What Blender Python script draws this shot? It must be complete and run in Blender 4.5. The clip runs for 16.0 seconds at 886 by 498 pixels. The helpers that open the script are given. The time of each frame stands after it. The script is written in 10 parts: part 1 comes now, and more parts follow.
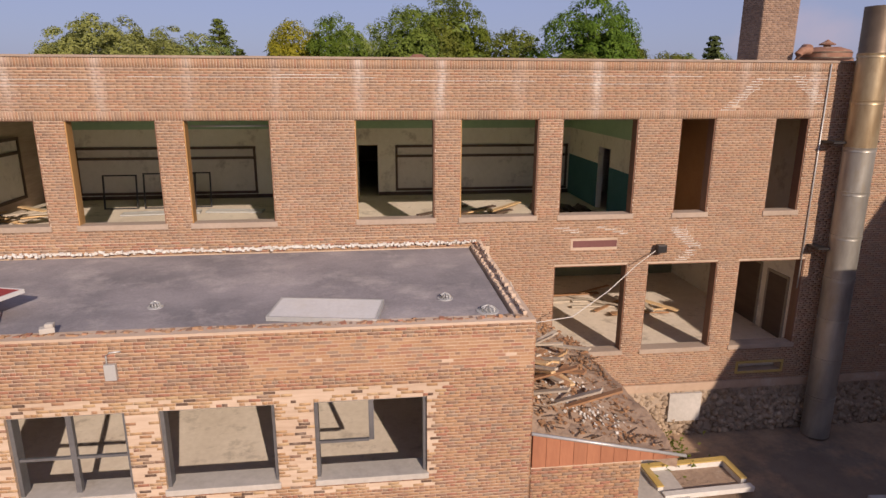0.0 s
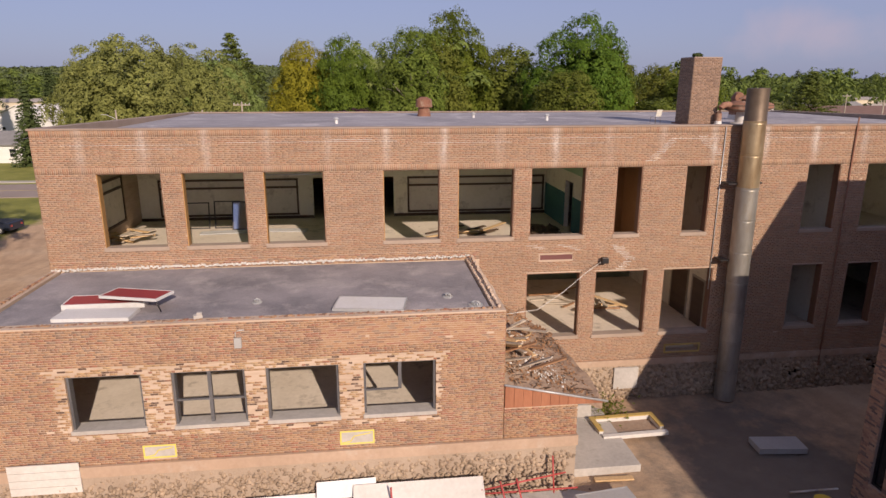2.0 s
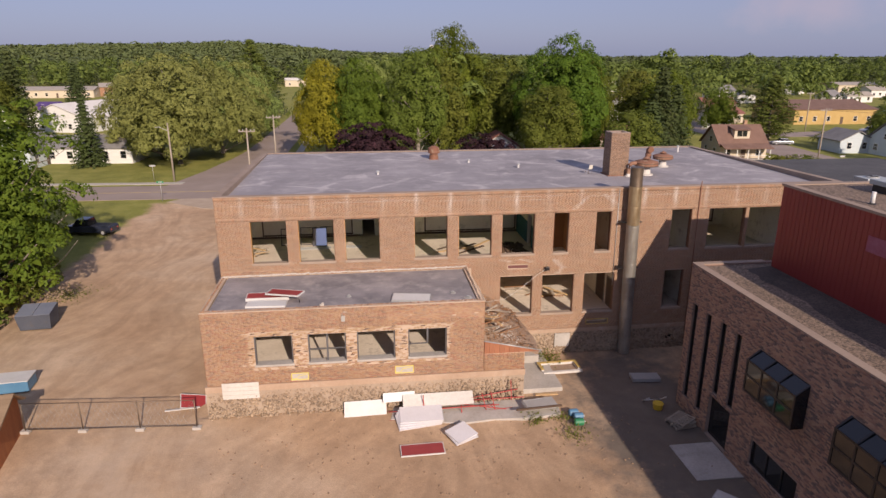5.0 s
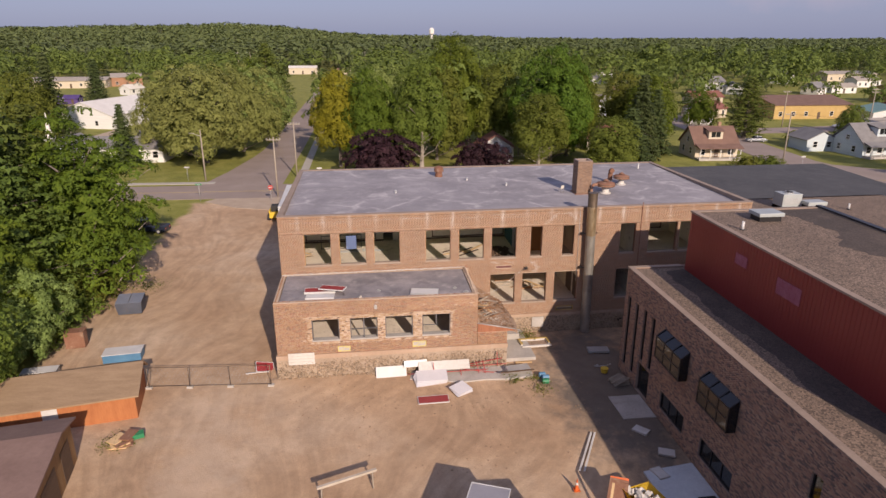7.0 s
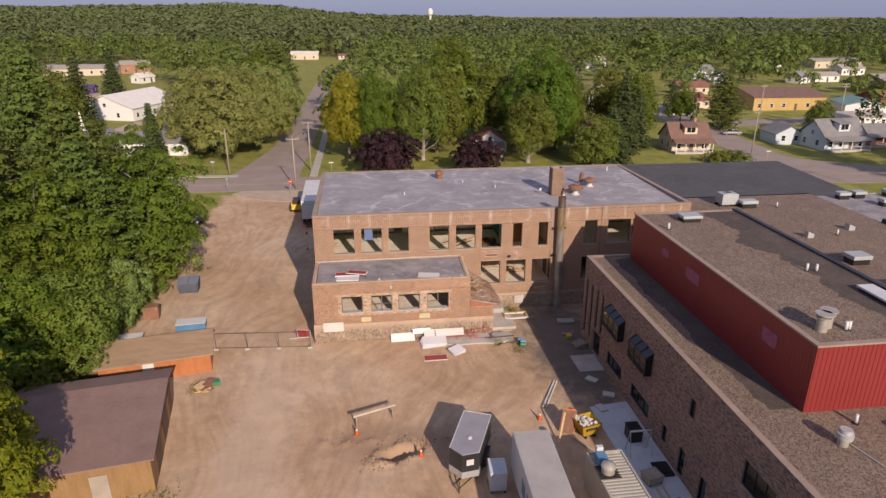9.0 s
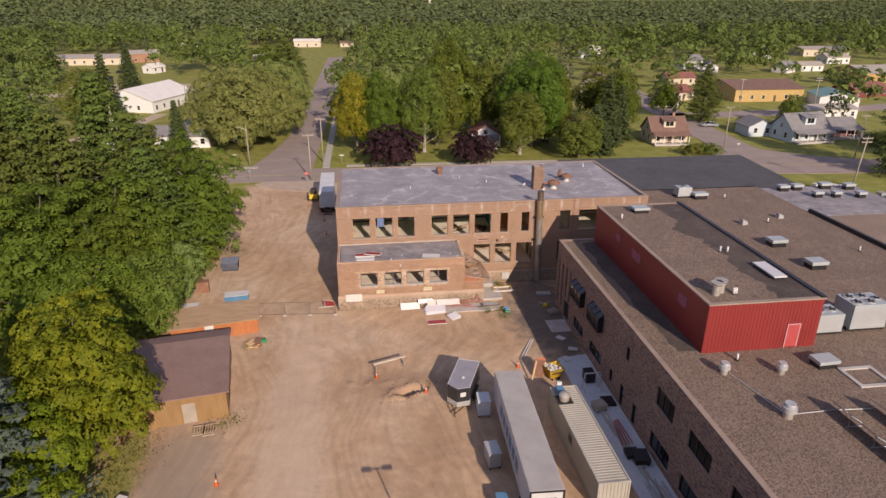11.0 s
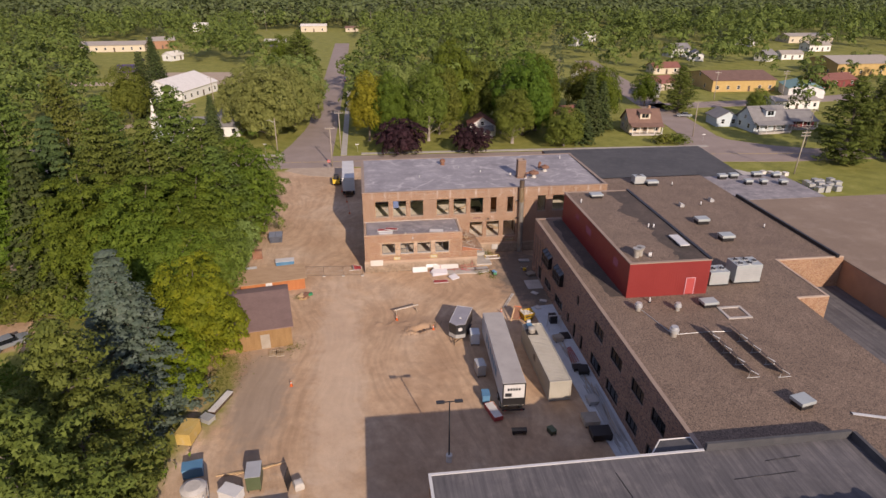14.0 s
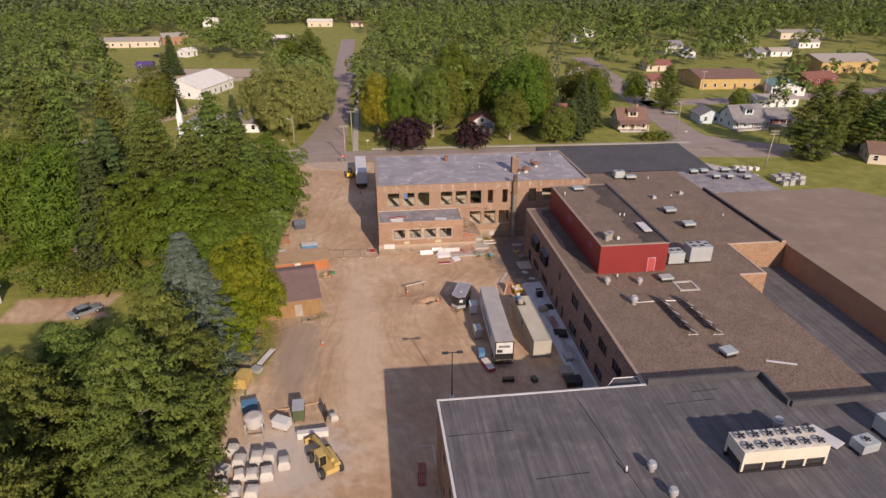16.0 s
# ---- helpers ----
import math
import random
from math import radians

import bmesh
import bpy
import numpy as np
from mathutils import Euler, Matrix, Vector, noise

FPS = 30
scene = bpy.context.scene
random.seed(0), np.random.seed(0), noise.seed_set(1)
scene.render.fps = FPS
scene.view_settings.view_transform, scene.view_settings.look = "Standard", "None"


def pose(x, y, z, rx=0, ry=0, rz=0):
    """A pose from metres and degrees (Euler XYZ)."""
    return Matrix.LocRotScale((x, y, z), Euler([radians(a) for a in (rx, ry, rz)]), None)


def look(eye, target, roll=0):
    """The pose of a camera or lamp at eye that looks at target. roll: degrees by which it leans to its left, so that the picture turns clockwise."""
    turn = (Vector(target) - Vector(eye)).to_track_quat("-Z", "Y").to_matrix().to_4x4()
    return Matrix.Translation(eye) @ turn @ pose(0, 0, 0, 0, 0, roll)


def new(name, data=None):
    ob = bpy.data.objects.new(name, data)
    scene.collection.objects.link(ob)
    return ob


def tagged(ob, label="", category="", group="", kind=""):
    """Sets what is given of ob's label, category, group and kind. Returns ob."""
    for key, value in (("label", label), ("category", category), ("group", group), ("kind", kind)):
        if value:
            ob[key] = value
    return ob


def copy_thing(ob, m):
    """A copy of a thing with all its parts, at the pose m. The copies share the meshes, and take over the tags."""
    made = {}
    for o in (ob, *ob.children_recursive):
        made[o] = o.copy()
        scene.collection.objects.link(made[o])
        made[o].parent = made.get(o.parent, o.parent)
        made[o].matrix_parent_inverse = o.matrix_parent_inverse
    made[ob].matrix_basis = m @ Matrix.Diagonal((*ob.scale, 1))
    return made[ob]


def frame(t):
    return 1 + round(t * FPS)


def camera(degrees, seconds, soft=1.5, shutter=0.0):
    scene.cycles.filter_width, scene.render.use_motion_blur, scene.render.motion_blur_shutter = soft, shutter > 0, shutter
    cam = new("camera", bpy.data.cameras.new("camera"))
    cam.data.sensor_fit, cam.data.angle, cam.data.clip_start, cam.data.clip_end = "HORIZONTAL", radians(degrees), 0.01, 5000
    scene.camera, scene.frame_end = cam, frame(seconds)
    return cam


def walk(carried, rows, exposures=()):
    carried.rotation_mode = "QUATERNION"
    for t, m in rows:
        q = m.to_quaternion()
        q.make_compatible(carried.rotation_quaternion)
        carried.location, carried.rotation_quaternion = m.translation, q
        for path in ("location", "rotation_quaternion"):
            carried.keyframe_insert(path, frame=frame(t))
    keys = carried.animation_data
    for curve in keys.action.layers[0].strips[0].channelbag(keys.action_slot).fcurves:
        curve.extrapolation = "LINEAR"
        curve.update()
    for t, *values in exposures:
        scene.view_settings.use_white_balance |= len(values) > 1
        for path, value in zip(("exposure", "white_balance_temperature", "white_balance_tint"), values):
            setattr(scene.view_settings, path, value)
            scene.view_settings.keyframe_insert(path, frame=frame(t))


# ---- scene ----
cam = camera(70.3, 16.0)
METRES, EYE, TILT, LEAN, TURN = 100.0, 10.5, 0.0, 0.0, -7.0
ROWS = [
    (0.0, 0.0, 0.0, 0.0, 0.05, -14.92, -0.2),
    (0.5, -0.0002, -0.0116, 0.0023, 0.07, -14.83, -0.18),
    (1.0, -0.0004, -0.026, 0.0064, 0.07, -14.79, -0.19),
    (1.5, -0.0003, -0.0432, 0.0133, 0.12, -14.85, -0.1),
    (2.0, -0.0008, -0.0621, 0.0211, 0.08, -14.87, -0.12),
    (2.5, -0.0015, -0.0828, 0.0291, 0.04, -15.05, -0.11),
    (3.0, -0.002, -0.1051, 0.0374, 0.02, -15.38, -0.1),
    (3.5, -0.0029, -0.129, 0.0472, -0.01, -15.82, -0.12),
    (4.0, -0.004, -0.154, 0.0584, -0.06, -16.25, -0.11),
    (6.5, -0.0088, -0.2942, 0.1259, -0.13, -18.3, -0.02),
    (7.0, -0.0099, -0.3238, 0.14, -0.15, -18.77, -0.05),
    (7.5, -0.0108, -0.3536, 0.1541, -0.17, -19.23, -0.05),
    (8.0, -0.0113, -0.3838, 0.1682, -0.19, -19.71, -0.07),
    (8.5, -0.0116, -0.4144, 0.1818, -0.23, -20.17, -0.11),
    (9.0, -0.0118, -0.4457, 0.1948, -0.27, -20.61, -0.11),
    (11.5, -0.0132, -0.6092, 0.261, -0.33, -22.58, -0.09),
    (12.0, -0.0138, -0.6433, 0.2746, -0.32, -22.95, -0.11),
    (12.5, -0.0145, -0.6768, 0.2877, -0.31, -23.3, -0.12),
    (13.0, -0.0153, -0.7106, 0.301, -0.29, -23.63, -0.13),
    (13.5, -0.0161, -0.7449, 0.3145, -0.27, -23.94, -0.14),
    (14.0, -0.0169, -0.7796, 0.3282, -0.23, -24.21, -0.16),
    (14.5, -0.0178, -0.8148, 0.3421, -0.19, -24.46, -0.17),
    (15.0, -0.0189, -0.8504, 0.3559, -0.15, -24.68, -0.18),
    (15.5, -0.0199, -0.8863, 0.3697, -0.1, -24.89, -0.2),
    (16.0, -0.0209, -0.9224, 0.3835, -0.04, -25.1, -0.22),
]
walk(cam, [(t, pose(0, 0, EYE, TILT, LEAN, TURN) @ pose(METRES * x, METRES * y, METRES * z, 90 + pitch, roll, yaw)) for t, x, y, z, yaw, pitch, roll in ROWS], exposures=[(0.0, 0.12, 6650, 18)])

# ---- world and light ----
SUN_TO = Vector((0.267, -1.0, 0.495)).normalized()  # towards the sun
world = bpy.data.worlds.new("sky")
scene.world = world
world.use_nodes = True
wt = world.node_tree
wbg = wt.nodes["Background"]
sky = wt.nodes.new("ShaderNodeTexSky")
sky.sky_type = "NISHITA"
sky.sun_disc = False
sky.sun_elevation = math.asin(SUN_TO.z)
sky.sun_rotation = math.atan2(SUN_TO.x, SUN_TO.y)
sky.air_density, sky.dust_density, sky.ozone_density = 1.0, 1.2, 3.0
tint = wt.nodes.new("ShaderNodeMix")
tint.data_type, tint.blend_type = "RGBA", "MULTIPLY"
tint.inputs["Factor"].default_value = 1.0
tint.inputs[7].default_value = (0.74, 0.78, 1.0, 1)
wt.links.new(sky.outputs["Color"], tint.inputs[6])
haze = wt.nodes.new("ShaderNodeMix")  # late-summer haze evens the sky out
haze.data_type = "RGBA"
haze.inputs["Factor"].default_value = 0.7
haze.inputs[7].default_value = (2.95, 3.3, 4.85, 1)
wt.links.new(tint.outputs[2], haze.inputs[6])
wco = wt.nodes.new("ShaderNodeTexCoord")
wdist = wt.nodes.new("ShaderNodeVectorMath")
wdist.operation = "SUBTRACT"
wdist.inputs[1].default_value = (0.586, 0.807, 0.062)
wt.links.new(wco.outputs["Generated"], wdist.inputs[0])
wsq = wt.nodes.new("ShaderNodeVectorMath")
wsq.operation = "MULTIPLY"
wsq.inputs[1].default_value = (9.0, 9.0, 19.0)
wt.links.new(wdist.outputs[0], wsq.inputs[0])
wlen = wt.nodes.new("ShaderNodeVectorMath")
wlen.operation = "LENGTH"
wt.links.new(wsq.outputs[0], wlen.inputs[0])
wnz = wt.nodes.new("ShaderNodeTexNoise")
wnz.inputs["Scale"].default_value, wnz.inputs["Detail"].default_value = 16.0, 5.0
wt.links.new(wco.outputs["Generated"], wnz.inputs["Vector"])
wadd = wt.nodes.new("ShaderNodeMath")
wadd.operation = "MULTIPLY_ADD"
wadd.inputs[1].default_value = 2.2
wt.links.new(wnz.outputs["Fac"], wadd.inputs[0])
wt.links.new(wlen.outputs["Value"], wadd.inputs[2])
wrange = wt.nodes.new("ShaderNodeMapRange")
for slot, value in (("From Min", 2.0), ("From Max", 1.1), ("To Min", 0.0), ("To Max", 0.5)):
    wrange.inputs[slot].default_value = value
wt.links.new(wadd.outputs[0], wrange.inputs[0])
cloud = wt.nodes.new("ShaderNodeMix")  # one thin cloud low in the north-east
cloud.data_type = "RGBA"
cloud.inputs[7].default_value = (4.6, 4.0, 4.7, 1)
wt.links.new(wrange.outputs[0], cloud.inputs["Factor"])
wt.links.new(haze.outputs[2], cloud.inputs[6])
wt.links.new(cloud.outputs[2], wbg.inputs["Color"])
wbg.inputs["Strength"].default_value = 0.1
sun = new("sun", bpy.data.lights.new("sun", "SUN"))
sun.data.energy, sun.data.angle, sun.data.color = 4.6, radians(0.6), (1.0, 0.87, 0.72)
sun.matrix_world = look(SUN_TO * 60, (0, 0, 0))


# ---- helpers for building ----
def lin(c):
    return (*c, 1.0)


def base_mat(name, rough=0.85, metal=0.0):
    m = bpy.data.materials.new(name)
    m.use_nodes = True
    p = m.node_tree.nodes["Principled BSDF"]
    p.inputs["Roughness"].default_value = rough
    p.inputs["Metallic"].default_value = metal
    return m, m.node_tree, p


def node(nt, kind, **values):
    n = nt.nodes.new(kind)
    for k, v in values.items():
        n.inputs[k.replace("_", " ")].default_value = v
    return n


def ramp(nt, source, stops):
    r = nt.nodes.new("ShaderNodeValToRGB")
    el = r.color_ramp.elements
    el[0].position, el[0].color = stops[0][0], lin(stops[0][1])
    el[1].position, el[1].color = stops[-1][0], lin(stops[-1][1])
    for p, c in stops[1:-1]:
        e = el.new(p)
        e.color = lin(c)
    nt.links.new(source, r.inputs[0])
    return r.outputs[0]


def mixc(nt, fac, a, b, mode="MIX"):
    n = nt.nodes.new("ShaderNodeMix")
    n.data_type, n.blend_type = "RGBA", mode
    for sock, v in ((n.inputs["Factor"], fac), (n.inputs[6], a), (n.inputs[7], b)):
        if isinstance(v, (int, float)):
            sock.default_value = v
        elif isinstance(v, tuple):
            sock.default_value = v if len(v) == 4 else lin(v)
        else:
            nt.links.new(v, sock)
    return n.outputs[2]


def calc(nt, op, a, b=None, clamp=False):
    n = nt.nodes.new("ShaderNodeMath")
    n.operation, n.use_clamp = op, clamp
    for i, v in enumerate((a, b)):
        if v is None:
            continue
        if isinstance(v, (int, float)):
            n.inputs[i].default_value = v
        else:
            nt.links.new(v, n.inputs[i])
    return n.outputs[0]


def place(nt):
    return nt.nodes.new("ShaderNodeNewGeometry").outputs["Position"]


def noise_of(nt, pos, scale, detail=4.0, stretch=None, rough=0.6):
    if stretch:
        mp = nt.nodes.new("ShaderNodeMapping")
        mp.inputs["Scale"].default_value = stretch
        nt.links.new(pos, mp.inputs["Vector"])
        pos = mp.outputs[0]
    n = node(nt, "ShaderNodeTexNoise", Scale=scale, Detail=detail, Roughness=rough)
    nt.links.new(pos, n.inputs["Vector"])
    return n.outputs["Fac"]


def bump(nt, p, height, strength=0.3, dist=0.02):
    b = node(nt, "ShaderNodeBump", Strength=strength, Distance=dist)
    nt.links.new(height, b.inputs["Height"])
    nt.links.new(b.outputs[0], p.inputs["Normal"])


def surf(name, dark, light, rough=0.85, metal=0.0, big=0.6, fine=14.0, bumps=0.25, dist=0.01, stain=None, per="", stretch=None, vary=0.12):
    """A worn surface: colour between dark and light by two noises; stain: a third colour in patches; per: ISLAND or OBJECT variation."""
    m, nt, p = base_mat(name, rough, metal)
    pos = place(nt)
    a = noise_of(nt, pos, big, 5.0, stretch)
    b = noise_of(nt, pos, fine, 4.0, stretch)
    f = calc(nt, "ADD", calc(nt, "MULTIPLY", a, 0.62), calc(nt, "MULTIPLY", b, 0.38))
    col = ramp(nt, f, [(0.34, dark), (0.66, light)])
    if stain:
        s = ramp(nt, noise_of(nt, pos, big * 2.3, 6.0, stretch, 0.7), [(0.55, (0, 0, 0)), (0.72, (1, 1, 1))])
        col = mixc(nt, calc(nt, "MULTIPLY", s, 0.7), col, stain)
    if per:
        src = nt.nodes.new("ShaderNodeNewGeometry").outputs["Random Per Island"] if per == "ISLAND" else nt.nodes.new("ShaderNodeObjectInfo").outputs["Random"]
        v = calc(nt, "ADD", calc(nt, "MULTIPLY", src, 2 * vary), 1 - vary)
        h = nt.nodes.new("ShaderNodeHueSaturation")
        nt.links.new(v, h.inputs["Value"])
        nt.links.new(col, h.inputs["Color"])
        col = h.outputs[0]
    nt.links.new(col, p.inputs["Base Color"])
    if bumps:
        bump(nt, p, b, bumps, dist)
    return m


def box(bm, x0, y0, z0, x1, y1, z1, m=None):
    v = [bm.verts.new((x, y, z)) for z in (z0, z1) for y in (y0, y1) for x in (x0, x1)]
    if m:
        for q in v:
            q.co = m @ q.co
    for f in ((0, 2, 3, 1), (4, 5, 7, 6), (0, 1, 5, 4), (2, 6, 7, 3), (0, 4, 6, 2), (1, 3, 7, 5)):
        bm.faces.new([v[i] for i in f])
    return v


def tube(bm, pts, radii, seg=10, caps=True):
    """A round bar along points with a radius at each."""
    rings = []
    pts = [Vector(p) for p in pts]
    for i, p in enumerate(pts):
        d = (pts[min(i + 1, len(pts) - 1)] - pts[max(i - 1, 0)]).normalized()
        u = d.cross(Vector((0, 0, 1)) if abs(d.z) < 0.95 else Vector((1, 0, 0))).normalized()
        w = d.cross(u)
        r = radii[i] if isinstance(radii, (list, tuple)) else radii
        rings.append([bm.verts.new(p + (u * math.cos(2 * math.pi * k / seg) + w * math.sin(2 * math.pi * k / seg)) * r) for k in range(seg)])
    for a, b in zip(rings, rings[1:]):
        for k in range(seg):
            f = bm.faces.new((a[k], b[k], b[(k + 1) % seg], a[(k + 1) % seg]))
            f.smooth = True
    if caps:
        bm.faces.new(rings[0])
        bm.faces.new(rings[-1][::-1])


def prism(bm, poly, z0, z1):
    a = [bm.verts.new((x, y, z0)) for x, y in poly]
    b = [bm.verts.new((x, y, z1)) for x, y in poly]
    n = len(poly)
    for i in range(n):
        bm.faces.new((a[i], a[(i + 1) % n], b[(i + 1) % n], b[i]))
    bm.faces.new(b)
    bm.faces.new(a[::-1])


def mesh_of(name, bm, material, bevel=0.0):
    if bevel:
        bmesh.ops.bevel(bm, geom=list(bm.edges), offset=bevel, segments=2, affect="EDGES", profile=0.6)
    bmesh.ops.recalc_face_normals(bm, faces=list(bm.faces))
    for e in bm.edges:
        if len(e.link_faces) == 2 and e.calc_face_angle(0.0) > 0.6:
            e.smooth = False
    me = bpy.data.meshes.new(name)
    bm.to_mesh(me)
    bm.free()
    if material:
        me.materials.append(material)
    return me


def part(name, bm, material, parent=None, label="", bevel=0.0, at=None):
    ob = new(name, mesh_of(name, bm, material, bevel))
    if at is not None:
        ob.matrix_basis = at
    if parent:
        ob.parent = parent
    if label:
        ob["label"] = label
    return ob


def leaves_mesh(name, verts, material):
    """One mesh of loose leaves out of an (n, k, 3) array of corners."""
    n, k = verts.shape[:2]
    me = bpy.data.meshes.new(name)
    me.vertices.add(k * n)
    me.vertices.foreach_set("co", np.ascontiguousarray(verts, dtype=np.float32).ravel())
    me.loops.add(k * n)
    me.loops.foreach_set("vertex_index", np.arange(k * n, dtype=np.int32))
    me.polygons.add(n)
    me.polygons.foreach_set("loop_start", np.arange(0, k * n, k, dtype=np.int32))
    me.update(calc_edges=True)
    me.materials.append(material)
    return me


def blocks(name, lo, hi, material, axis, out):
    """One mesh of many bricks from (n,3) corners; the face turned into the wall is left away. axis 0/1, out: sign of the outer side."""
    n = len(lo)
    c = np.empty((n, 8, 3), np.float32)
    for k in range(8):
        for a in range(3):
            c[:, k, a] = (hi if (k >> a) & 1 else lo)[:, a]
    faces = {(0, -1): (0, 4, 6, 2), (0, 1): (1, 3, 7, 5), (1, -1): (0, 1, 5, 4), (1, 1): (2, 6, 7, 3), (2, -1): (0, 2, 3, 1), (2, 1): (4, 5, 7, 6)}
    use = np.array([f for k, f in faces.items() if k != (axis, -out)], np.int32)
    idx = (np.arange(n, dtype=np.int32)[:, None, None] * 8 + use[None]).reshape(-1)
    me = bpy.data.meshes.new(name)
    me.vertices.add(8 * n)
    me.vertices.foreach_set("co", c.ravel())
    me.loops.add(len(idx))
    me.loops.foreach_set("vertex_index", idx)
    me.polygons.add(len(idx) // 4)
    me.polygons.foreach_set("loop_start", np.arange(0, len(idx), 4, dtype=np.int32))
    me.update(calc_edges=True)
    me.materials.append(material)
    return me


def thing(name, label, category, at=(0, 0, 0), turn=0.0, group="", kind=""):
    e = new(name)
    e.matrix_basis = pose(*at, 0, 0, turn)
    return tagged(e, label, category, group, kind)


def solid(name, material, label, category, boxes_, at=(0, 0, 0), turn=0.0, bevel=0.0, kind="", group=""):
    bm = bmesh.new()
    for b in boxes_:
        box(bm, *b)
    ob = part(name, bm, material, None, "", bevel, pose(*at, 0, 0, turn))
    return tagged(ob, label, category, group, kind)


def wall_cells(a0, a1, z0, z1, holes):
    """The rectangles of a wall from a0 to a1 and z0 to z1 that holes (a0, a1, z0, z1) leave."""
    cuts = sorted({a0, a1, *(min(max(h[i], a0), a1) for h in holes for i in (0, 1))})
    for u, v in zip(cuts, cuts[1:]):
        if v - u < 1e-4:
            continue
        mid = (u + v) / 2
        z = z0
        for h in sorted((h for h in holes if h[0] < mid < h[1]), key=lambda h: h[2]):
            if h[2] > z:
                yield u, v, z, min(h[2], z1)
            z = max(z, h[3])
        if z < z1:
            yield u, v, z, z1


def wall_x(bm, y0, y1, x0, x1, z0, z1, holes=()):
    for u, v, a, b in wall_cells(x0, x1, z0, z1, holes):
        box(bm, u, y0, a, v, y1, b)


def wall_y(bm, x0, x1, y0, y1, z0, z1, holes=()):
    for u, v, a, b in wall_cells(y0, y1, z0, z1, holes):
        box(bm, x0, u, a, x1, v, b)


def courses(a0, a1, z0, z1, holes, rng, length=0.209, height=0.0556, joint=0.012, header=6, perp=0.006):
    """Brick rectangles (a0, a1, z0, z1) in running bond with every sixth course of headers."""
    rows = []
    pitch = height + joint
    for k in range(int((z1 - z0 + 0.001) / pitch)):
        z = z0 + k * pitch
        ln = 0.0965 if header and k % header == header - 1 else length
        step = ln + perp
        off = ((0.5 if k % 2 else 0.0) + rng.uniform(-0.18, 0.18)) * step
        blocked = sorted((h[0], h[1]) for h in holes if h[2] < z + height - 0.004 and h[3] > z + 0.004)
        spans, cur = [], a0
        for s, e in blocked:
            if s > cur:
                spans.append((cur, s))
            cur = max(cur, e)
        if cur < a1:
            spans.append((cur, a1))
        for s, e in spans:
            n0 = math.floor((s - a0 - off) / step)
            p = np.arange(n0, n0 + int((e - s) / step) + 3) * step + a0 + off
            q0, q1 = np.maximum(p, s), np.minimum(p + ln, e)
            ok = q1 - q0 > 0.03
            for u, v in zip(q0[ok], q1[ok]):
                rows.append((u, v, z, z + height))
    r = np.array(rows)
    if len(r):
        r[:, :2] += rng.normal(0, 0.0012, (len(r), 1))
        r[:, 2:] += rng.normal(0, 0.0010, (len(r), 1))
    return r


def soldier(a0, a1, z0, z1, rng):
    n = int((a1 - a0) / 0.0676)
    u = a0 + np.arange(n) * (a1 - a0) / n
    return np.stack([u, u + (a1 - a0) / n - 0.0103, np.full(n, z0), np.full(n, z1)], 1)


def facing(r, axis, at, out, depth, rng):
    """Corners of bricks from rectangles on a wall plane; at: the wall's core face, out: side."""
    n = len(r)
    proud = depth + rng.normal(0, 0.0009, n)
    lo, hi = np.zeros((n, 3)), np.zeros((n, 3))
    o = 1 - axis
    lo[:, o], hi[:, o] = r[:, 0], r[:, 1]
    lo[:, 2], hi[:, 2] = r[:, 2], r[:, 3]
    if out < 0:
        lo[:, axis], hi[:, axis] = at - proud, at + 0.02
    else:
        lo[:, axis], hi[:, axis] = at - 0.02, at + proud
    return lo, hi


_t = (1 + 5 ** 0.5) / 2
ICO_V = np.array([(-1, _t, 0), (1, _t, 0), (-1, -_t, 0), (1, -_t, 0), (0, -1, _t), (0, 1, _t), (0, -1, -_t), (0, 1, -_t), (_t, 0, -1), (_t, 0, 1), (-_t, 0, -1), (-_t, 0, 1)]) / 1.902
ICO_F = np.array([(0, 11, 5), (0, 5, 1), (0, 1, 7), (0, 7, 10), (0, 10, 11), (1, 5, 9), (5, 11, 4), (11, 10, 2), (10, 7, 6), (7, 1, 8), (3, 9, 4), (3, 4, 2), (3, 2, 6), (3, 6, 8), (3, 8, 9), (4, 9, 5), (2, 4, 11), (6, 2, 10), (8, 6, 7), (9, 8, 1)], np.int32)


def pebbles(name, centres, sizes, material, g, flat=0.75):
    """One mesh of many rough stones."""
    c, s = np.asarray(centres, float), np.asarray(sizes, float)
    n = len(c)
    v = ICO_V[None] * g.uniform(0.7, 1.25, (n, 12, 1))
    q = g.normal(size=(n, 4))
    q /= np.linalg.norm(q, axis=1, keepdims=True)
    w, x, y, z = q.T
    rot = np.stack([1 - 2 * (y * y + z * z), 2 * (x * y - z * w), 2 * (x * z + y * w), 2 * (x * y + z * w), 1 - 2 * (x * x + z * z), 2 * (y * z - x * w), 2 * (x * z - y * w), 2 * (y * z + x * w), 1 - 2 * (x * x + y * y)], 1).reshape(n, 3, 3)
    v = np.einsum("nij,nkj->nki", rot, v * np.array([1, 0.85, flat]))
    v = v * s[:, None, None] + c[:, None]
    idx = (np.arange(n, dtype=np.int32)[:, None, None] * 12 + ICO_F[None]).reshape(-1)
    me = bpy.data.meshes.new(name)
    me.vertices.add(12 * n)
    me.vertices.foreach_set("co", v.astype(np.float32).ravel())
    me.loops.add(len(idx))
    me.loops.foreach_set("vertex_index", idx)
    me.polygons.add(20 * n)
    me.polygons.foreach_set("loop_start", np.arange(0, 60 * n, 3, dtype=np.int32))
    me.update(calc_edges=True)
    me.materials.append(material)
    return me


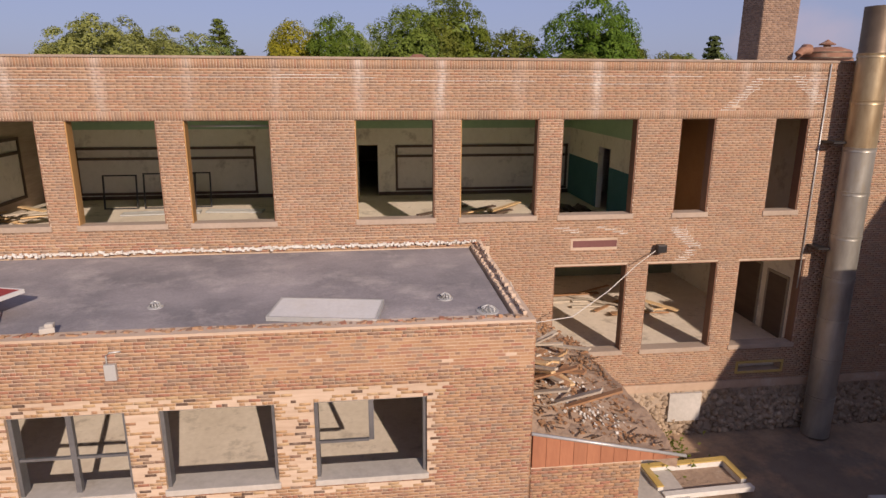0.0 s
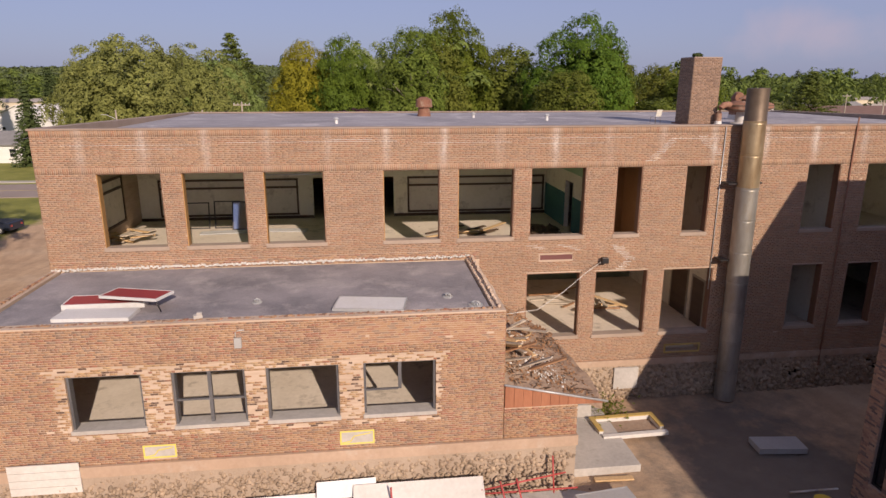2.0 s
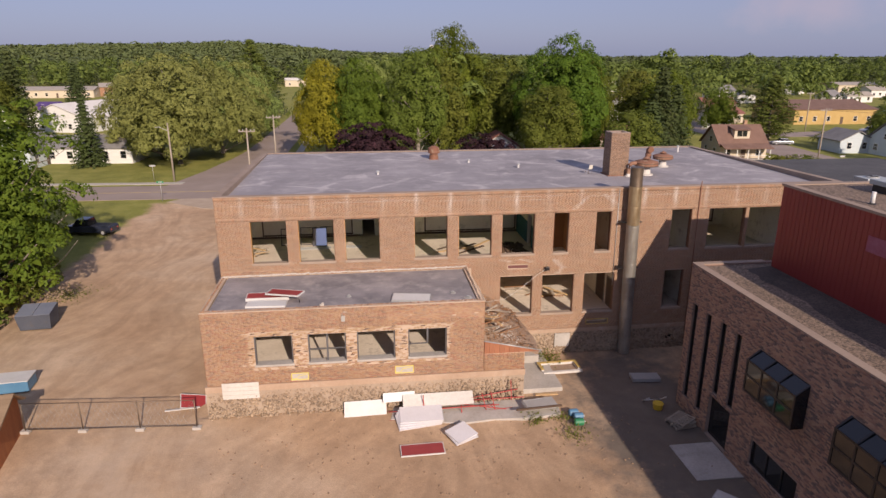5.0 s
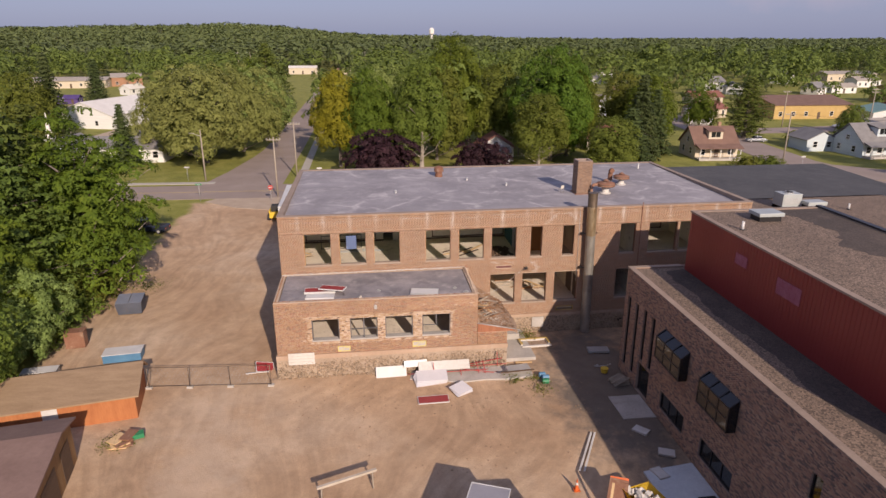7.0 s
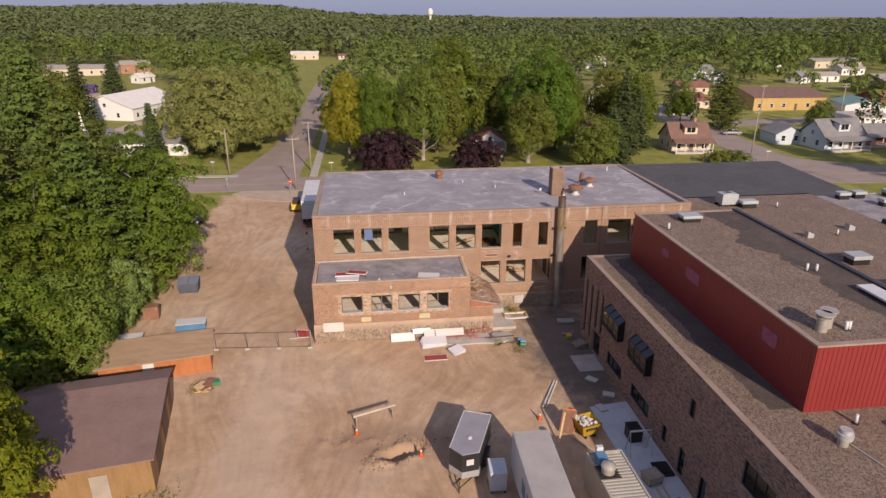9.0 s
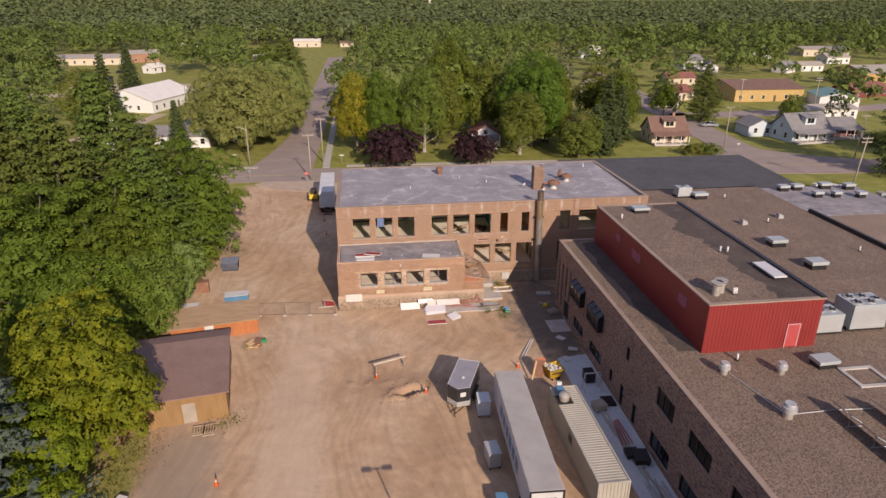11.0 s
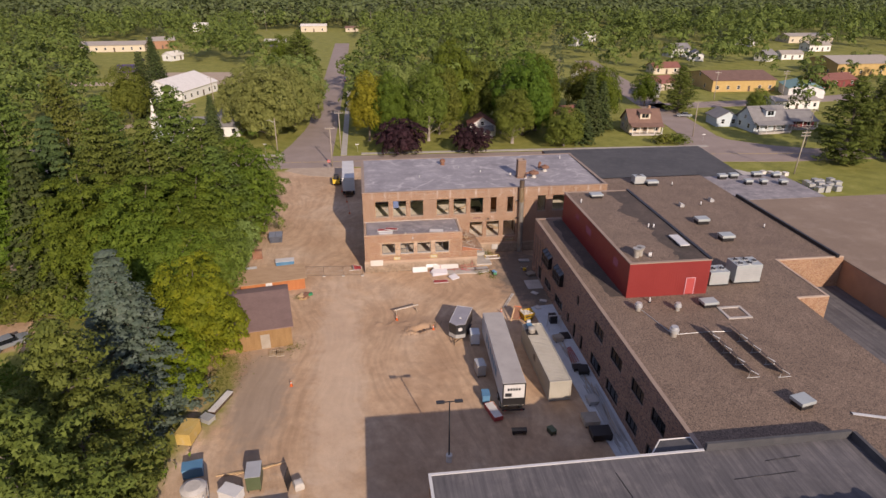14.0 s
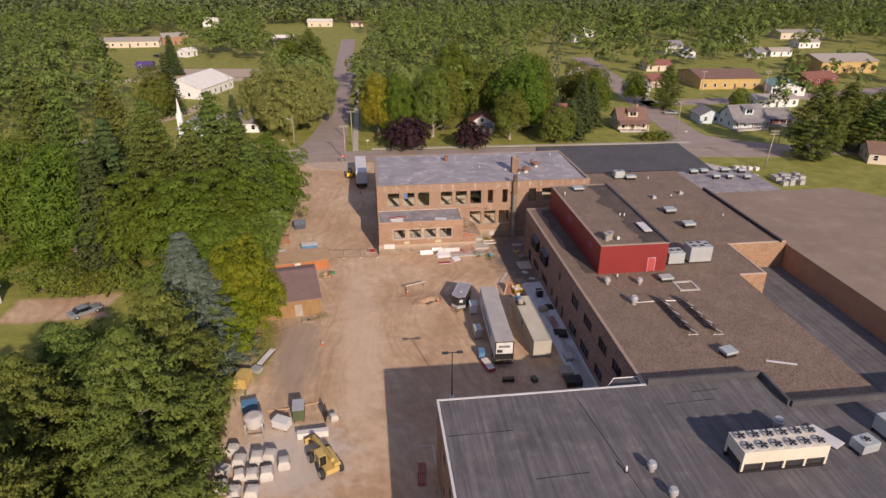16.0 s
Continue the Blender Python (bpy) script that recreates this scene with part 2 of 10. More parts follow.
# ---- materials ----
def brick_mat(name, tones, per, streak=0.0, smear=0.0, mottle=0.28):
    """Fired clay: a tone for each brick, burnt specks, mortar smear, and white lime streaks under the coping."""
    m, nt, p = base_mat(name, 0.9)
    pos = place(nt)
    if per == "ISLAND":
        rnd = nt.nodes.new("ShaderNodeNewGeometry").outputs["Random Per Island"]
    else:
        wn = nt.nodes.new("ShaderNodeTexWhiteNoise")
        nt.links.new(nt.nodes.new("ShaderNodeObjectInfo").outputs["Location"], wn.inputs["Vector"])
        rnd = wn.outputs["Value"]
    n = len(tones)
    r = nt.nodes.new("ShaderNodeValToRGB")
    r.color_ramp.interpolation = "CONSTANT"
    el = r.color_ramp.elements
    el[0].color = lin(tones[0])
    el[1].position, el[1].color = 1 / n, lin(tones[1])
    for i in range(2, n):
        e = el.new(i / n)
        e.color = lin(tones[i])
    nt.links.new(rnd, r.inputs[0])
    col = r.outputs[0]
    fine = noise_of(nt, pos, 55.0, 5.0)
    wide = noise_of(nt, pos, 0.55, 5.0)
    col = mixc(nt, mottle, col, ramp(nt, fine, [(0.3, (0.45, 0.45, 0.45)), (0.7, (1.25, 1.2, 1.15))]), "MULTIPLY")
    col = mixc(nt, 0.55, col, ramp(nt, wide, [(0.3, (0.78, 0.76, 0.76)), (0.7, (1.16, 1.14, 1.1))]), "MULTIPLY")
    if smear:
        s = ramp(nt, noise_of(nt, pos, 1.6, 6.0, (1, 1, 3.0), 0.7), [(0.52, (0, 0, 0)), (0.75, (1, 1, 1))])
        col = mixc(nt, calc(nt, "MULTIPLY", s, smear), col, (0.52, 0.42, 0.33))
    if streak:
        sep = nt.nodes.new("ShaderNodeSeparateXYZ")
        nt.links.new(pos, sep.inputs[0])
        wob = calc(nt, "MULTIPLY", noise_of(nt, pos, 0.9, 2.0), 0.7)
        ph = calc(nt, "ADD", calc(nt, "MULTIPLY", sep.outputs[0], 2 * math.pi / 2.06), wob)
        w = calc(nt, "POWER", calc(nt, "ADD", calc(nt, "MULTIPLY", calc(nt, "COSINE", ph), 0.5), 0.5), 22.0)
        zf = node(nt, "ShaderNodeMapRange", From_Min=9.3, From_Max=10.4)
        nt.links.new(sep.outputs[2], zf.inputs[0])
        brk = calc(nt, "MULTIPLY", ramp(nt, noise_of(nt, pos, 3.2, 4.0, (1, 1, 0.35)), [(0.3, (0.2, 0.2, 0.2)), (0.62, (1, 1, 1))]), ramp(nt, noise_of(nt, pos, 0.33, 3.0, (1, 1, 0.1)), [(0.35, (0.15, 0.15, 0.15)), (0.6, (1, 1, 1))]))
        w = calc(nt, "MULTIPLY", calc(nt, "MULTIPLY", w, zf.outputs[0]), brk)
        col = mixc(nt, calc(nt, "MULTIPLY", w, streak), col, (0.62, 0.57, 0.52))
    nt.links.new(col, p.inputs["Base Color"])
    bump(nt, p, fine, 0.35, 0.006)
    return m


TONES_MAIN = [(0.336, 0.205, 0.125), (0.362, 0.214, 0.127), (0.305, 0.191, 0.123), (0.373, 0.234, 0.142), (0.336, 0.183, 0.113), (0.316, 0.209, 0.140), (0.352, 0.221, 0.135), (0.279, 0.177, 0.117), (0.357, 0.207, 0.122), (0.326, 0.202, 0.125), (0.362, 0.202, 0.120)]
TONES_ANNEX = [(0.363, 0.209, 0.118), (0.383, 0.228, 0.132), (0.324, 0.165, 0.104), (0.397, 0.247, 0.145), (0.349, 0.194, 0.113), (0.252, 0.154, 0.104), (0.377, 0.221, 0.122), (0.291, 0.168, 0.109), (0.373, 0.232, 0.135), (0.281, 0.194, 0.135), (0.335, 0.156, 0.098), (0.388, 0.232, 0.128)]
TONES_PALE = [(0.436, 0.285, 0.150), (0.412, 0.261, 0.139), (0.459, 0.317, 0.174), (0.380, 0.230, 0.119), (0.127, 0.079, 0.055), (0.444, 0.293, 0.158), (0.428, 0.277, 0.150)]
TONES_WING = [(0.340, 0.207, 0.148), (0.400, 0.247, 0.168), (0.272, 0.168, 0.129), (0.443, 0.299, 0.207), (0.152, 0.116, 0.103), (0.375, 0.238, 0.168), (0.197, 0.145, 0.125), (0.424, 0.268, 0.177), (0.340, 0.228, 0.168)]
M_BRICK = brick_mat("brick_main", TONES_MAIN, "ISLAND", streak=0.75, smear=0.22)
M_ANNEX = brick_mat("brick_annex", TONES_ANNEX, "ISLAND", smear=0.2)
M_ANNEX_PIECE = brick_mat("brick_annex_piece", TONES_ANNEX, "OBJECT", smear=0.2)
M_PALE = brick_mat("brick_pale", TONES_PALE, "ISLAND", smear=0.5)
M_WING = brick_mat("brick_wing", TONES_WING, "ISLAND")
M_CHIMNEY = brick_mat("brick_chimney", [(0.25, 0.16, 0.105), (0.29, 0.18, 0.115), (0.22, 0.14, 0.095), (0.32, 0.21, 0.14)], "ISLAND", smear=0.15)
M_COURT = brick_mat("brick_court", [(0.42, 0.26, 0.15), (0.36, 0.2, 0.12), (0.46, 0.3, 0.18), (0.3, 0.17, 0.1)], "ISLAND")
M_MORTAR = surf("mortar", (0.39, 0.28, 0.195), (0.58, 0.45, 0.34), fine=5, big=0.5, bumps=0.3, stretch=(0.35, 0.35, 3.0))
M_MORTAR_DARK = surf("mortar_dark", (0.26, 0.19, 0.15), (0.34, 0.26, 0.21), fine=30)
M_MORTAR_TAN = surf("lime_mortar", (0.30, 0.225, 0.16), (0.43, 0.335, 0.25), fine=20, bumps=0.6)
M_PLASTER = surf("plaster", (0.82, 0.76, 0.62), (0.92, 0.87, 0.74), fine=6, stain=(0.4, 0.33, 0.24), bumps=0.1)
M_BOARD = surf("blackboard_backing", (0.66, 0.6, 0.51), (0.78, 0.72, 0.63), fine=5, stain=(0.3, 0.25, 0.2), bumps=0.1)
M_GREEN = surf("green_ceiling_paint", (0.36, 0.54, 0.34), (0.46, 0.64, 0.42), fine=5, bumps=0.1)
M_SAGE = surf("sage_wall_paint", (0.17, 0.2, 0.13), (0.25, 0.28, 0.19), bumps=0.1)
M_TEAL = surf("teal_wall_paint", (0.04, 0.14, 0.15), (0.07, 0.2, 0.2), bumps=0.1)
M_ORANGE = surf("ochre_wall_paint", (0.26, 0.12, 0.05), (0.34, 0.17, 0.07), bumps=0.1)
M_SLAB = surf("dusty_floor", (0.62, 0.53, 0.42), (0.78, 0.69, 0.57), fine=9, stain=(0.25, 0.2, 0.15))
M_DARKWOOD = surf("dark_wood_trim", (0.075, 0.045, 0.03), (0.13, 0.085, 0.055), rough=0.6, stretch=(1, 1, 6))
M_OAK = surf("varnished_oak", (0.32, 0.17, 0.06), (0.48, 0.27, 0.10), rough=0.5, stretch=(6, 6, 0.6), fine=20)
# brown that also carries the shade of linings turned from the sun
M_JAMB = surf("shaded_brown_lining", (0.15, 0.072, 0.04), (0.25, 0.125, 0.07), rough=0.6, stretch=(6, 6, 0.6), fine=16)
M_SILL = surf("stone_sill", (0.31, 0.235, 0.175), (0.43, 0.335, 0.26), stain=(0.3, 0.24, 0.19))
M_CONC = surf("concrete", (0.36, 0.33, 0.29), (0.52, 0.48, 0.43), stain=(0.3, 0.26, 0.21), fine=8)
M_CONC_WHITE = surf("pale_concrete", (0.5, 0.47, 0.42), (0.66, 0.63, 0.58), fine=8)
M_GRAYFRAME = surf("grey_metal_frame", (0.10, 0.10, 0.105), (0.17, 0.17, 0.175), rough=0.45, metal=0.3)
M_DARKMETAL = surf("dark_bronze_metal", (0.03, 0.028, 0.028), (0.055, 0.05, 0.05), rough=0.4, metal=0.5)
M_STEEL = surf("galvanised_steel", (0.36, 0.33, 0.28), (0.52, 0.48, 0.41), rough=0.5, metal=0.45, fine=3, stretch=(1, 1, 2.2))
M_STEEL_OLD = surf("sooty_steel", (0.13, 0.095, 0.065), (0.20, 0.15, 0.105), rough=0.5, metal=0.6, fine=5)
M_RUST = surf("rusty_metal", (0.20, 0.085, 0.05), (0.33, 0.18, 0.115), rough=0.8, metal=0.2, stain=(0.42, 0.34, 0.24))
M_WHITEMETAL = surf("white_painted_metal", (0.52, 0.51, 0.49), (0.66, 0.65, 0.62), rough=0.45, stain=(0.55, 0.52, 0.46), bumps=0.05)
M_GREYMETAL = surf("light_grey_metal", (0.40, 0.40, 0.39), (0.52, 0.52, 0.50), rough=0.4, metal=0.3, bumps=0.05)
M_MAROON = surf("maroon_panel", (0.25, 0.03, 0.035), (0.36, 0.05, 0.05), rough=0.5, bumps=0.05)
M_RED = surf("red_steel_cladding", (0.20, 0.022, 0.019), (0.26, 0.034, 0.029), rough=0.45, bumps=0.05, big=0.2)
M_WOOD = surf("raw_lumber", (0.36, 0.23, 0.11), (0.56, 0.40, 0.22), fine=12, stretch=(1, 1, 1), per="ISLAND", vary=0.3)
M_GREYWOOD = surf("weathered_lumber", (0.30, 0.25, 0.19), (0.46, 0.40, 0.32), fine=10, per="ISLAND", vary=0.25)
M_PLY = surf("weathered_red_boards", (0.25, 0.095, 0.05), (0.37, 0.155, 0.08), fine=6, per="OBJECT", vary=0.12, stretch=(3, 3, 0.6))
M_CREAM_SHELL = surf("cream_plastic", (0.55, 0.52, 0.44), (0.66, 0.63, 0.54), rough=0.4, bumps=0.03)
M_COPING = surf("tan_coping", (0.265, 0.195, 0.145), (0.35, 0.265, 0.205), fine=6)
M_MAUVE = surf("faded_mauve_paint", (0.27, 0.06, 0.085), (0.36, 0.13, 0.17), fine=9, big=2.0)
M_BAND = surf("tan_render_band", (0.37, 0.255, 0.175), (0.48, 0.345, 0.245), fine=7, stain=(0.5, 0.42, 0.34))
M_TRAILER_ROOF = surf("grey_trailer_roof", (0.25, 0.24, 0.26), (0.33, 0.32, 0.34), rough=0.5, bumps=0.05)
M_HVAC = surf("grey_green_sheet_metal", (0.37, 0.40, 0.39), (0.46, 0.49, 0.47), rough=0.45, metal=0.2, bumps=0.05)
M_PINK = surf("pink_wall_board", (0.48, 0.24, 0.27), (0.56, 0.32, 0.35), fine=6)
M_GLASS, _nt, _p = base_mat("dark_window_glass", 0.06)
_p.inputs["Base Color"].default_value = (0.012, 0.014, 0.016, 1)
_p.inputs["Specular IOR Level"].default_value = 0.6
M_DUSTY_YELLOW = surf("dusty_yellow_paint", (0.42, 0.28, 0.07), (0.56, 0.40, 0.13), rough=0.6, stain=(0.5, 0.42, 0.3), bumps=0.05)
M_BLACK = surf("black_rubber", (0.015, 0.015, 0.015), (0.035, 0.033, 0.032), rough=0.7)
M_TARP = surf("grey_blue_concrete_apron", (0.46, 0.49, 0.51), (0.62, 0.65, 0.66), fine=6)


def roof_mat(name, dark, light, pale, lines=0.0, speck=0.0, scale=0.25, seams=0.0):
    """Roof sheet: broad stains, pale dried puddle rims and lines, grit."""
    m, nt, p = base_mat(name, 0.92)
    pos = place(nt)
    a = noise_of(nt, pos, scale, 6.0, None, 0.65)
    b = noise_of(nt, pos, 22.0, 5.0, None, 0.75)
    col = ramp(nt, a, [(0.3, dark), (0.68, light)])
    if lines:
        v = node(nt, "ShaderNodeTexVoronoi", Scale=0.16)
        v.feature = "DISTANCE_TO_EDGE"
        wob = nt.nodes.new("ShaderNodeVectorMath")
        wob.operation = "ADD"
        nz = node(nt, "ShaderNodeTexNoise", Scale=0.35, Detail=5.0)
        nt.links.new(pos, nz.inputs["Vector"])
        sc = nt.nodes.new("ShaderNodeVectorMath")
        sc.operation = "SCALE"
        sc.inputs["Scale"].default_value = 3.0
        nt.links.new(nz.outputs["Color"], sc.inputs[0])
        nt.links.new(pos, wob.inputs[0])
        nt.links.new(sc.outputs[0], wob.inputs[1])
        nt.links.new(wob.outputs[0], v.inputs["Vector"])
        e = ramp(nt, v.outputs["Distance"], [(0.0, (1, 1, 1)), (0.045, (0, 0, 0))])
        keep = ramp(nt, noise_of(nt, pos, 0.5, 4.0), [(0.45, (0, 0, 0)), (0.62, (1, 1, 1))])
        col = mixc(nt, calc(nt, "MULTIPLY", calc(nt, "MULTIPLY", e, keep), lines), col, pale)
    patch = ramp(nt, noise_of(nt, pos, scale * 2.6, 7.0, None, 0.7), [(0.5, (0, 0, 0)), (0.7, (1, 1, 1))])
    col = mixc(nt, calc(nt, "MULTIPLY", patch, 0.4), col, pale)
    if seams:
        run = noise_of(nt, pos, 1.0, 5.0, (2.2, 0.09, 1.0), 0.7)
        col = mixc(nt, seams, col, ramp(nt, run, [(0.32, (0.55, 0.55, 0.56)), (0.5, (1, 1, 1)), (0.72, (1.6, 1.55, 1.5))]), "MULTIPLY")
        sx = nt.nodes.new("ShaderNodeSeparateXYZ")
        nt.links.new(pos, sx.inputs[0])
        lap = calc(nt, "LESS_THAN", calc(nt, "FRACT", calc(nt, "DIVIDE", calc(nt, "ADD", sx.outputs[0], 100.0), 1.83)), 0.035)
        col = mixc(nt, calc(nt, "MULTIPLY", lap, 0.5), col, dark)
    if speck:
        v2 = node(nt, "ShaderNodeTexVoronoi", Scale=13.0)
        nt.links.new(pos, v2.inputs["Vector"])
        g = ramp(nt, v2.outputs["Color"], [(0.2, (0.45, 0.45, 0.45)), (0.8, (1.5, 1.45, 1.4))])
        col = mixc(nt, speck, col, g, "MULTIPLY")
    col = mixc(nt, 0.6, col, ramp(nt, b, [(0.3, (0.7, 0.7, 0.7)), (0.7, (1.25, 1.25, 1.25))]), "MULTIPLY")
    nt.links.new(col, p.inputs["Base Color"])
    bump(nt, p, b, 0.5, 0.02)
    return m


M_ROOF_MAIN = roof_mat("weathered_roof_felt", (0.218, 0.203, 0.212), (0.345, 0.322, 0.330), (0.575, 0.531, 0.519), lines=0.7)
M_ROOF_ANNEX = roof_mat("dark_roof_felt", (0.160, 0.149, 0.156), (0.321, 0.290, 0.290), (0.555, 0.498, 0.456), scale=0.4)
M_ROOF_GRAVEL = roof_mat("brown_roof_gravel", (0.164, 0.118, 0.086), (0.210, 0.152, 0.110), (0.256, 0.192, 0.144), speck=0.9)
M_ROOF_DARK = roof_mat("dark_roof_membrane", (0.051, 0.041, 0.034), (0.102, 0.076, 0.060), (0.170, 0.128, 0.098), speck=0.5)
M_ROOF_BLACK = roof_mat("black_roof_membrane", (0.055, 0.055, 0.058), (0.085, 0.083, 0.085), (0.13, 0.125, 0.12))
M_ROOF_NEAR = roof_mat("grey_roof_membrane", (0.083, 0.078, 0.080), (0.132, 0.122, 0.122), (0.234, 0.209, 0.195), scale=0.18, seams=0.75)
M_ROOF_TAN = roof_mat("tan_roof_ballast", (0.214, 0.154, 0.109), (0.273, 0.202, 0.144), (0.378, 0.302, 0.235), scale=0.1)


def ground_mat():
    """Sand and gravel of the yard, grass beyond it, worn borders between."""
    m, nt, p = base_mat("earth_and_grass", 0.95)
    pos = place(nt)
    sep = nt.nodes.new("ShaderNodeSeparateXYZ")
    nt.links.new(pos, sep.inputs[0])
    wob = calc(nt, "MULTIPLY", calc(nt, "SUBTRACT", noise_of(nt, pos, 0.22, 5.0, None, 0.65), 0.5), 5.0)
    x = calc(nt, "ADD", sep.outputs[0], wob)
    y = calc(nt, "ADD", sep.outputs[1], wob)

    def inside(v, lo, hi, soft=0.6):
        a = node(nt, "ShaderNodeMapRange", From_Min=lo - soft, From_Max=lo + soft)
        b = node(nt, "ShaderNodeMapRange", From_Min=hi + soft, From_Max=hi - soft)
        nt.links.new(v, a.inputs[0])
        nt.links.new(v, b.inputs[0])
        return calc(nt, "MULTIPLY", a.outputs[0], b.outputs[0])

    yard = calc(nt, "MULTIPLY", inside(x, -31.0, 60.0), inside(y, -120.0, 66.5))
    drive = calc(nt, "MULTIPLY", inside(x, -68.0, -53.0), inside(y, -6.0, 1.5))
    yard = calc(nt, "MAXIMUM", yard, drive)
    big = noise_of(nt, pos, 0.09, 6.0, None, 0.62)
    mid = noise_of(nt, pos, 0.8, 6.0, None, 0.7)
    fine = noise_of(nt, pos, 18.0, 5.0, None, 0.75)
    sand = ramp(nt, big, [(0.32, (0.421, 0.267, 0.155)), (0.5, (0.516, 0.353, 0.219)), (0.66, (0.568, 0.421, 0.288))])
    sand = mixc(nt, 0.8, sand, ramp(nt, mid, [(0.32, (0.82, 0.80, 0.78)), (0.68, (1.12, 1.12, 1.11))]), "MULTIPLY")
    wv = nt.nodes.new("ShaderNodeVectorMath")
    wv.operation = "ADD"
    nzw = node(nt, "ShaderNodeTexNoise", Scale=0.035, Detail=2.0)
    nt.links.new(pos, nzw.inputs["Vector"])
    scw = nt.nodes.new("ShaderNodeVectorMath")
    scw.operation = "SCALE"
    scw.inputs["Scale"].default_value = 26.0
    nt.links.new(nzw.outputs["Color"], scw.inputs[0])
    nt.links.new(pos, wv.inputs[0])
    nt.links.new(scw.outputs[0], wv.inputs[1])
    track = noise_of(nt, wv.outputs[0], 0.9, 4.0, (1.3, 0.035, 1.0))
    sand = mixc(nt, 0.45, sand, ramp(nt, track, [(0.38, (0.72, 0.70, 0.68)), (0.6, (1.12, 1.12, 1.12))]), "MULTIPLY")
    sand = mixc(nt, 0.55, sand, ramp(nt, fine, [(0.3, (0.6, 0.6, 0.6)), (0.72, (1.3, 1.3, 1.3))]), "MULTIPLY")
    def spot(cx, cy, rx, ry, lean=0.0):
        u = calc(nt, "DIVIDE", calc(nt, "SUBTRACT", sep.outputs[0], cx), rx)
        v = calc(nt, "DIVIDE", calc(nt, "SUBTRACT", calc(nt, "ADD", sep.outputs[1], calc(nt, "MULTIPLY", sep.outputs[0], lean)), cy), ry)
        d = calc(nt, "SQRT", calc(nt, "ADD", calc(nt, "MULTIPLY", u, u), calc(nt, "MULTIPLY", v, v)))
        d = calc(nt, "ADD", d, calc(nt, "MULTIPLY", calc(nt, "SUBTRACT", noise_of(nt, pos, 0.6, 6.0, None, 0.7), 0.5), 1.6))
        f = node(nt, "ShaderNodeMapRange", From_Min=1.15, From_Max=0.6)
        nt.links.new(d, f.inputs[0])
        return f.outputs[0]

    sand = mixc(nt, calc(nt, "MULTIPLY", spot(-5.2, -5.4, 5.5, 2.4, 0.05), 0.65), sand, (0.30, 0.19, 0.115))
    # dark grey dirt beside the wing, deepened in colour for the wing's shade
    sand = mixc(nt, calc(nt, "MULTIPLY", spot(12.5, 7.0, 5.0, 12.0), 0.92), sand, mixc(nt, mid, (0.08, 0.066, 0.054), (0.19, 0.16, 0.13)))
    sand = mixc(nt, calc(nt, "MULTIPLY", spot(-23.0, -38.5, 7.0, 6.0), 0.7), sand, (0.52, 0.47, 0.41))
    sand = mixc(nt, calc(nt, "MULTIPLY", spot(-24.0, -18.0, 3.4, 12.0), 0.8), sand, mixc(nt, track, (0.22, 0.165, 0.118), (0.40, 0.31, 0.225)))
    sand = mixc(nt, calc(nt, "MULTIPLY", spot(-15.5, -14.0, 3.2, 26.0), 0.5), sand, (0.60, 0.46, 0.33))
    grass = ramp(nt, noise_of(nt, pos, 0.25, 6.0, None, 0.7), [(0.3, (0.155, 0.16, 0.025)), (0.5, (0.225, 0.225, 0.036)), (0.7, (0.31, 0.295, 0.07))])
    grass = mixc(nt, 0.6, grass, ramp(nt, noise_of(nt, pos, 6.0, 5.0, None, 0.75), [(0.3, (0.55, 0.6, 0.5)), (0.7, (1.25, 1.2, 1.2))]), "MULTIPLY")
    yard = calc(nt, "MULTIPLY", yard, calc(nt, "SUBTRACT", 1.0, calc(nt, "MULTIPLY", spot(-28.6, -16.5, 1.8, 8.0), 0.85)))
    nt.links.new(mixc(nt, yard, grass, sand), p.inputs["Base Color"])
    bump(nt, p, calc(nt, "ADD", fine, calc(nt, "MULTIPLY", mid, 2.0)), 0.55, 0.05)
    return m


M_GROUND = ground_mat()
M_ASPHALT = surf("worn_asphalt", (0.255, 0.198, 0.165), (0.335, 0.268, 0.228), fine=9, big=0.2, stain=(0.29, 0.235, 0.205))
M_PAVE = surf("pavement_concrete", (0.36, 0.33, 0.28), (0.48, 0.44, 0.38), fine=6)
M_DRIVE = surf("gravel_drive", (0.37, 0.28, 0.2), (0.48, 0.38, 0.28), fine=9)
M_LINE = surf("road_paint", (0.5, 0.36, 0.1), (0.6, 0.45, 0.14), fine=9)


# ---- ground, roads ----
def axis_steps(dense0, dense1, step, far0, far1):
    mid = list(np.arange(dense0, dense1 + step / 2, step))
    a, s = [mid[0]], step
    while a[-1] > far0:
        s *= 1.09
        a.append(a[-1] - s)
    b, s = [mid[-1]], step
    while b[-1] < far1:
        s *= 1.09
        b.append(b[-1] + s)
    return a[:0:-1] + mid + b[1:]


def hill(x, y):
    """The land: flat in the town, wooded ridges far off, higher to the left."""
    far = min(max((y - 520) / 800, 0.0), 1.0)
    far = far * far * (3 - 2 * far)
    h = 1 + 24 / (1 + math.exp((x + 40) / 160)) + 5 * noise.noise((x / 260, y / 400, 0.3)) + 3 * noise.noise((x / 90, y / 200, 4.1))
    h += 9 * math.exp(-((x + 230) / 130) ** 2)
    return far * h * (0.55 + 0.45 * min(y / 1300, 1.2))


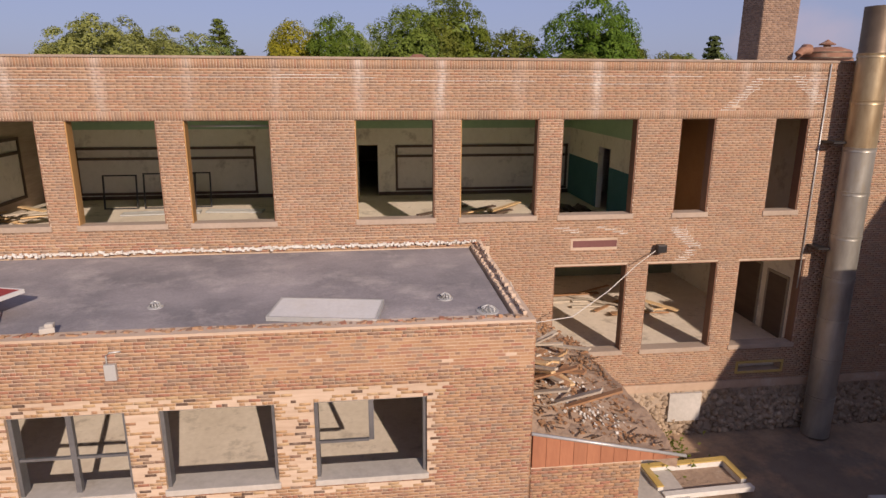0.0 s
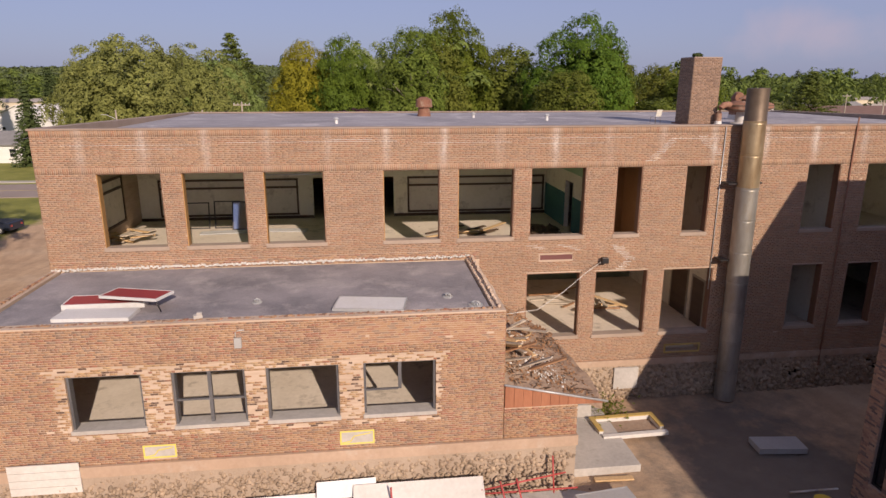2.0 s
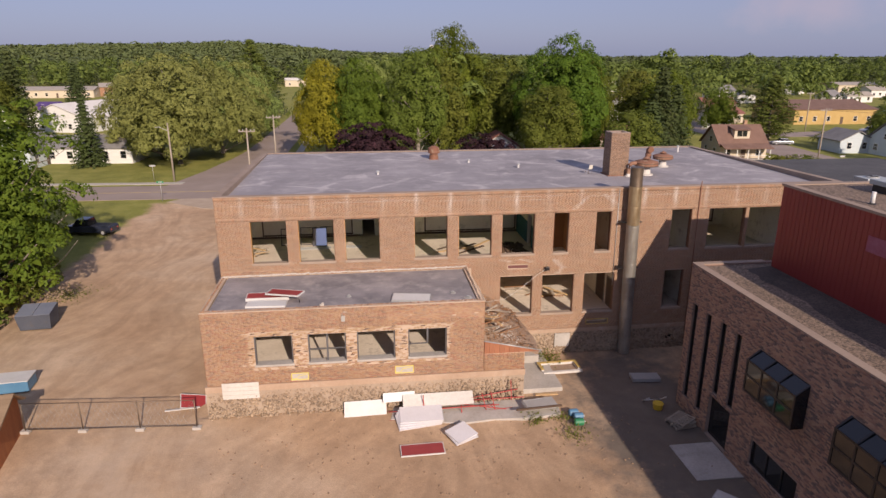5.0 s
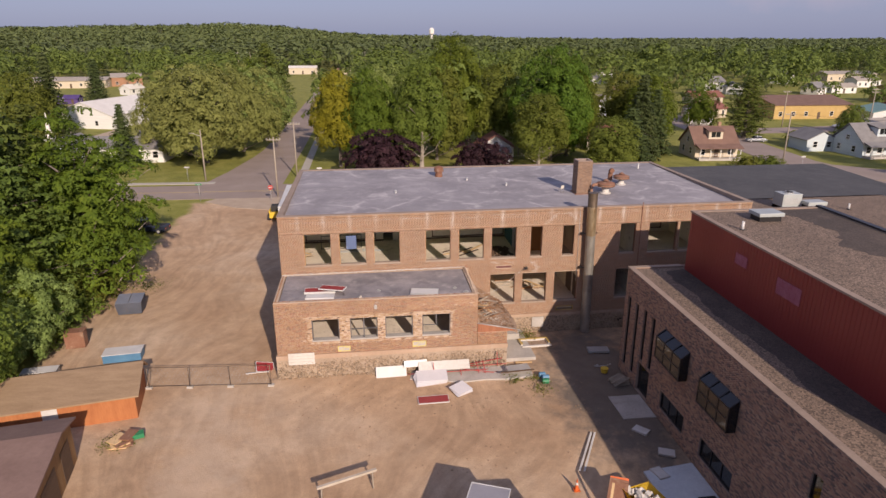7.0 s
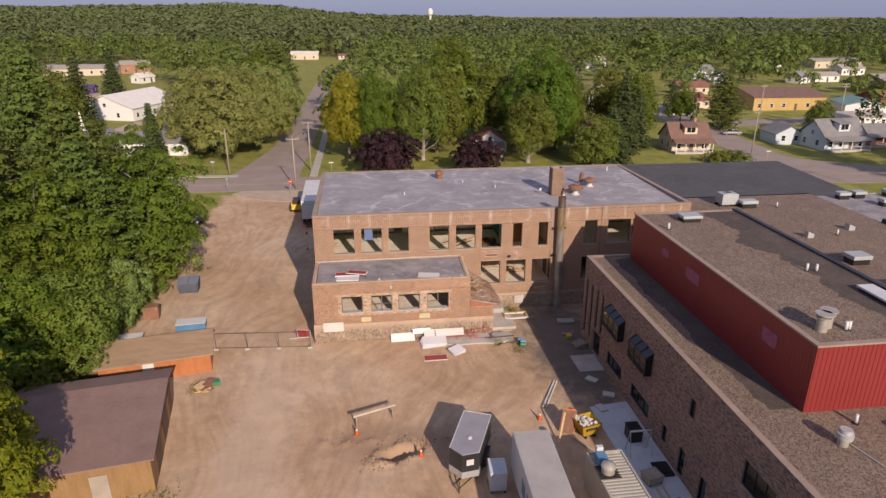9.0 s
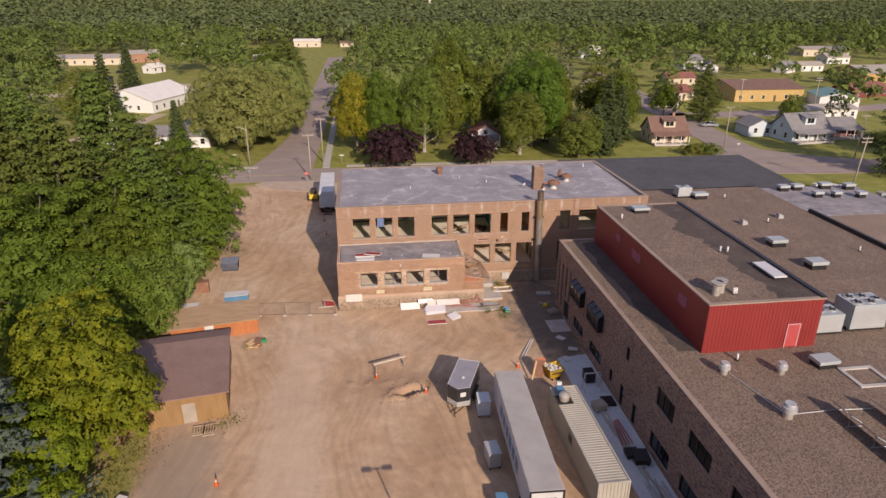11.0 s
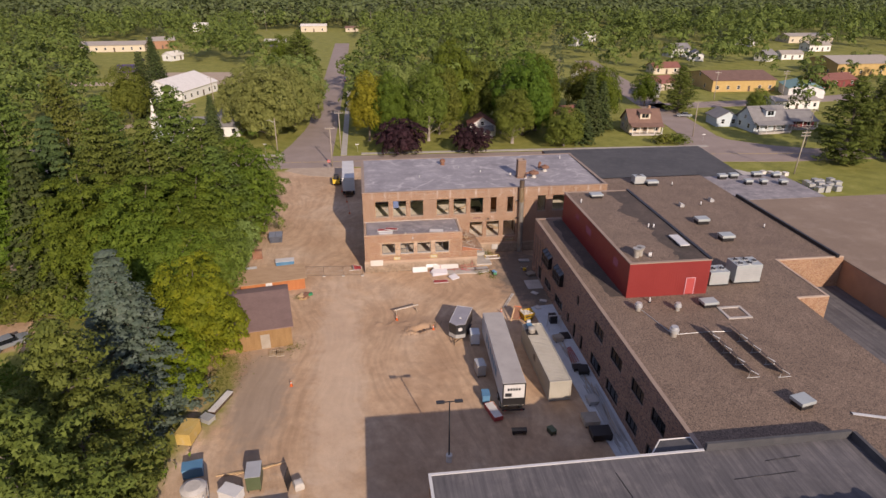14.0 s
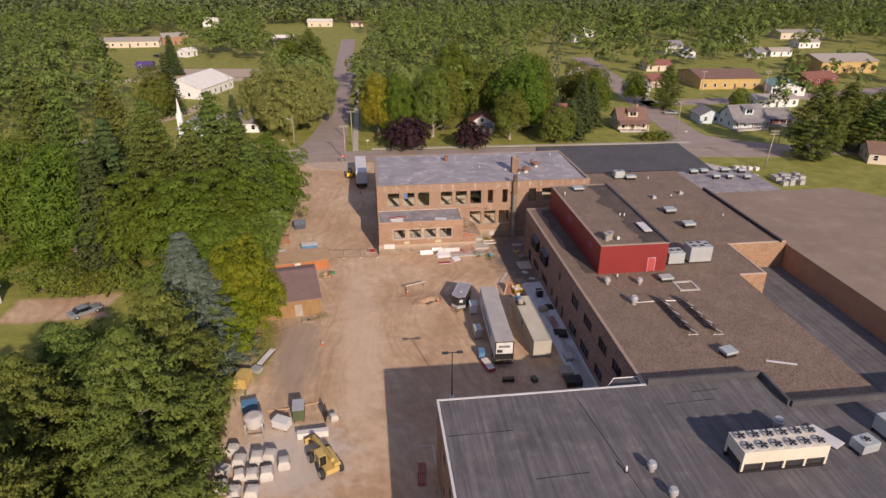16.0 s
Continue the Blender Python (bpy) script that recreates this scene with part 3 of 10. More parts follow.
def ground_z(x, y):
    near = 0.06 * noise.noise((x * 0.16, y * 0.16, 2.0)) + 0.025 * noise.noise((x * 0.45, y * 0.45, 7.0))
    wig = 0.35 * noise.noise((x * 0.8, y * 0.8, 9.0))
    pit = math.hypot((x + 4.9) / 1.7, (y + 6.4 - 0.3 * (x + 4.9)) / 0.75) + wig
    z = near - 0.02
    if pit < 1.8:
        z += -0.75 * math.exp(-(pit * 1.2) ** 4) + 0.24 * math.exp(-((pit - 1.2) / 0.3) ** 2) * max(0, 0.35 + 1.4 * noise.noise((x * 1.3, y * 1.3, 3.0)))
    ridge = abs(y + 4.6 - 0.25 * math.sin(x * 0.9) + 0.06 * (x + 7))
    if -11 < x < 3 and ridge < 0.8:
        z += 0.14 * (1 - ridge / 0.8) * max(0, 0.2 + 1.6 * noise.noise((x * 1.1, y * 1.1, 5.0)))
    if -12.5 < x < 7 and 7.5 < y < 11:
        z += 0.12 * (y - 7.5) / 3.5
    return z + hill(x, y)


gx = axis_steps(-13, 8, 0.22, -3200, 3200)
gy = axis_steps(-11, 12, 0.22, -900, 4200)
gv = [(x, y, ground_z(x, y)) for y in gy for x in gx]
nx = len(gx)
gf = [(j * nx + i, j * nx + i + 1, (j + 1) * nx + i + 1, (j + 1) * nx + i) for j in range(len(gy) - 1) for i in range(nx - 1)]
gme = bpy.data.meshes.new("ground")
gme.from_pydata(gv, [], gf)
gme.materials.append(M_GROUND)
for f in gme.polygons:
    f.use_smooth = True
tagged(new("ground", gme), "bare sandy yard running out into grass and wooded land", "ground", kind="structure")


def strip(name, pts, width, z0, z1, material, label, category):
    """A road or path along points, as one slab."""
    bm = bmesh.new()
    pts = [Vector((*p, 0)) for p in pts]
    rows = []
    for i, p in enumerate(pts):
        d = (pts[min(i + 1, len(pts) - 1)] - pts[max(i - 1, 0)]).normalized()
        s = Vector((-d.y, d.x, 0)) * width / 2
        rows.append([bm.verts.new((*(p + s).xy, z0)), bm.verts.new((*(p + s).xy, z1)), bm.verts.new((*(p - s).xy, z1)), bm.verts.new((*(p - s).xy, z0))])
    for a, b in zip(rows, rows[1:]):
        for k in range(3):
            bm.faces.new((a[k], a[k + 1], b[k + 1], b[k]))
    bm.faces.new(rows[0])
    bm.faces.new(rows[-1][::-1])
    return tagged(part(name, bm, material), label, category, kind="structure")


strip("road", [(-160, 79), (-60, 74), (0, 72.2), (60, 70.5), (130, 63), (220, 52)], 9.6, -0.3, 0.035, M_ASPHALT, "worn grey asphalt street with faded centre line", "road")
strip("trim", [(-160, 79), (-60, 74), (0, 72.2), (60, 70.5), (130, 63), (220, 52)], 0.14, 0.0, 0.042, M_LINE, "faded yellow centre line on the street", "road marking")
strip("road", [(-23.5, 76), (-23, 110), (-22.4, 170), (-22, 240), (-21.5, 330)], 8.6, -0.3, 0.03, M_ASPHALT, "worn asphalt side street between trees", "road")
strip("road", [(80, 74), (82, 84), (84.3, 104), (89, 143), (94, 180), (101, 240)], 10.0, -0.3, 0.03, M_ASPHALT, "worn asphalt side street past small houses", "road")
strip("road", [(87, 127), (120, 129), (160, 134), (215, 146)], 9.0, -0.3, 0.03, M_ASPHALT, "worn asphalt cross street between houses", "road")
strip("road", [(-112, 212), (-85, 210), (-58, 208)], 22.0, -0.3, 0.028, M_DRIVE, "wide gravel parking lot by the hall", "road")
strip("road", [(-230, 196), (-112, 194), (-30, 190)], 8.0, -0.3, 0.03, M_DRIVE, "pale gravel cross street", "road")
strip("road", [(-70, 150), (-73, 128), (-92, 96), (-104, 78)], 4.0, -0.3, 0.03, M_DRIVE, "pale gravel drive between lawns", "road")
for poly in ([(-33.5, 76.6), (-30.4, 90), (-28.2, 104), (-26.6, 120), (-24, 120), (-24, 76.6)], [(69, 75), (75.6, 81.5), (77, 88), (87, 88), (88, 82), (96, 75), (109, 68.5), (109, 60), (92, 60), (74, 62), (69, 66)]):
    bm = bmesh.new()
    prism(bm, poly, -0.3, 0.022)
    tagged(part("road", bm, M_ASPHALT), "worn asphalt widening where two streets meet", "road", kind="structure")
strip("road", [(-17, 64.5), (-22, 66), (-27, 70)], 9, -0.3, 0.025, M_DRIVE, "gravel mouth of the yard", "road")
strip("pavement", [(-16.4, 78), (-16.2, 120), (-16, 166)], 1.5, -0.2, 0.07, M_PAVE, "pale concrete footway beside the side street", "pavement")
strip("pavement", [(-12, 79.2), (40, 77.6), (79, 76.0)], 1.5, -0.2, 0.07, M_PAVE, "pale concrete footway along the lawns", "pavement")
strip("pavement", [(-60, 81.4), (-31, 79.8)], 1.5, -0.2, 0.07, M_PAVE, "pale concrete footway along the lawn", "pavement")
strip("pavement", [(66, 62), (74, 52), (80, 44)], 5.5, -0.2, 0.06, M_CONC, "pale concrete walk by the building", "pavement")

# ---- the school under demolition ----
rng = np.random.default_rng(3)
FY, TOP, BACK_TOP = 16.4, 11.08, 10.73   # front face and copings of the main block


def roof_z(y):
    """Height of the felt roof, which falls slightly to the back."""
    return 10.69 - 0.04 * (y - 16.8) / 19.2


UP = [(-9.98, -7.87), (-7.2, -5.09), (-4.45, -2.36), (-0.26, 1.79), (2.47, 4.56), (5.2, 7.3), (8.5, 9.5), (11.24, 12.25), (16.23, 17.61), (18.76, 21.3), (21.5, 24.1)]
LOW = [(5.16, 7.3), (7.91, 10.04), (10.7, 12.76), (16.16, 17.5), (18.61, 20.0)]
UP_H = [(a, b, 6.95, 9.56) for a, b in UP]
LOW_H = [(a, b, 2.84, 5.49) for a, b in LOW]
GRATE = [(11.05, 12.5, 1.95, 2.25), (16.35, 17.2, 0.45, 1.25), (20.2, 21.0, 0.45, 1.25)]
school = thing("school_building", "two-storey tan brick school stripped of its windows", "building", kind="structure")
bm = bmesh.new()
wall_x(bm, FY + 0.003, FY + 0.36, -11.9, 27.8, 1.7, TOP - 0.06, UP_H + LOW_H + GRATE[:1])
front = part("front_wall", bm, M_MORTAR, school)
r = courses(-11.9, 27.8, 1.7, 9.55, UP_H + LOW_H + GRATE[:1] + [(5.6, 6.95, 6.0, 6.24)] + [(-11.9, 3.3, 0, 6.5)], rng)
r2 = courses(-11.9, 27.8, 9.777, 10.80, [], rng)
r3 = soldier(-11.9, 27.8, 9.542, 9.766, rng)
r4 = soldier(-11.9, 27.8, 10.792, TOP - 0.04, rng)
lo, hi = facing(np.concatenate([r, r2, r3, r4]), 1, FY + 0.012, -1, 0.012, rng)
tagged(new("brickwork", blocks("brickwork", lo, hi, M_BRICK, 1, -1)), kind="stuff").parent = front
bm = bmesh.new()
wall_y(bm, -11.9, -11.55, FY + 0.36, 36.0, 0, BACK_TOP - 0.06)
west = part("side_wall", bm, M_MORTAR, school)
lo, hi = facing(courses(FY + 0.012, 36.35, 0.4, BACK_TOP - 0.06, [], rng, length=0.4), 0, -11.9, -1, 0.012, rng)
tagged(new("brickwork", blocks("brickwork", lo, hi, M_BRICK, 0, -1)), kind="stuff").parent = west
bm = bmesh.new()
wall_x(bm, 36.0, 36.35, -11.9, 27.8, 0, BACK_TOP - 0.06)
part("back_wall", bm, M_BRICK, school)
bm = bmesh.new()
wall_y(bm, 27.45, 27.8, FY + 0.36, 36.0, 0, BACK_TOP - 0.06)
part("side_wall", bm, M_BRICK, school)
bm = bmesh.new()
v = [bm.verts.new(c) for c in ((-11.55, FY + 0.36, 10.585), (27.45, FY + 0.36, 10.585), (27.45, 36.0, 10.585), (-11.55, 36.0, 10.585), (-11.55, FY + 0.36, roof_z(FY + 0.36)), (27.45, FY + 0.36, roof_z(FY + 0.36)), (27.45, 36.0, roof_z(36.0)), (-11.55, 36.0, roof_z(36.0)))]
for f in ((3, 2, 1, 0), (4, 5, 6, 7), (0, 1, 5, 4), (1, 2, 6, 5), (2, 3, 7, 6), (3, 0, 4, 7)):
    bm.faces.new([v[i] for i in f])
part("roof", bm, M_ROOF_MAIN, school, "grey weathered felt roof with pale stains")
bm = bmesh.new()
box(bm, -11.55, FY + 0.37, 10.25, 27.45, 36.0, 10.58)
part("ceiling", bm, M_GREEN, school, "green painted ceiling")
bm = bmesh.new()
wall_x(bm, FY - 0.03, FY + 0.42, -11.95, 27.85, TOP - 0.055, TOP)
wall_x(bm, 35.95, 36.4, -11.95, 27.85, BACK_TOP - 0.06, BACK_TOP)
for x0_, x1_ in ((-11.95, -11.5), (27.4, 27.85)):
    v = [bm.verts.new((x_, y_, z_)) for x_ in (x0_, x1_) for y_, z_ in ((FY + 0.42, BACK_TOP - 0.06), (35.95, BACK_TOP - 0.06), (35.95, BACK_TOP), (FY + 0.42, TOP))]
    for f in ((0, 3, 2, 1), (4, 5, 6, 7), (0, 1, 5, 4), (1, 2, 6, 5), (2, 3, 7, 6), (3, 0, 4, 7)):
        bm.faces.new([v[i] for i in f])
part("coping", bm, M_COPING, school, "mortar-smeared wall top")
bm = bmesh.new()
box(bm, -11.55, FY + 0.36, 5.75, 27.45, 36.0, 6.12)
part("floor_slab", bm, M_SLAB, school, "dusty upper floor strewn with grit")
bm = bmesh.new()
box(bm, -11.55, FY + 0.36, 1.6, 27.45, 36.0, 2.5)
part("floor_slab", bm, M_SLAB, school, "dusty lower floor strewn with grit")
# stone base
bm = bmesh.new()
wall_x(bm, FY - 0.02, FY + 0.5, 5.4, 27.8, -0.4, 1.45, GRATE[1:])
part("stone_base", bm, M_MORTAR_TAN, school)
bm = bmesh.new()
box(bm, 3.2, FY - 0.07, 1.45, 27.8, FY + 0.36, 1.7)
part("water_table", bm, M_BAND, school, "concrete ledge above the rubble base")
for a, b, z0, z1 in GRATE[1:]:
    bm = bmesh.new()
    box(bm, a, FY + 0.2, z0, b, FY + 0.24, z1)
    part("cellar_window", bm, M_GLASS, school)
for hs in (UP_H, LOW_H):
    for a, b, z0, z1 in hs:
        bm = bmesh.new()
        box(bm, a - 0.04, FY - 0.035, z0 - 0.13, b + 0.04, FY + 0.37, z0 + 0.012)
        sill = part("window_sill", bm, M_SILL, school, bevel=0.012)
        for u in (a, b - 0.03):
            bm = bmesh.new()
            box(bm, u, FY + 0.03, z0 + 0.012, u + 0.03, FY + 0.345, z1 - 0.03)
            # oak on sunlit left linings, shade-darkened brown on the rest
            part("window_jamb", bm, M_OAK if u == a and hs is UP_H and a < 4 else M_JAMB, school, "bare timber window lining")
        bm = bmesh.new()
        box(bm, a, FY + 0.03, z1 - 0.03, b, FY + 0.345, z1)
        part("window_head", bm, M_JAMB, school, "dark timber lining of the lintel")
# rooms
RY = 24.8
bm = bmesh.new()
UPDOORS = [(-0.28, 0.47, 6.12, 8.1), (-3.45, -2.55, 6.12, 8.1)]
wall_x(bm, RY, RY + 0.2, -11.55, 27.45, 6.12, 10.25, UPDOORS)
wall_x(bm, RY, RY + 0.2, -11.55, 27.45, 1.98, 5.75)
part("corridor_wall", bm, M_PLASTER, school, "stained cream plaster wall")
bm = bmesh.new()
for x in (-1.3, 8.3):
    wall_y(bm, x - 0.1, x + 0.1, FY + 0.36, RY, 6.12, 10.25, [(20.5, 21.6, 6.12, 8.3)] if x > 5 else [])
wall_y(bm, 4.0, 4.2, FY + 0.36, RY, 1.98, 5.75)
for x in (13.2, 15.4, 18.2, 25):
    wall_y(bm, x - 0.1, x + 0.1, FY + 0.36, RY, 1.98, 5.75)
    wall_y(bm, x - 0.1, x + 0.1, FY + 0.36, RY, 6.12, 10.25)
part("partition", bm, M_PLASTER, school, "cream plaster partition")
bm = bmesh.new()
wall_y(bm, 8.185, 8.197, FY + 0.37, RY, 6.12, 7.7, [(20.5, 21.6, 6.12, 8.3)])
part("wainscot", bm, M_TEAL, school, "teal painted lower wall")
bm = bmesh.new()
wall_y(bm, 10.4, 10.6, FY + 0.36, RY, 6.12, 10.25)
wall_x(bm, 20.2, 20.35, 8.4, 10.4, 6.12, 10.25)
part("partition", bm, M_ORANGE, school, "ochre painted partition")
for x0, x1, z in ((-10.6, -4.2, 6.3), (1.2, 8.05, 6.3), (4.9, 8.2, 2.9), (19.0, 24.0, 6.4)):
    bm = bmesh.new()
    box(bm, x0, RY - 0.02, z, x1, RY, z + 1.8)
    b = part("blackboard", bm, M_BOARD, school, "faded board patch framed by dark rails")
    bm = bmesh.new()
    for zz in (z, z + 1.32, z + 1.7):
        box(bm, x0 - 0.05, RY - 0.06, zz, x1 + 0.05, RY - 0.02, zz + 0.1)
    for xx in (x0 - 0.05, x1 - 0.05):
        box(bm, xx, RY - 0.055, z + 0.1, xx + 0.09, RY - 0.02, z + 1.7)
    part("board_frame", bm, M_DARKWOOD, school)

bm = bmesh.new()
box(bm, -11.545, 17.4, 6.62, -11.52, 22.7, 8.6)
b = part("blackboard", bm, M_BOARD, school)
bm = bmesh.new()
for zz in (6.62, 8.12, 8.57):
    box(bm, -11.52, 17.35, zz, -11.47, 22.75, zz + 0.1)
for yy in (17.35, 22.66):
    box(bm, -11.52, yy, 6.72, -11.475, yy + 0.09, 8.57)
part("board_frame", bm, M_DARKWOOD, school)
bm = bmesh.new()
box(bm, -11.54, RY - 0.012, 8.74, 8.18, RY - 0.002, 10.24)
part("green_frieze", bm, M_GREEN, school, "green painted band under the ceiling")
bm = bmesh.new()
box(bm, 8.186, FY + 0.37, 8.74, 8.198, RY - 0.014, 10.24)
part("green_frieze", bm, M_GREEN, school, "green painted band under the ceiling")
bm = bmesh.new()
box(bm, 4.25, RY - 0.012, 2.5, 13.05, RY - 0.002, 3.45)
part("wainscot", bm, M_SAGE, school, "sage green painted lower wall")
bm = bmesh.new()
tube(bm, [(-4.4, FY + 0.5, 9.38), (-2.4, FY + 0.5, 9.38)], 0.022, 8)
part("curtain_pipe", bm, M_WHITEMETAL, school, "white pipe across the window head")
for y0_, y1_, z1_ in ((17.35, 18.45, 4.6), (18.75, 20.3, 4.7)):
    bm = bmesh.new()
    box(bm, 13.075, y0_ + 0.08, 2.5, 13.097, y1_ - 0.08, z1_ - 0.08)
    d_ = part("inner_door", bm, M_DARKWOOD, school, "dark timber door in the partition")
    bm = bmesh.new()
    for b_ in ((y0_, 2.5, y0_ + 0.08, z1_), (y1_ - 0.08, 2.5, y1_, z1_), (y0_ + 0.08, z1_ - 0.08, y1_ - 0.08, z1_)):
        box(bm, 13.06, b_[0], b_[1], 13.098, b_[2], b_[3])
    part("door_frame", bm, M_GREYWOOD, d_)
for x0_, x1_ in ((-11.55, -3.45), (0.47, 8.18)):
    bm = bmesh.new()
    box(bm, x0_, RY - 0.03, 6.12, x1_, RY - 0.003, 6.26)
    part("skirting", bm, M_DARKWOOD, school)

# repointed stepped cracks in the front wall
def repointing(u0, z0, u1, z1, rows):
    bm = bmesh.new()
    rg = np.random.default_rng(int(u0 * 100))
    for k in range(rows):
        f = k / max(rows - 1, 1)
        u, z = u0 + (u1 - u0) * f + rg.normal(0, 0.03), z0 + (z1 - z0) * f
        w_ = rg.uniform(0.2, 0.42)
        box(bm, u, FY - 0.003, z, u + w_, FY + 0.01, z + 0.013)
        box(bm, u + rg.choice([0.0, w_ * 0.5]), FY - 0.0025, z + 0.013, u + w_ * 0.5 + 0.012, FY + 0.01, z + 0.02)
        v_ = u + (w_ if u1 > u0 else 0.0)
        box(bm, v_, FY - 0.003, z, v_ + 0.011, FY + 0.01, z + 0.067)
    part("repointed_crack", bm, M_CONC_WHITE, school, "stepped line of fresh pale mortar")


PITCH = 0.0676
for u0, k0, u1, k1 in ((9.6, 0, 10.5, 12), (11.5, 13, 12.3, 3), (8.45, -48, 9.1, -57), (9.1, -57, 8.75, -62), (5.1, -47, 5.6, -49), (6.3, -47, 7.0, -50)):
    repointing(u0, 9.767 + k0 * PITCH, u1, 9.767 + k1 * PITCH, abs(k1 - k0) + 1)
for u0, u1, k in ((-11, -6.5, 11), (-5.6, 0.3, 12), (1.2, 4.4, 11), (5.0, 9.0, 13), (5.4, 7.9, 10), (-9, -7, 9), (10.6, 12.6, 12), (-2.1, -0.6, 13), (14.5, 19.0, 12)):
    bm = bmesh.new()
    box(bm, u0, FY - 0.0015, 9.765 + k * PITCH, u1, FY + 0.01, 9.765 + k * PITCH + 0.0125)
    part("repointed_joint", bm, M_CONC_WHITE, school, "bed joint raked out and filled with pale mortar")

# annex
AY, AT = 10.8, 6.2
AW = [(-9.27, -7.27), (-6.47, -4.45), (-3.87, -1.81), (-1.1, 1.03)]
AW_H = [(a, b, 3.05, 4.71) for a, b in AW]
annex = thing("annex", "single-storey brick annex with gutted window band", "building", kind="structure")
bm = bmesh.new()
wall_x(bm, AY + 0.003, AY + 0.34, -11.9, 3.1, 1.95, AT - 0.02, AW_H)
afront = part("front_wall", bm, M_MORTAR, annex)
PALE = [(-9.75, 1.4, 4.71, 4.98), (-9.62, -9.27, 3.05, 4.71), (-7.27, -6.47, 2.95, 4.71), (-4.45, -3.87, 2.95, 4.71), (-1.81, -1.1, 2.95, 4.71), (1.03, 1.2, 3.05, 4.71), (-9.4, 1.1, 2.77, 2.92)]
all_r = courses(-11.9, 3.1, 1.95, AT - 0.02, AW_H + [(-7.46, -6.54, 2.06, 2.48), (-1.85, -0.83, 2.1, 2.55)], rng)
mid = (all_r[:, 0] + all_r[:, 1]) / 2, (all_r[:, 2] + all_r[:, 3]) / 2
pale = np.zeros(len(all_r), bool)
for a, b, c, d in PALE:
    pale |= (mid[0] > a) & (mid[0] < b) & (mid[1] > c) & (mid[1] < d)
pale &= rng.random(len(all_r)) < 0.9
near_piece = (~pale) & (mid[0] > -2.2) & (mid[0] < 3.1) & (mid[1] > 5.25) & (mid[1] < 6.1)
lo, hi = facing(all_r[pale], 1, AY + 0.012, -1, 0.009, rng)
tagged(new("brickwork", blocks("brickwork", lo, hi, M_PALE, 1, -1)), "pale broken brickwork round the window band", kind="stuff").parent = afront
rest = all_r[~pale & ~near_piece]
lo, hi = facing(rest, 1, AY + 0.012, -1, 0.012, rng)
tagged(new("brickwork", blocks("brickwork", lo, hi, M_ANNEX, 1, -1)), kind="stuff").parent = afront
bm = bmesh.new()
wall_y(bm, -11.9, -11.56, AY + 0.34, FY - 0.02, -0.3, AT - 0.02)
aw = part("side_wall", bm, M_MORTAR, annex)
lo, hi = facing(courses(AY, FY, 0.5, AT - 0.04, [], rng), 0, -11.9, -1, 0.012, rng)
tagged(new("brickwork", blocks("brickwork", lo, hi, M_ANNEX, 0, -1)), kind="stuff").parent = aw
bm = bmesh.new()
wall_y(bm, 2.76, 3.1, AY + 0.34, FY - 0.02, -0.3, AT - 0.02)
ae = part("side_wall", bm, M_MORTAR, annex)
lo, hi = facing(courses(AY, FY, 2.0, AT - 0.04, [], rng), 0, 3.1, 1, 0.012, rng)
tagged(new("brickwork", blocks("brickwork", lo, hi, M_ANNEX, 0, 1)), kind="stuff").parent = ae
bm = bmesh.new()
box(bm, -11.5, AY + 0.36, AT - 0.4, 2.7, FY - 0.02, AT - 0.08)
part("roof", bm, M_ROOF_ANNEX, annex, "dark grey felt roof")
bm = bmesh.new()
box(bm, -11.56, AY + 0.34, 1.7, 2.76, FY - 0.11, 2.5)
part("floor_slab", bm, M_SLAB, annex)
bm = bmesh.new()
box(bm, -11.56, FY - 0.1, 2.08, 2.76, FY - 0.02, AT - 0.4)
part("inner_wall", bm, M_PLASTER, annex)
bm = bmesh.new()
box(bm, -12.0, AY - 0.06, -0.4, 5.45, AY + 0.34, 1.6)
part("foundation", bm, M_MORTAR_TAN, annex)
bm = bmesh.new()
box(bm, -12.0, AY - 0.09, 1.6, 5.5, AY + 0.34, 1.945)
part("concrete_band", bm, M_BAND, annex, "concrete band above the rubble base")
for i, (a, b, z0, z1) in enumerate(AW_H):
    bm = bmesh.new()
    box(bm, a - 0.03, AY - 0.05, z0 - 0.1, b + 0.03, AY + 0.5, z0 + 0.02)
    part("window_sill", bm, M_CONC, annex, bevel=0.012)
    bm = bmesh.new()
    for u in (a, b - 0.07):
        box(bm, u, AY + 0.08, z0 + 0.02, u + 0.07, AY + 0.30, z1)
    box(bm, a + 0.07, AY + 0.08, z1 - 0.05, b - 0.07, AY + 0.2, z1)
    if i in (1, 3):
        m_ = (a + b) / 2
        box(bm, m_ - 0.05, AY + 0.1, z0 + 0.02 if i == 1 else z0 + 0.75, m_ + 0.05, AY + 0.2, z1 - 0.05)
        box(bm, a + 0.07, AY + 0.11, z0 + 0.72, m_ - 0.05, AY + 0.17, z0 + 0.77)
        if i == 1:
            box(bm, m_ + 0.05, AY + 0.11, z0 + 0.72, b - 0.07, AY + 0.17, z0 + 0.77)
    part("window_frame", bm, M_GRAYFRAME, annex, "grey steel frame left in the opening")

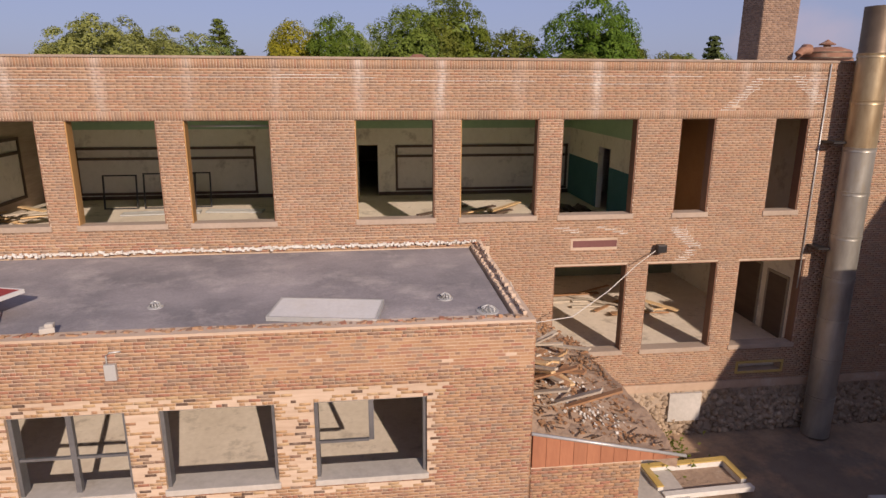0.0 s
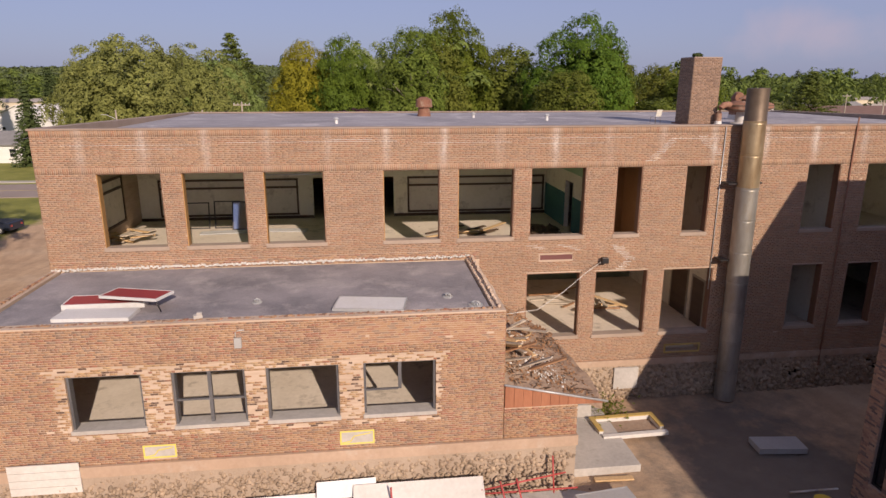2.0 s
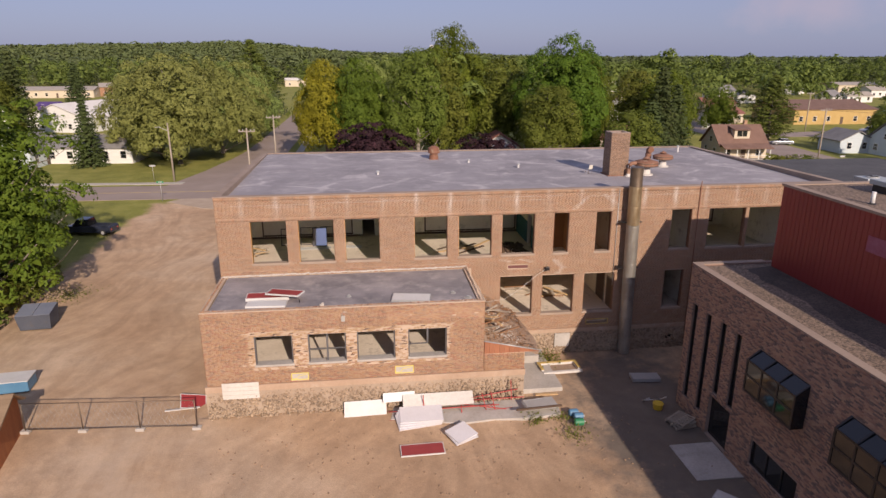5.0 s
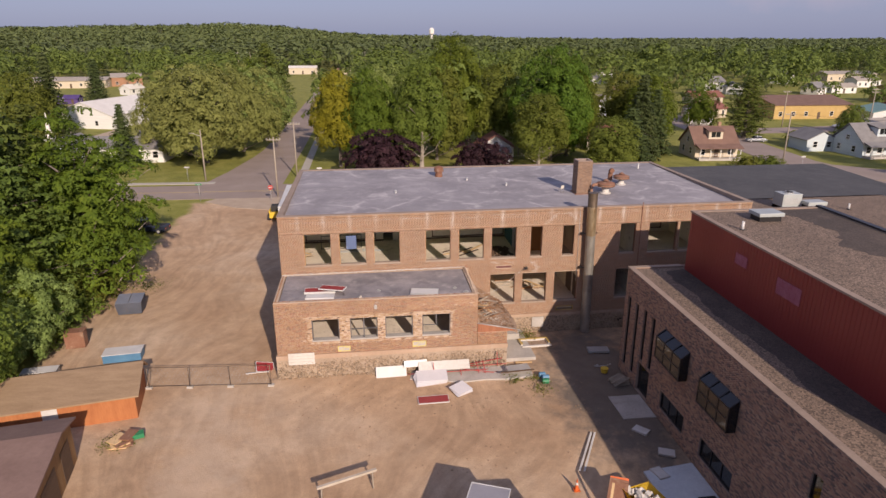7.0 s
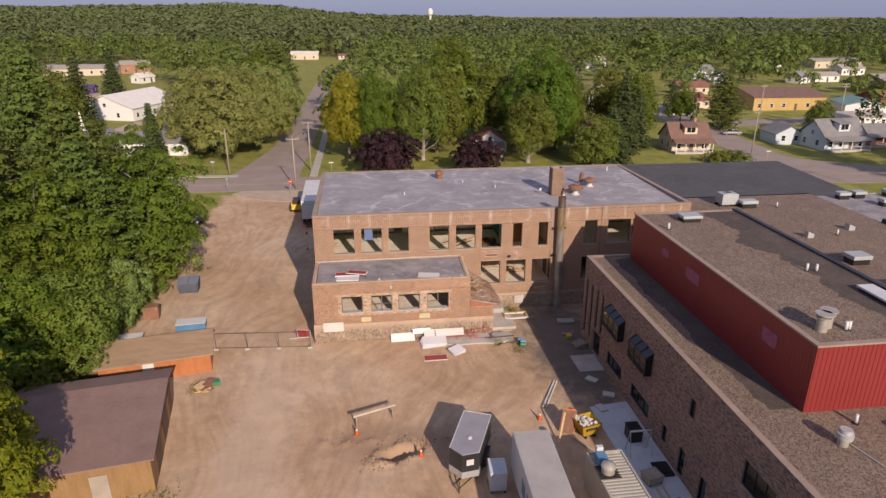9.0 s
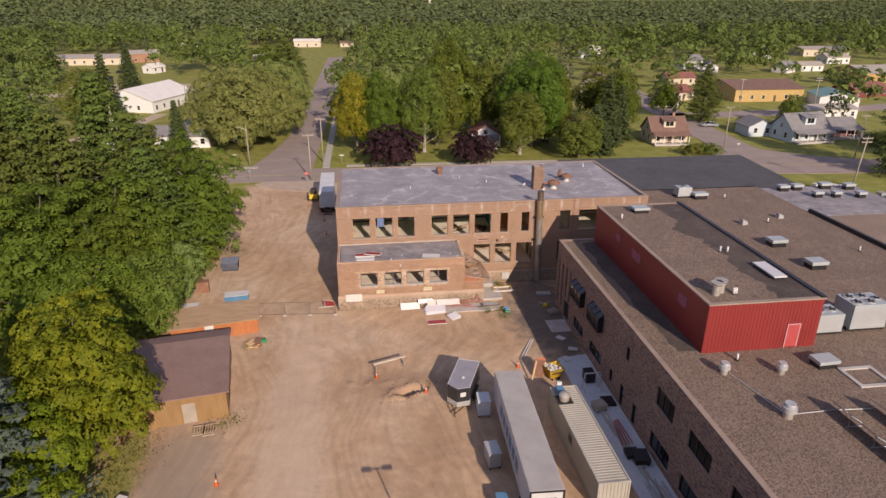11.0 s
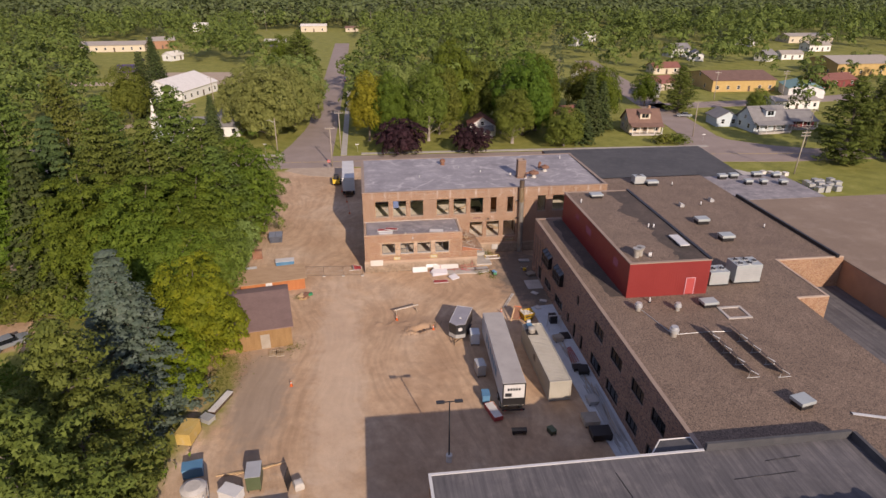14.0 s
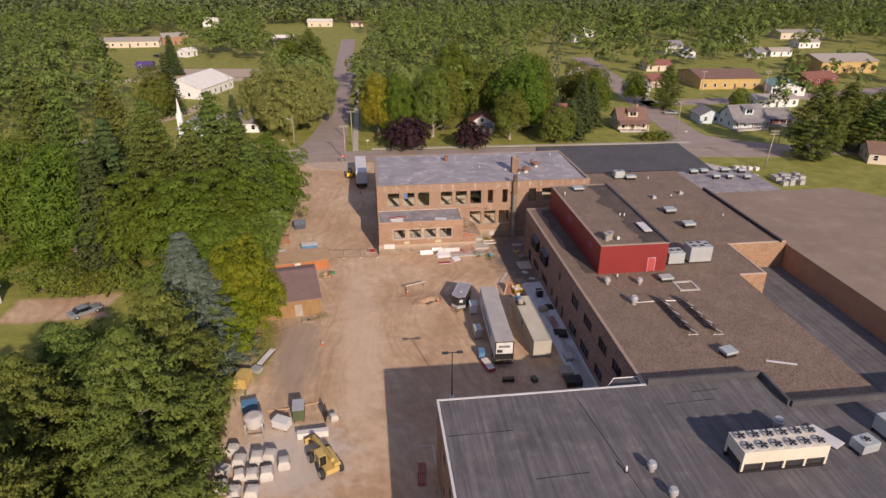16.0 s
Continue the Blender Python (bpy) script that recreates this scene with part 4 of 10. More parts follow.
# ---- the standing wing ----
WX, WT = 14.05, 8.4
POCKET = (26.3, -46.5)  # where the near roof reaches into the gravel roof
wing = thing("school_wing", "two-storey dark mottled brick school wing in use", "building", kind="structure")
SLIT = [(8.35, 8.85, 0.8, 6.3), (7.0, 7.5, 0.8, 6.3), (5.65, 6.15, 2.5, 6.4), (4.35, 4.85, 2.5, 6.4)]
WDOOR = [(4.4, 6.3, 0.05, 2.3)]
BAY = [(-0.35, 2.95, 4.5, 6.45), (-5.65, -2.5, 4.5, 6.45)]
WUP = [(-20.3, -17.4, 4.7, 6.45), (-25.7, -22.6, 4.7, 6.3), (-31.1, -28.2, 4.7, 6.3), (-35.7, -32.9, 4.7, 6.3), (-11.9, -11.2, 5.0, 6.4)]
WLOW = [(-0.6, 2.6, 0.8, 2.1), (-6.0, -2.6, 0.8, 2.1), (-20.6, -17.3, 0.5, 2.1), (-25.8, -22.4, 0.5, 2.1), (-30.8, -28.0, 0.6, 2.1), (-36, -33, 0.6, 2.1), (-8.9, -8.2, 0.8, 2.2), (-11.6, -10.8, 0.1, 2.2), (-14.4, -13.6, 0.1, 2.1)]
holes = SLIT + WDOOR + BAY + WUP + WLOW
bm = bmesh.new()
wall_y(bm, WX + 0.012, WX + 0.35, -41.6, 9.4, -0.2, WT - 0.05, holes)
wwall = part("side_wall", bm, M_MORTAR_DARK, wing)
lo, hi = facing(courses(-41.6, 9.4, 0.0, WT - 0.05, holes, rng, header=0), 0, WX + 0.012, -1, 0.012, rng)
tagged(new("brickwork", blocks("brickwork", lo, hi, M_WING, 0, -1)), kind="stuff").parent = wwall
bm = bmesh.new()
wall_x(bm, 9.05, 9.4, WX + 0.35, 27.8, -0.2, WT - 0.05)
part("end_wall", bm, M_WING, wing)
for h in SLIT + WUP + WLOW:
    bm = bmesh.new()
    box(bm, WX + 0.16, h[0], h[2], WX + 0.2, h[1], h[3])
    w = part("window_pane", bm, M_GLASS, wing)
    bm = bmesh.new()
    n = max(1, round((h[1] - h[0]) / 1.05))
    for k in range(n + 1):
        y = h[0] + (h[1] - h[0] - 0.05) * k / n
        box(bm, WX + 0.11, y, h[2], WX + 0.16, y + 0.05, h[3])
    for z in (h[2], h[3] - 0.05):
        box(bm, WX + 0.105, h[0], z, WX + 0.165, h[1], z + 0.05)
    part("window_frame", bm, M_DARKMETAL, w)
for a, b, z0, z1 in BAY:
    bm = bmesh.new()
    o = 0.55
    v = [bm.verts.new(c) for y in (a, b) for c in ((WX + 0.1, y, z0), (WX - o, y, z0), (WX - o, y, z1 - 0.45), (WX + 0.1, y, z1))]
    for f in ((0, 1, 2, 3), (7, 6, 5, 4), (0, 4, 5, 1), (1, 5, 6, 2), (2, 6, 7, 3), (3, 7, 4, 0)):
        bm.faces.new([v[i] for i in f])
    bay = part("bay_window", bm, M_GLASS, wing, "black framed box bay window")
    bm = bmesh.new()
    for k in range(4):
        y = a + (b - a - 0.09) * k / 3
        box(bm, WX - o - 0.025, y, z0, WX - o, y + 0.09, z1 - 0.44)
        for q in box(bm, WX - o, y, z1 - 0.45, WX + 0.0, y + 0.09, z1 - 0.41):
            if q.co.x > WX - 0.1:
                q.co.z += 0.42
    for z in (z0, z0 + 0.75, z1 - 0.5):
        box(bm, WX - o - 0.03, a, z, WX - o, b, z + 0.08)
    part("bay_frame", bm, M_DARKMETAL, bay)
bm = bmesh.new()
box(bm, WX + 0.2, 4.4, 0.05, WX + 0.25, 6.3, 2.3)
part("entrance_door", bm, M_GLASS, wing, "dark glazed double door")
bm = bmesh.new()
prism(bm, [(WX + 0.3, -41.6), (POCKET[0], -41.6), (POCKET[0], POCKET[1]), (37.8, POCKET[1]), (37.8, -18.4), (41.5, -18.4), (41.5, -8.5), (51.2, -8.5), (51.2, 14.6), (50, 14.6), (50, 27.6), (27.9, 27.6), (27.9, 9.05), (WX + 0.3, 9.05)], WT - 0.6, WT - 0.1)
part("roof", bm, M_ROOF_GRAVEL, wing, "brown gravel roof")
bm = bmesh.new()
wall_y(bm, WX - 0.03, WX + 0.38, -41.6, 9.43, WT - 0.05, WT)
wall_x(bm, 9.05, 9.43, WX + 0.38, 17.99, WT - 0.05, WT)
part("coping", bm, M_COPING, wing, "tan stone coping")
bm = bmesh.new()
box(bm, 28, 27.3, 0, 50, 27.6, WT - 0.1)
box(bm, 37.5, -44.8, 0, 37.8, -18.5, WT - 0.15)
box(bm, 37.8, -18.7, 0, 41.8, -18.4, WT - 0.02)
box(bm, 41.5, -18.4, 0, 41.8, -8.8, WT - 0.02)
box(bm, 41.5, -8.8, 0, 51.2, -8.5, WT - 0.02)
ewall = part("end_wall", bm, M_MORTAR, wing)
lo, hi = facing(np.concatenate([courses(41.8, 51.2, 4.0, WT - 0.1, [], rng)]), 1, -8.8, -1, 0.012, rng)
tagged(new("brickwork", blocks("brickwork", lo, hi, M_COURT, 1, -1)), kind="stuff").parent = ewall
lo, hi = facing(courses(37.8, 41.8, 4.0, WT - 0.1, [], rng), 1, -18.7, -1, 0.012, rng)
tagged(new("brickwork", blocks("brickwork", lo, hi, M_COURT, 1, -1)), kind="stuff").parent = ewall

# rooftop storey clad in red
RX0, RX1, RY0, RY1, RT = 18.0, 27.8, -16.2, 8.6, 12.72
attic = thing("rooftop_storey", "red steel-clad upper storey on the wing roof", "building", kind="structure")
bm = bmesh.new()
wall_y(bm, RX0, RX0 + 0.2, RY0, RY1, WT - 0.1, RT - 0.12)
wall_y(bm, RX1 - 0.2, RX1, RY0, RY1, WT - 0.1, RT - 0.12)
wall_x(bm, RY0, RY0 + 0.2, RX0 + 0.2, RX1 - 0.2, WT - 0.1, RT - 0.12)
wall_x(bm, RY1 - 0.2, RY1, RX0 + 0.2, RX1 - 0.2, WT - 0.1, RT - 0.12)
part("cladding", bm, M_RED, attic)
bm = bmesh.new()
for y in np.arange(RY0 + 0.1, RY1 - 0.1, 0.3):
    box(bm, RX0 - 0.012, y, WT - 0.05, RX0, y + 0.09, RT - 0.13)
for x in np.arange(RX0 + 0.1, RX1 - 0.1, 0.3):
    box(bm, x, RY0 - 0.02, WT - 0.05, x + 0.09, RY0, RT - 0.13)
part("cladding_rib", bm, M_RED, attic)
bm = bmesh.new()
box(bm, RX0 + 0.3, RY0 + 0.3, RT - 0.4, RX1 - 0.3, RY1 - 0.3, RT - 0.05)
part("roof", bm, M_ROOF_GRAVEL, attic, "brown gravel roof")
bm = bmesh.new()
for b in ((RX0 - 0.07, RY0 - 0.07, RX0 + 0.3, RY1 + 0.07), (RX1 - 0.3, RY0 - 0.07, RX1 + 0.07, RY1 + 0.07), (RX0 + 0.3, RY0 - 0.07, RX1 - 0.3, RY0 + 0.3), (RX0 + 0.3, RY1 - 0.3, RX1 - 0.3, RY1 + 0.07)):
    box(bm, b[0], b[1], RT - 0.12, b[2], b[3], RT)
part("coping", bm, M_COPING, attic, "tan metal edge trim")
for y0, y1, z0, z1 in ((1.45, 2.7, 10.95, 11.65), (-3.55, -1.5, 10.65, 11.6), (-12.95, -11.5, 10.6, 11.55)):
    bm = bmesh.new()
    box(bm, RX0 - 0.03, y0, z0, RX0 - 0.014, y1, z1)
    part("wall_patch", bm, M_MAUVE, attic, "faded pink patch on the cladding")

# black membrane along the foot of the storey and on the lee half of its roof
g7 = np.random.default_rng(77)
# the foot strip's dark colour also carries the storey's shadow along the wall
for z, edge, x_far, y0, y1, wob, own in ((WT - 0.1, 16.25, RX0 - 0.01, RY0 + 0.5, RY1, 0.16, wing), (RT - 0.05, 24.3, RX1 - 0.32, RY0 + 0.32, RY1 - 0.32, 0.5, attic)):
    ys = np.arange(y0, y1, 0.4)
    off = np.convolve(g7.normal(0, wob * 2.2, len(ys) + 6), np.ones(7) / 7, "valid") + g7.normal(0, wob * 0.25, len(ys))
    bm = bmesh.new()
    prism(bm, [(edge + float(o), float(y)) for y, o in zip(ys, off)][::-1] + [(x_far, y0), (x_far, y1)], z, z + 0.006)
    part("membrane", bm, M_ROOF_DARK, own, "dark bare roof membrane")

# other roofs round it
for nm, poly, z, mt, lab in (
    ("low_roof", [(28, 27.7), (62, 27.7), (64.5, 55.2), (28, 55.6)], 6.0, M_ROOF_BLACK, "low school block with black membrane roof"),
    ("grey_roof", [(50.05, 14.7), (66, 14.7), (66, 27.6), (50.05, 27.6)], 7.9, M_ROOF_ANNEX, "school block with grey felt roof"),
    ("tan_roof", [(51.3, -9), (51.3, -45), (95, -45), (92, -2), (78, 14.6), (51.3, 14.6)], 7.9, M_ROOF_TAN, "large school block with tan ballast roof"),
):
    e = thing("school_block", lab, "building", kind="structure")
    bm = bmesh.new()
    prism(bm, poly, 0, z - 0.15)
    part("wall", bm, M_COURT, e)
    bm = bmesh.new()
    prism(bm, poly, z - 0.15, z)
    part("roof", bm, mt, e)
solid("courtyard_floor", M_ROOF_NEAR, "grey paved sunken court between the wings", "courtyard", [(37.8, -45, 0, 51.28, -18.8, 4.0), (41.8, -18.8, 0, 51.28, -8.8, 4.0)], kind="structure")

# near block
NT, NX0, NY1 = 9.0, -7.62, -41.7
nearb = thing("near_block", "flat-roofed school block with grey membrane roof", "building", kind="structure")
NWIN = [(-47.6, -45.8, 5.0, 7.0), (-51.8, -50.0, 5.0, 7.0), (-56.0, -54.2, 5.0, 7.0), (-47.6, -45.8, 1.0, 3.0), (-51.8, -50.0, 1.0, 3.0), (-56.0, -54.2, 1.0, 3.0)]
bm = bmesh.new()
box(bm, NX0 + 0.35, -75, -0.2, 60, POCKET[1] - 0.02, NT - 0.2)
box(bm, NX0 + 0.35, POCKET[1] - 0.02, -0.2, POCKET[0] - 0.02, NY1 - 0.02, NT - 0.2)
part("wall", bm, M_COURT, nearb)
bm = bmesh.new()
wall_y(bm, NX0 + 0.012, NX0 + 0.349, -75, NY1 - 0.03, -0.2, NT - 0.2, NWIN)
nwall = part("side_wall", bm, M_MORTAR, nearb)
lo, hi = facing(courses(-75, NY1 - 0.03, 0.0, NT - 0.22, NWIN, rng, length=0.3, height=0.08), 0, NX0 + 0.012, -1, 0.012, rng)
tagged(new("brickwork", blocks("brickwork", lo, hi, M_COURT, 0, -1)), kind="stuff").parent = nwall
for y0, y1, z0, z1 in NWIN:
    bm = bmesh.new()
    box(bm, NX0 + 0.2, y0, z0, NX0 + 0.24, y1, z1)
    w = part("window_pane", bm, M_GLASS, nearb)
    bm = bmesh.new()
    for y in (y0, (y0 + y1) / 2 - 0.03, y1 - 0.06):
        box(bm, NX0 + 0.14, y, z0, NX0 + 0.2, y + 0.06, z1)
    for z in (z0, z1 - 0.06):
        box(bm, NX0 + 0.135, y0, z, NX0 + 0.205, y1, z + 0.06)
    part("window_frame", bm, M_DARKMETAL, w)
bm = bmesh.new()
box(bm, NX0 + 0.1, -75, NT - 0.2, 60, POCKET[1] - 0.02, NT - 0.06)
box(bm, NX0 + 0.1, POCKET[1] - 0.02, NT - 0.2, POCKET[0] - 0.02, NY1 - 0.05, NT - 0.06)
part("roof", bm, M_ROOF_NEAR, nearb)
bm = bmesh.new()
wall_x(bm, NY1 - 0.12, NY1 + 0.1, NX0 - 0.06, 13.95, NT - 0.2, NT)
wall_y(bm, NX0 - 0.06, NX0 + 0.16, -75, NY1 - 0.12, NT - 0.2, NT)
part("coping", bm, M_WHITEMETAL, nearb, "white metal edge trim")
bm = bmesh.new()
wall_x(bm, NY1 - 0.15, NY1 + 0.12, 14.05, POCKET[0], NT - 0.8, NT + 0.62)
wall_y(bm, POCKET[0], POCKET[0] + 0.3, POCKET[1], NY1 - 0.15, NT - 0.8, NT + 0.62)
wall_x(bm, POCKET[1] - 0.3, POCKET[1], POCKET[0] + 0.3, 40, NT - 0.8, NT + 0.62)
part("upstand", bm, M_ROOF_BLACK, nearb, "dark membrane upstand")


# ---- trees ----
def leaf_mat(name, dark, light, tip, glow=0.35, per_tree=0.26):
    m, nt, p = base_mat(name, 0.62)
    pos = place(nt)
    isl = nt.nodes.new("ShaderNodeNewGeometry").outputs["Random Per Island"]
    tree = nt.nodes.new("ShaderNodeObjectInfo").outputs["Random"]
    f = calc(nt, "ADD", calc(nt, "MULTIPLY", isl, 0.28), calc(nt, "MULTIPLY", noise_of(nt, pos, 0.5, 3.0), 0.72))
    col = ramp(nt, f, [(0.18, dark), (0.55, light), (0.88, tip)])
    h = nt.nodes.new("ShaderNodeHueSaturation")
    nt.links.new(col, h.inputs["Color"])
    nt.links.new(calc(nt, "ADD", calc(nt, "MULTIPLY", tree, 0.05), 0.474), h.inputs["Hue"])
    v = calc(nt, "ADD", calc(nt, "MULTIPLY", noise_of(nt, pos, 0.085, 2.0), 2 * per_tree), calc(nt, "ADD", calc(nt, "MULTIPLY", tree, per_tree), 1 - 1.5 * per_tree))
    nt.links.new(v, h.inputs["Value"])
    nt.links.new(h.outputs[0], p.inputs["Base Color"])
    p.inputs["Specular IOR Level"].default_value = 0.12
    tr = nt.nodes.new("ShaderNodeBsdfTranslucent")
    nt.links.new(h.outputs[0], tr.inputs["Color"])
    mx = nt.nodes.new("ShaderNodeMixShader")
    mx.inputs[0].default_value = glow
    nt.links.new(p.outputs[0], mx.inputs[1])
    nt.links.new(tr.outputs[0], mx.inputs[2])
    nt.links.new(mx.outputs[0], nt.nodes["Material Output"].inputs["Surface"])
    return m


L_GREEN = leaf_mat("broad_leaves", (0.056, 0.092, 0.014), (0.113, 0.158, 0.018), (0.181, 0.221, 0.027), 0.25)
L_OLIVE = leaf_mat("olive_leaves", (0.076, 0.100, 0.019), (0.145, 0.174, 0.029), (0.217, 0.240, 0.043), 0.25)
L_WILLOW = leaf_mat("silver_green_leaves", (0.150, 0.194, 0.050), (0.249, 0.297, 0.084), (0.340, 0.387, 0.125), 0.28)
L_YELLOW = leaf_mat("yellow_green_leaves", (0.072, 0.124, 0.010), (0.165, 0.222, 0.015), (0.315, 0.350, 0.024), 0.28)
L_ORANGE = leaf_mat("turning_leaves", (0.144, 0.125, 0.014), (0.251, 0.205, 0.020), (0.350, 0.266, 0.030), 0.25)
L_PURPLE = leaf_mat("purple_leaves", (0.016, 0.009, 0.012), (0.042, 0.020, 0.024), (0.080, 0.034, 0.040), 0.15)
L_PINE = leaf_mat("pine_needles", (0.058, 0.083, 0.019), (0.118, 0.153, 0.030), (0.187, 0.223, 0.046), 0.2)
L_SPRUCE = leaf_mat("dark_spruce_needles", (0.033, 0.050, 0.021), (0.069, 0.094, 0.030), (0.120, 0.144, 0.045), 0.15)
L_BLUE = leaf_mat("blue_spruce_needles", (0.050, 0.076, 0.052), (0.112, 0.140, 0.100), (0.190, 0.215, 0.162), 0.15)
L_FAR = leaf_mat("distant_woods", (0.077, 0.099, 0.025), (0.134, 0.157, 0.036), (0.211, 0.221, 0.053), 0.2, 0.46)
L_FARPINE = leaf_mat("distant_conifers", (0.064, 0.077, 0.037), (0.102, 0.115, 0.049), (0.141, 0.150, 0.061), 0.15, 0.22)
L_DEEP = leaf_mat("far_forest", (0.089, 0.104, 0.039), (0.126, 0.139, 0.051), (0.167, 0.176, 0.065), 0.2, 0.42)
M_BARK = surf("bark", (0.10, 0.08, 0.062), (0.19, 0.16, 0.13), fine=9, stretch=(3, 3, 0.5), bumps=0.6)
M_BARK_PALE = surf("pale_bark", (0.26, 0.22, 0.18), (0.38, 0.33, 0.28), fine=9, stretch=(3, 3, 0.5), bumps=0.6)


def leaf_cloud(c, size, g, lift=0.25, squash=1.0, out=None, loose=0.5):
    """Leaf blades round centres c; out: the way that each faces, loose: how far they stray from it."""
    n = len(c)
    nrm = g.normal(size=(n, 3))
    nrm[:, 2] = np.abs(nrm[:, 2]) + lift
    if out is not None:
        nrm = nrm * loose + out
    nrm /= np.linalg.norm(nrm, axis=1, keepdims=True)
    t = np.cross(nrm, g.normal(size=(n, 3)))
    t /= np.linalg.norm(t, axis=1, keepdims=True)
    b = np.cross(nrm, t)
    s = (size * g.uniform(0.6, 1.4, n))[:, None]
    t, b = t * s, b * s * g.uniform(0.5, 0.85, n)[:, None] * squash
    return np.stack([c - t * 0.5 - b * 0.5, c + t * g.uniform(0.4, 0.7, (n, 1)) - b * g.uniform(-0.2, 0.5, (n, 1)), c - t * g.uniform(-0.2, 0.3, (n, 1)) + b * 0.6], 1)


def unit(v):
    return v / (np.linalg.norm(v, axis=1, keepdims=True) + 1e-9)


def round_crown(g, h, r, z0, clumps, leaves, size, full=False):
    """Foliage of a broad tree: shelves of leaves over an uneven dome, dark gaps between them, a sparse fill inside."""
    zc = z0 + (h - z0) * 0.45
    i = np.arange(clumps)
    dz = 1 - (i + 0.5) * 1.72 / clumps
    ang = i * 2.39996 + g.normal(0, 0.16, clumps)
    dz = np.clip(dz + g.normal(0, 0.05, clumps), -0.74, 0.99)
    flat = np.sqrt(1 - dz * dz)
    d = np.stack([np.cos(ang) * flat, np.sin(ang) * flat, dz], 1)
    ph = g.uniform(0, 6.28, 4)
    lobes = 1 + 0.13 * np.sin(2 * ang + ph[0]) + 0.12 * np.sin(3 * ang + 3 * dz + ph[1]) + 0.08 * np.sin(5 * ang + 4 * dz + ph[2])
    rad = g.uniform(0.84 if full else 0.74, 0.99 if full else 1.04, clumps) * lobes * np.where(i % 5 == 3, 0.86 if full else 0.78, 1.0)
    cen = np.stack([d[:, 0] * r * rad, d[:, 1] * r * rad, zc + dz * np.where(dz > 0, h - zc, zc - z0) * np.minimum(rad, 1.04)], 1)
    cr = (1.08 if full else 0.88) * math.sqrt(4 * r * (h - z0) / 2 / clumps) * g.uniform(0.7, 1.25, clumps)
    n = unit(d * (1.0 if full else 0.6) + np.array([0, 0, 0.5 if full else 0.8]) + g.normal(0, 0.16, (clumps, 3)))
    k = g.choice(clumps, leaves, p=cr ** 2 / (cr ** 2).sum())
    w = unit(g.normal(size=(leaves, 3)))
    up = (w * n[k]).sum(1)
    w = np.where((up < -0.25)[:, None], w - 2 * up[:, None] * n[k], w)
    up = (w * n[k]).sum(1)[:, None]
    edge = 1 + 0.2 * np.sin(4.0 * w[:, 0] + 2.3 * k) + 0.18 * np.sin(5.0 * w[:, 1] + 1.7 * k) + g.normal(0, 0.07, leaves)
    c = cen[k] + (w - (0.2 if full else 0.45) * up * n[k]) * (cr[k] * edge)[:, None]
    outer = leaf_cloud(c, size, g, 0.0, 1.0, w + 0.25 * n[k], 0.3)
    m = max(150, leaves // 8)
    j = g.integers(0, clumps, m)
    mid = np.array([0, 0, zc])
    ci = mid + (cen[j] - mid) * g.uniform(0.4, 0.74, (m, 1)) + g.normal(0, 0.06 * r, (m, 3))
    return np.concatenate([outer, leaf_cloud(ci, size * 2.8, g, 0.2, 1.0, d[j], 0.5)]), cen


def pine_crown(g, h, r, z0, puffs, size, spruce):
    """Whorls of boughs set with soft bunches of needles: a spire for a spruce, ragged plumes for a pine."""
    out, tips = [], []
    levels = int((h - z0) / (0.62 if spruce else 1.05))
    nb = 9 if spruce else 7
    for i in range(levels):
        f = i / max(levels - 1, 1)
        z = z0 + (h - z0) * f
        if spruce:
            rr = r * (1 - f) ** 0.9 + 0.14
        else:
            rr = r * (1 - f ** 2.4) * (0.72 + 0.28 * min(f * 4, 1)) + 0.45
        turn = g.uniform(0, 6.28)
        for q in range(nb):
            a = turn + q * 6.283 / nb + g.normal(0, 0.18)
            ln = rr * (g.uniform(0.86, 1.06) if spruce else g.uniform(0.6, 1.14))
            m = max(2, round(puffs * (0.25 + 0.95 * rr / r)))
            u = np.linspace(0.3 if spruce else 0.36, 1.0, m) + g.normal(0, 0.04, m)
            side = g.normal(0, 0.11 * ln + 0.05, m) * (1.2 - 0.6 * u)
            if spruce:
                zz = z - 0.34 * ln * u ** 1.3 + g.normal(0, 0.05, m)
            else:
                zz = z + (0.08 + 0.26 * f) * ln * u ** 1.8 + g.normal(0, 0.13, m)
            c = np.stack([np.cos(a) * ln * u - np.sin(a) * side, np.sin(a) * ln * u + np.cos(a) * side, zz], 1)
            pr = (0.30 if spruce else 0.46) * (size / 0.3) * g.uniform(0.75, 1.2, m)
            per = 20 if spruce else 24
            k = np.repeat(np.arange(m), per)
            w = unit(g.normal(size=(m * per, 3)))
            w[:, 2] = np.where((w[:, 2] < -0.15) & (g.random(m * per) < 0.7), -w[:, 2], w[:, 2])
            along = np.array([math.cos(a), math.sin(a), 0.0])
            p = c[k] + w * pr[k][:, None] * np.array([1.0, 1.0, 0.62]) + along * (w @ along * pr[k] * 0.6)[:, None]
            out.append(leaf_cloud(p, size, g, 0.0, 1.0, w + np.array([0, 0, 0.4]) + 0.3 * along, 0.3))
            tips.append((math.cos(a) * ln * 0.85, math.sin(a) * ln * 0.85, z - 0.26 * ln if spruce else z + (0.05 + 0.2 * f) * ln, z))
    return np.concatenate(out), tips


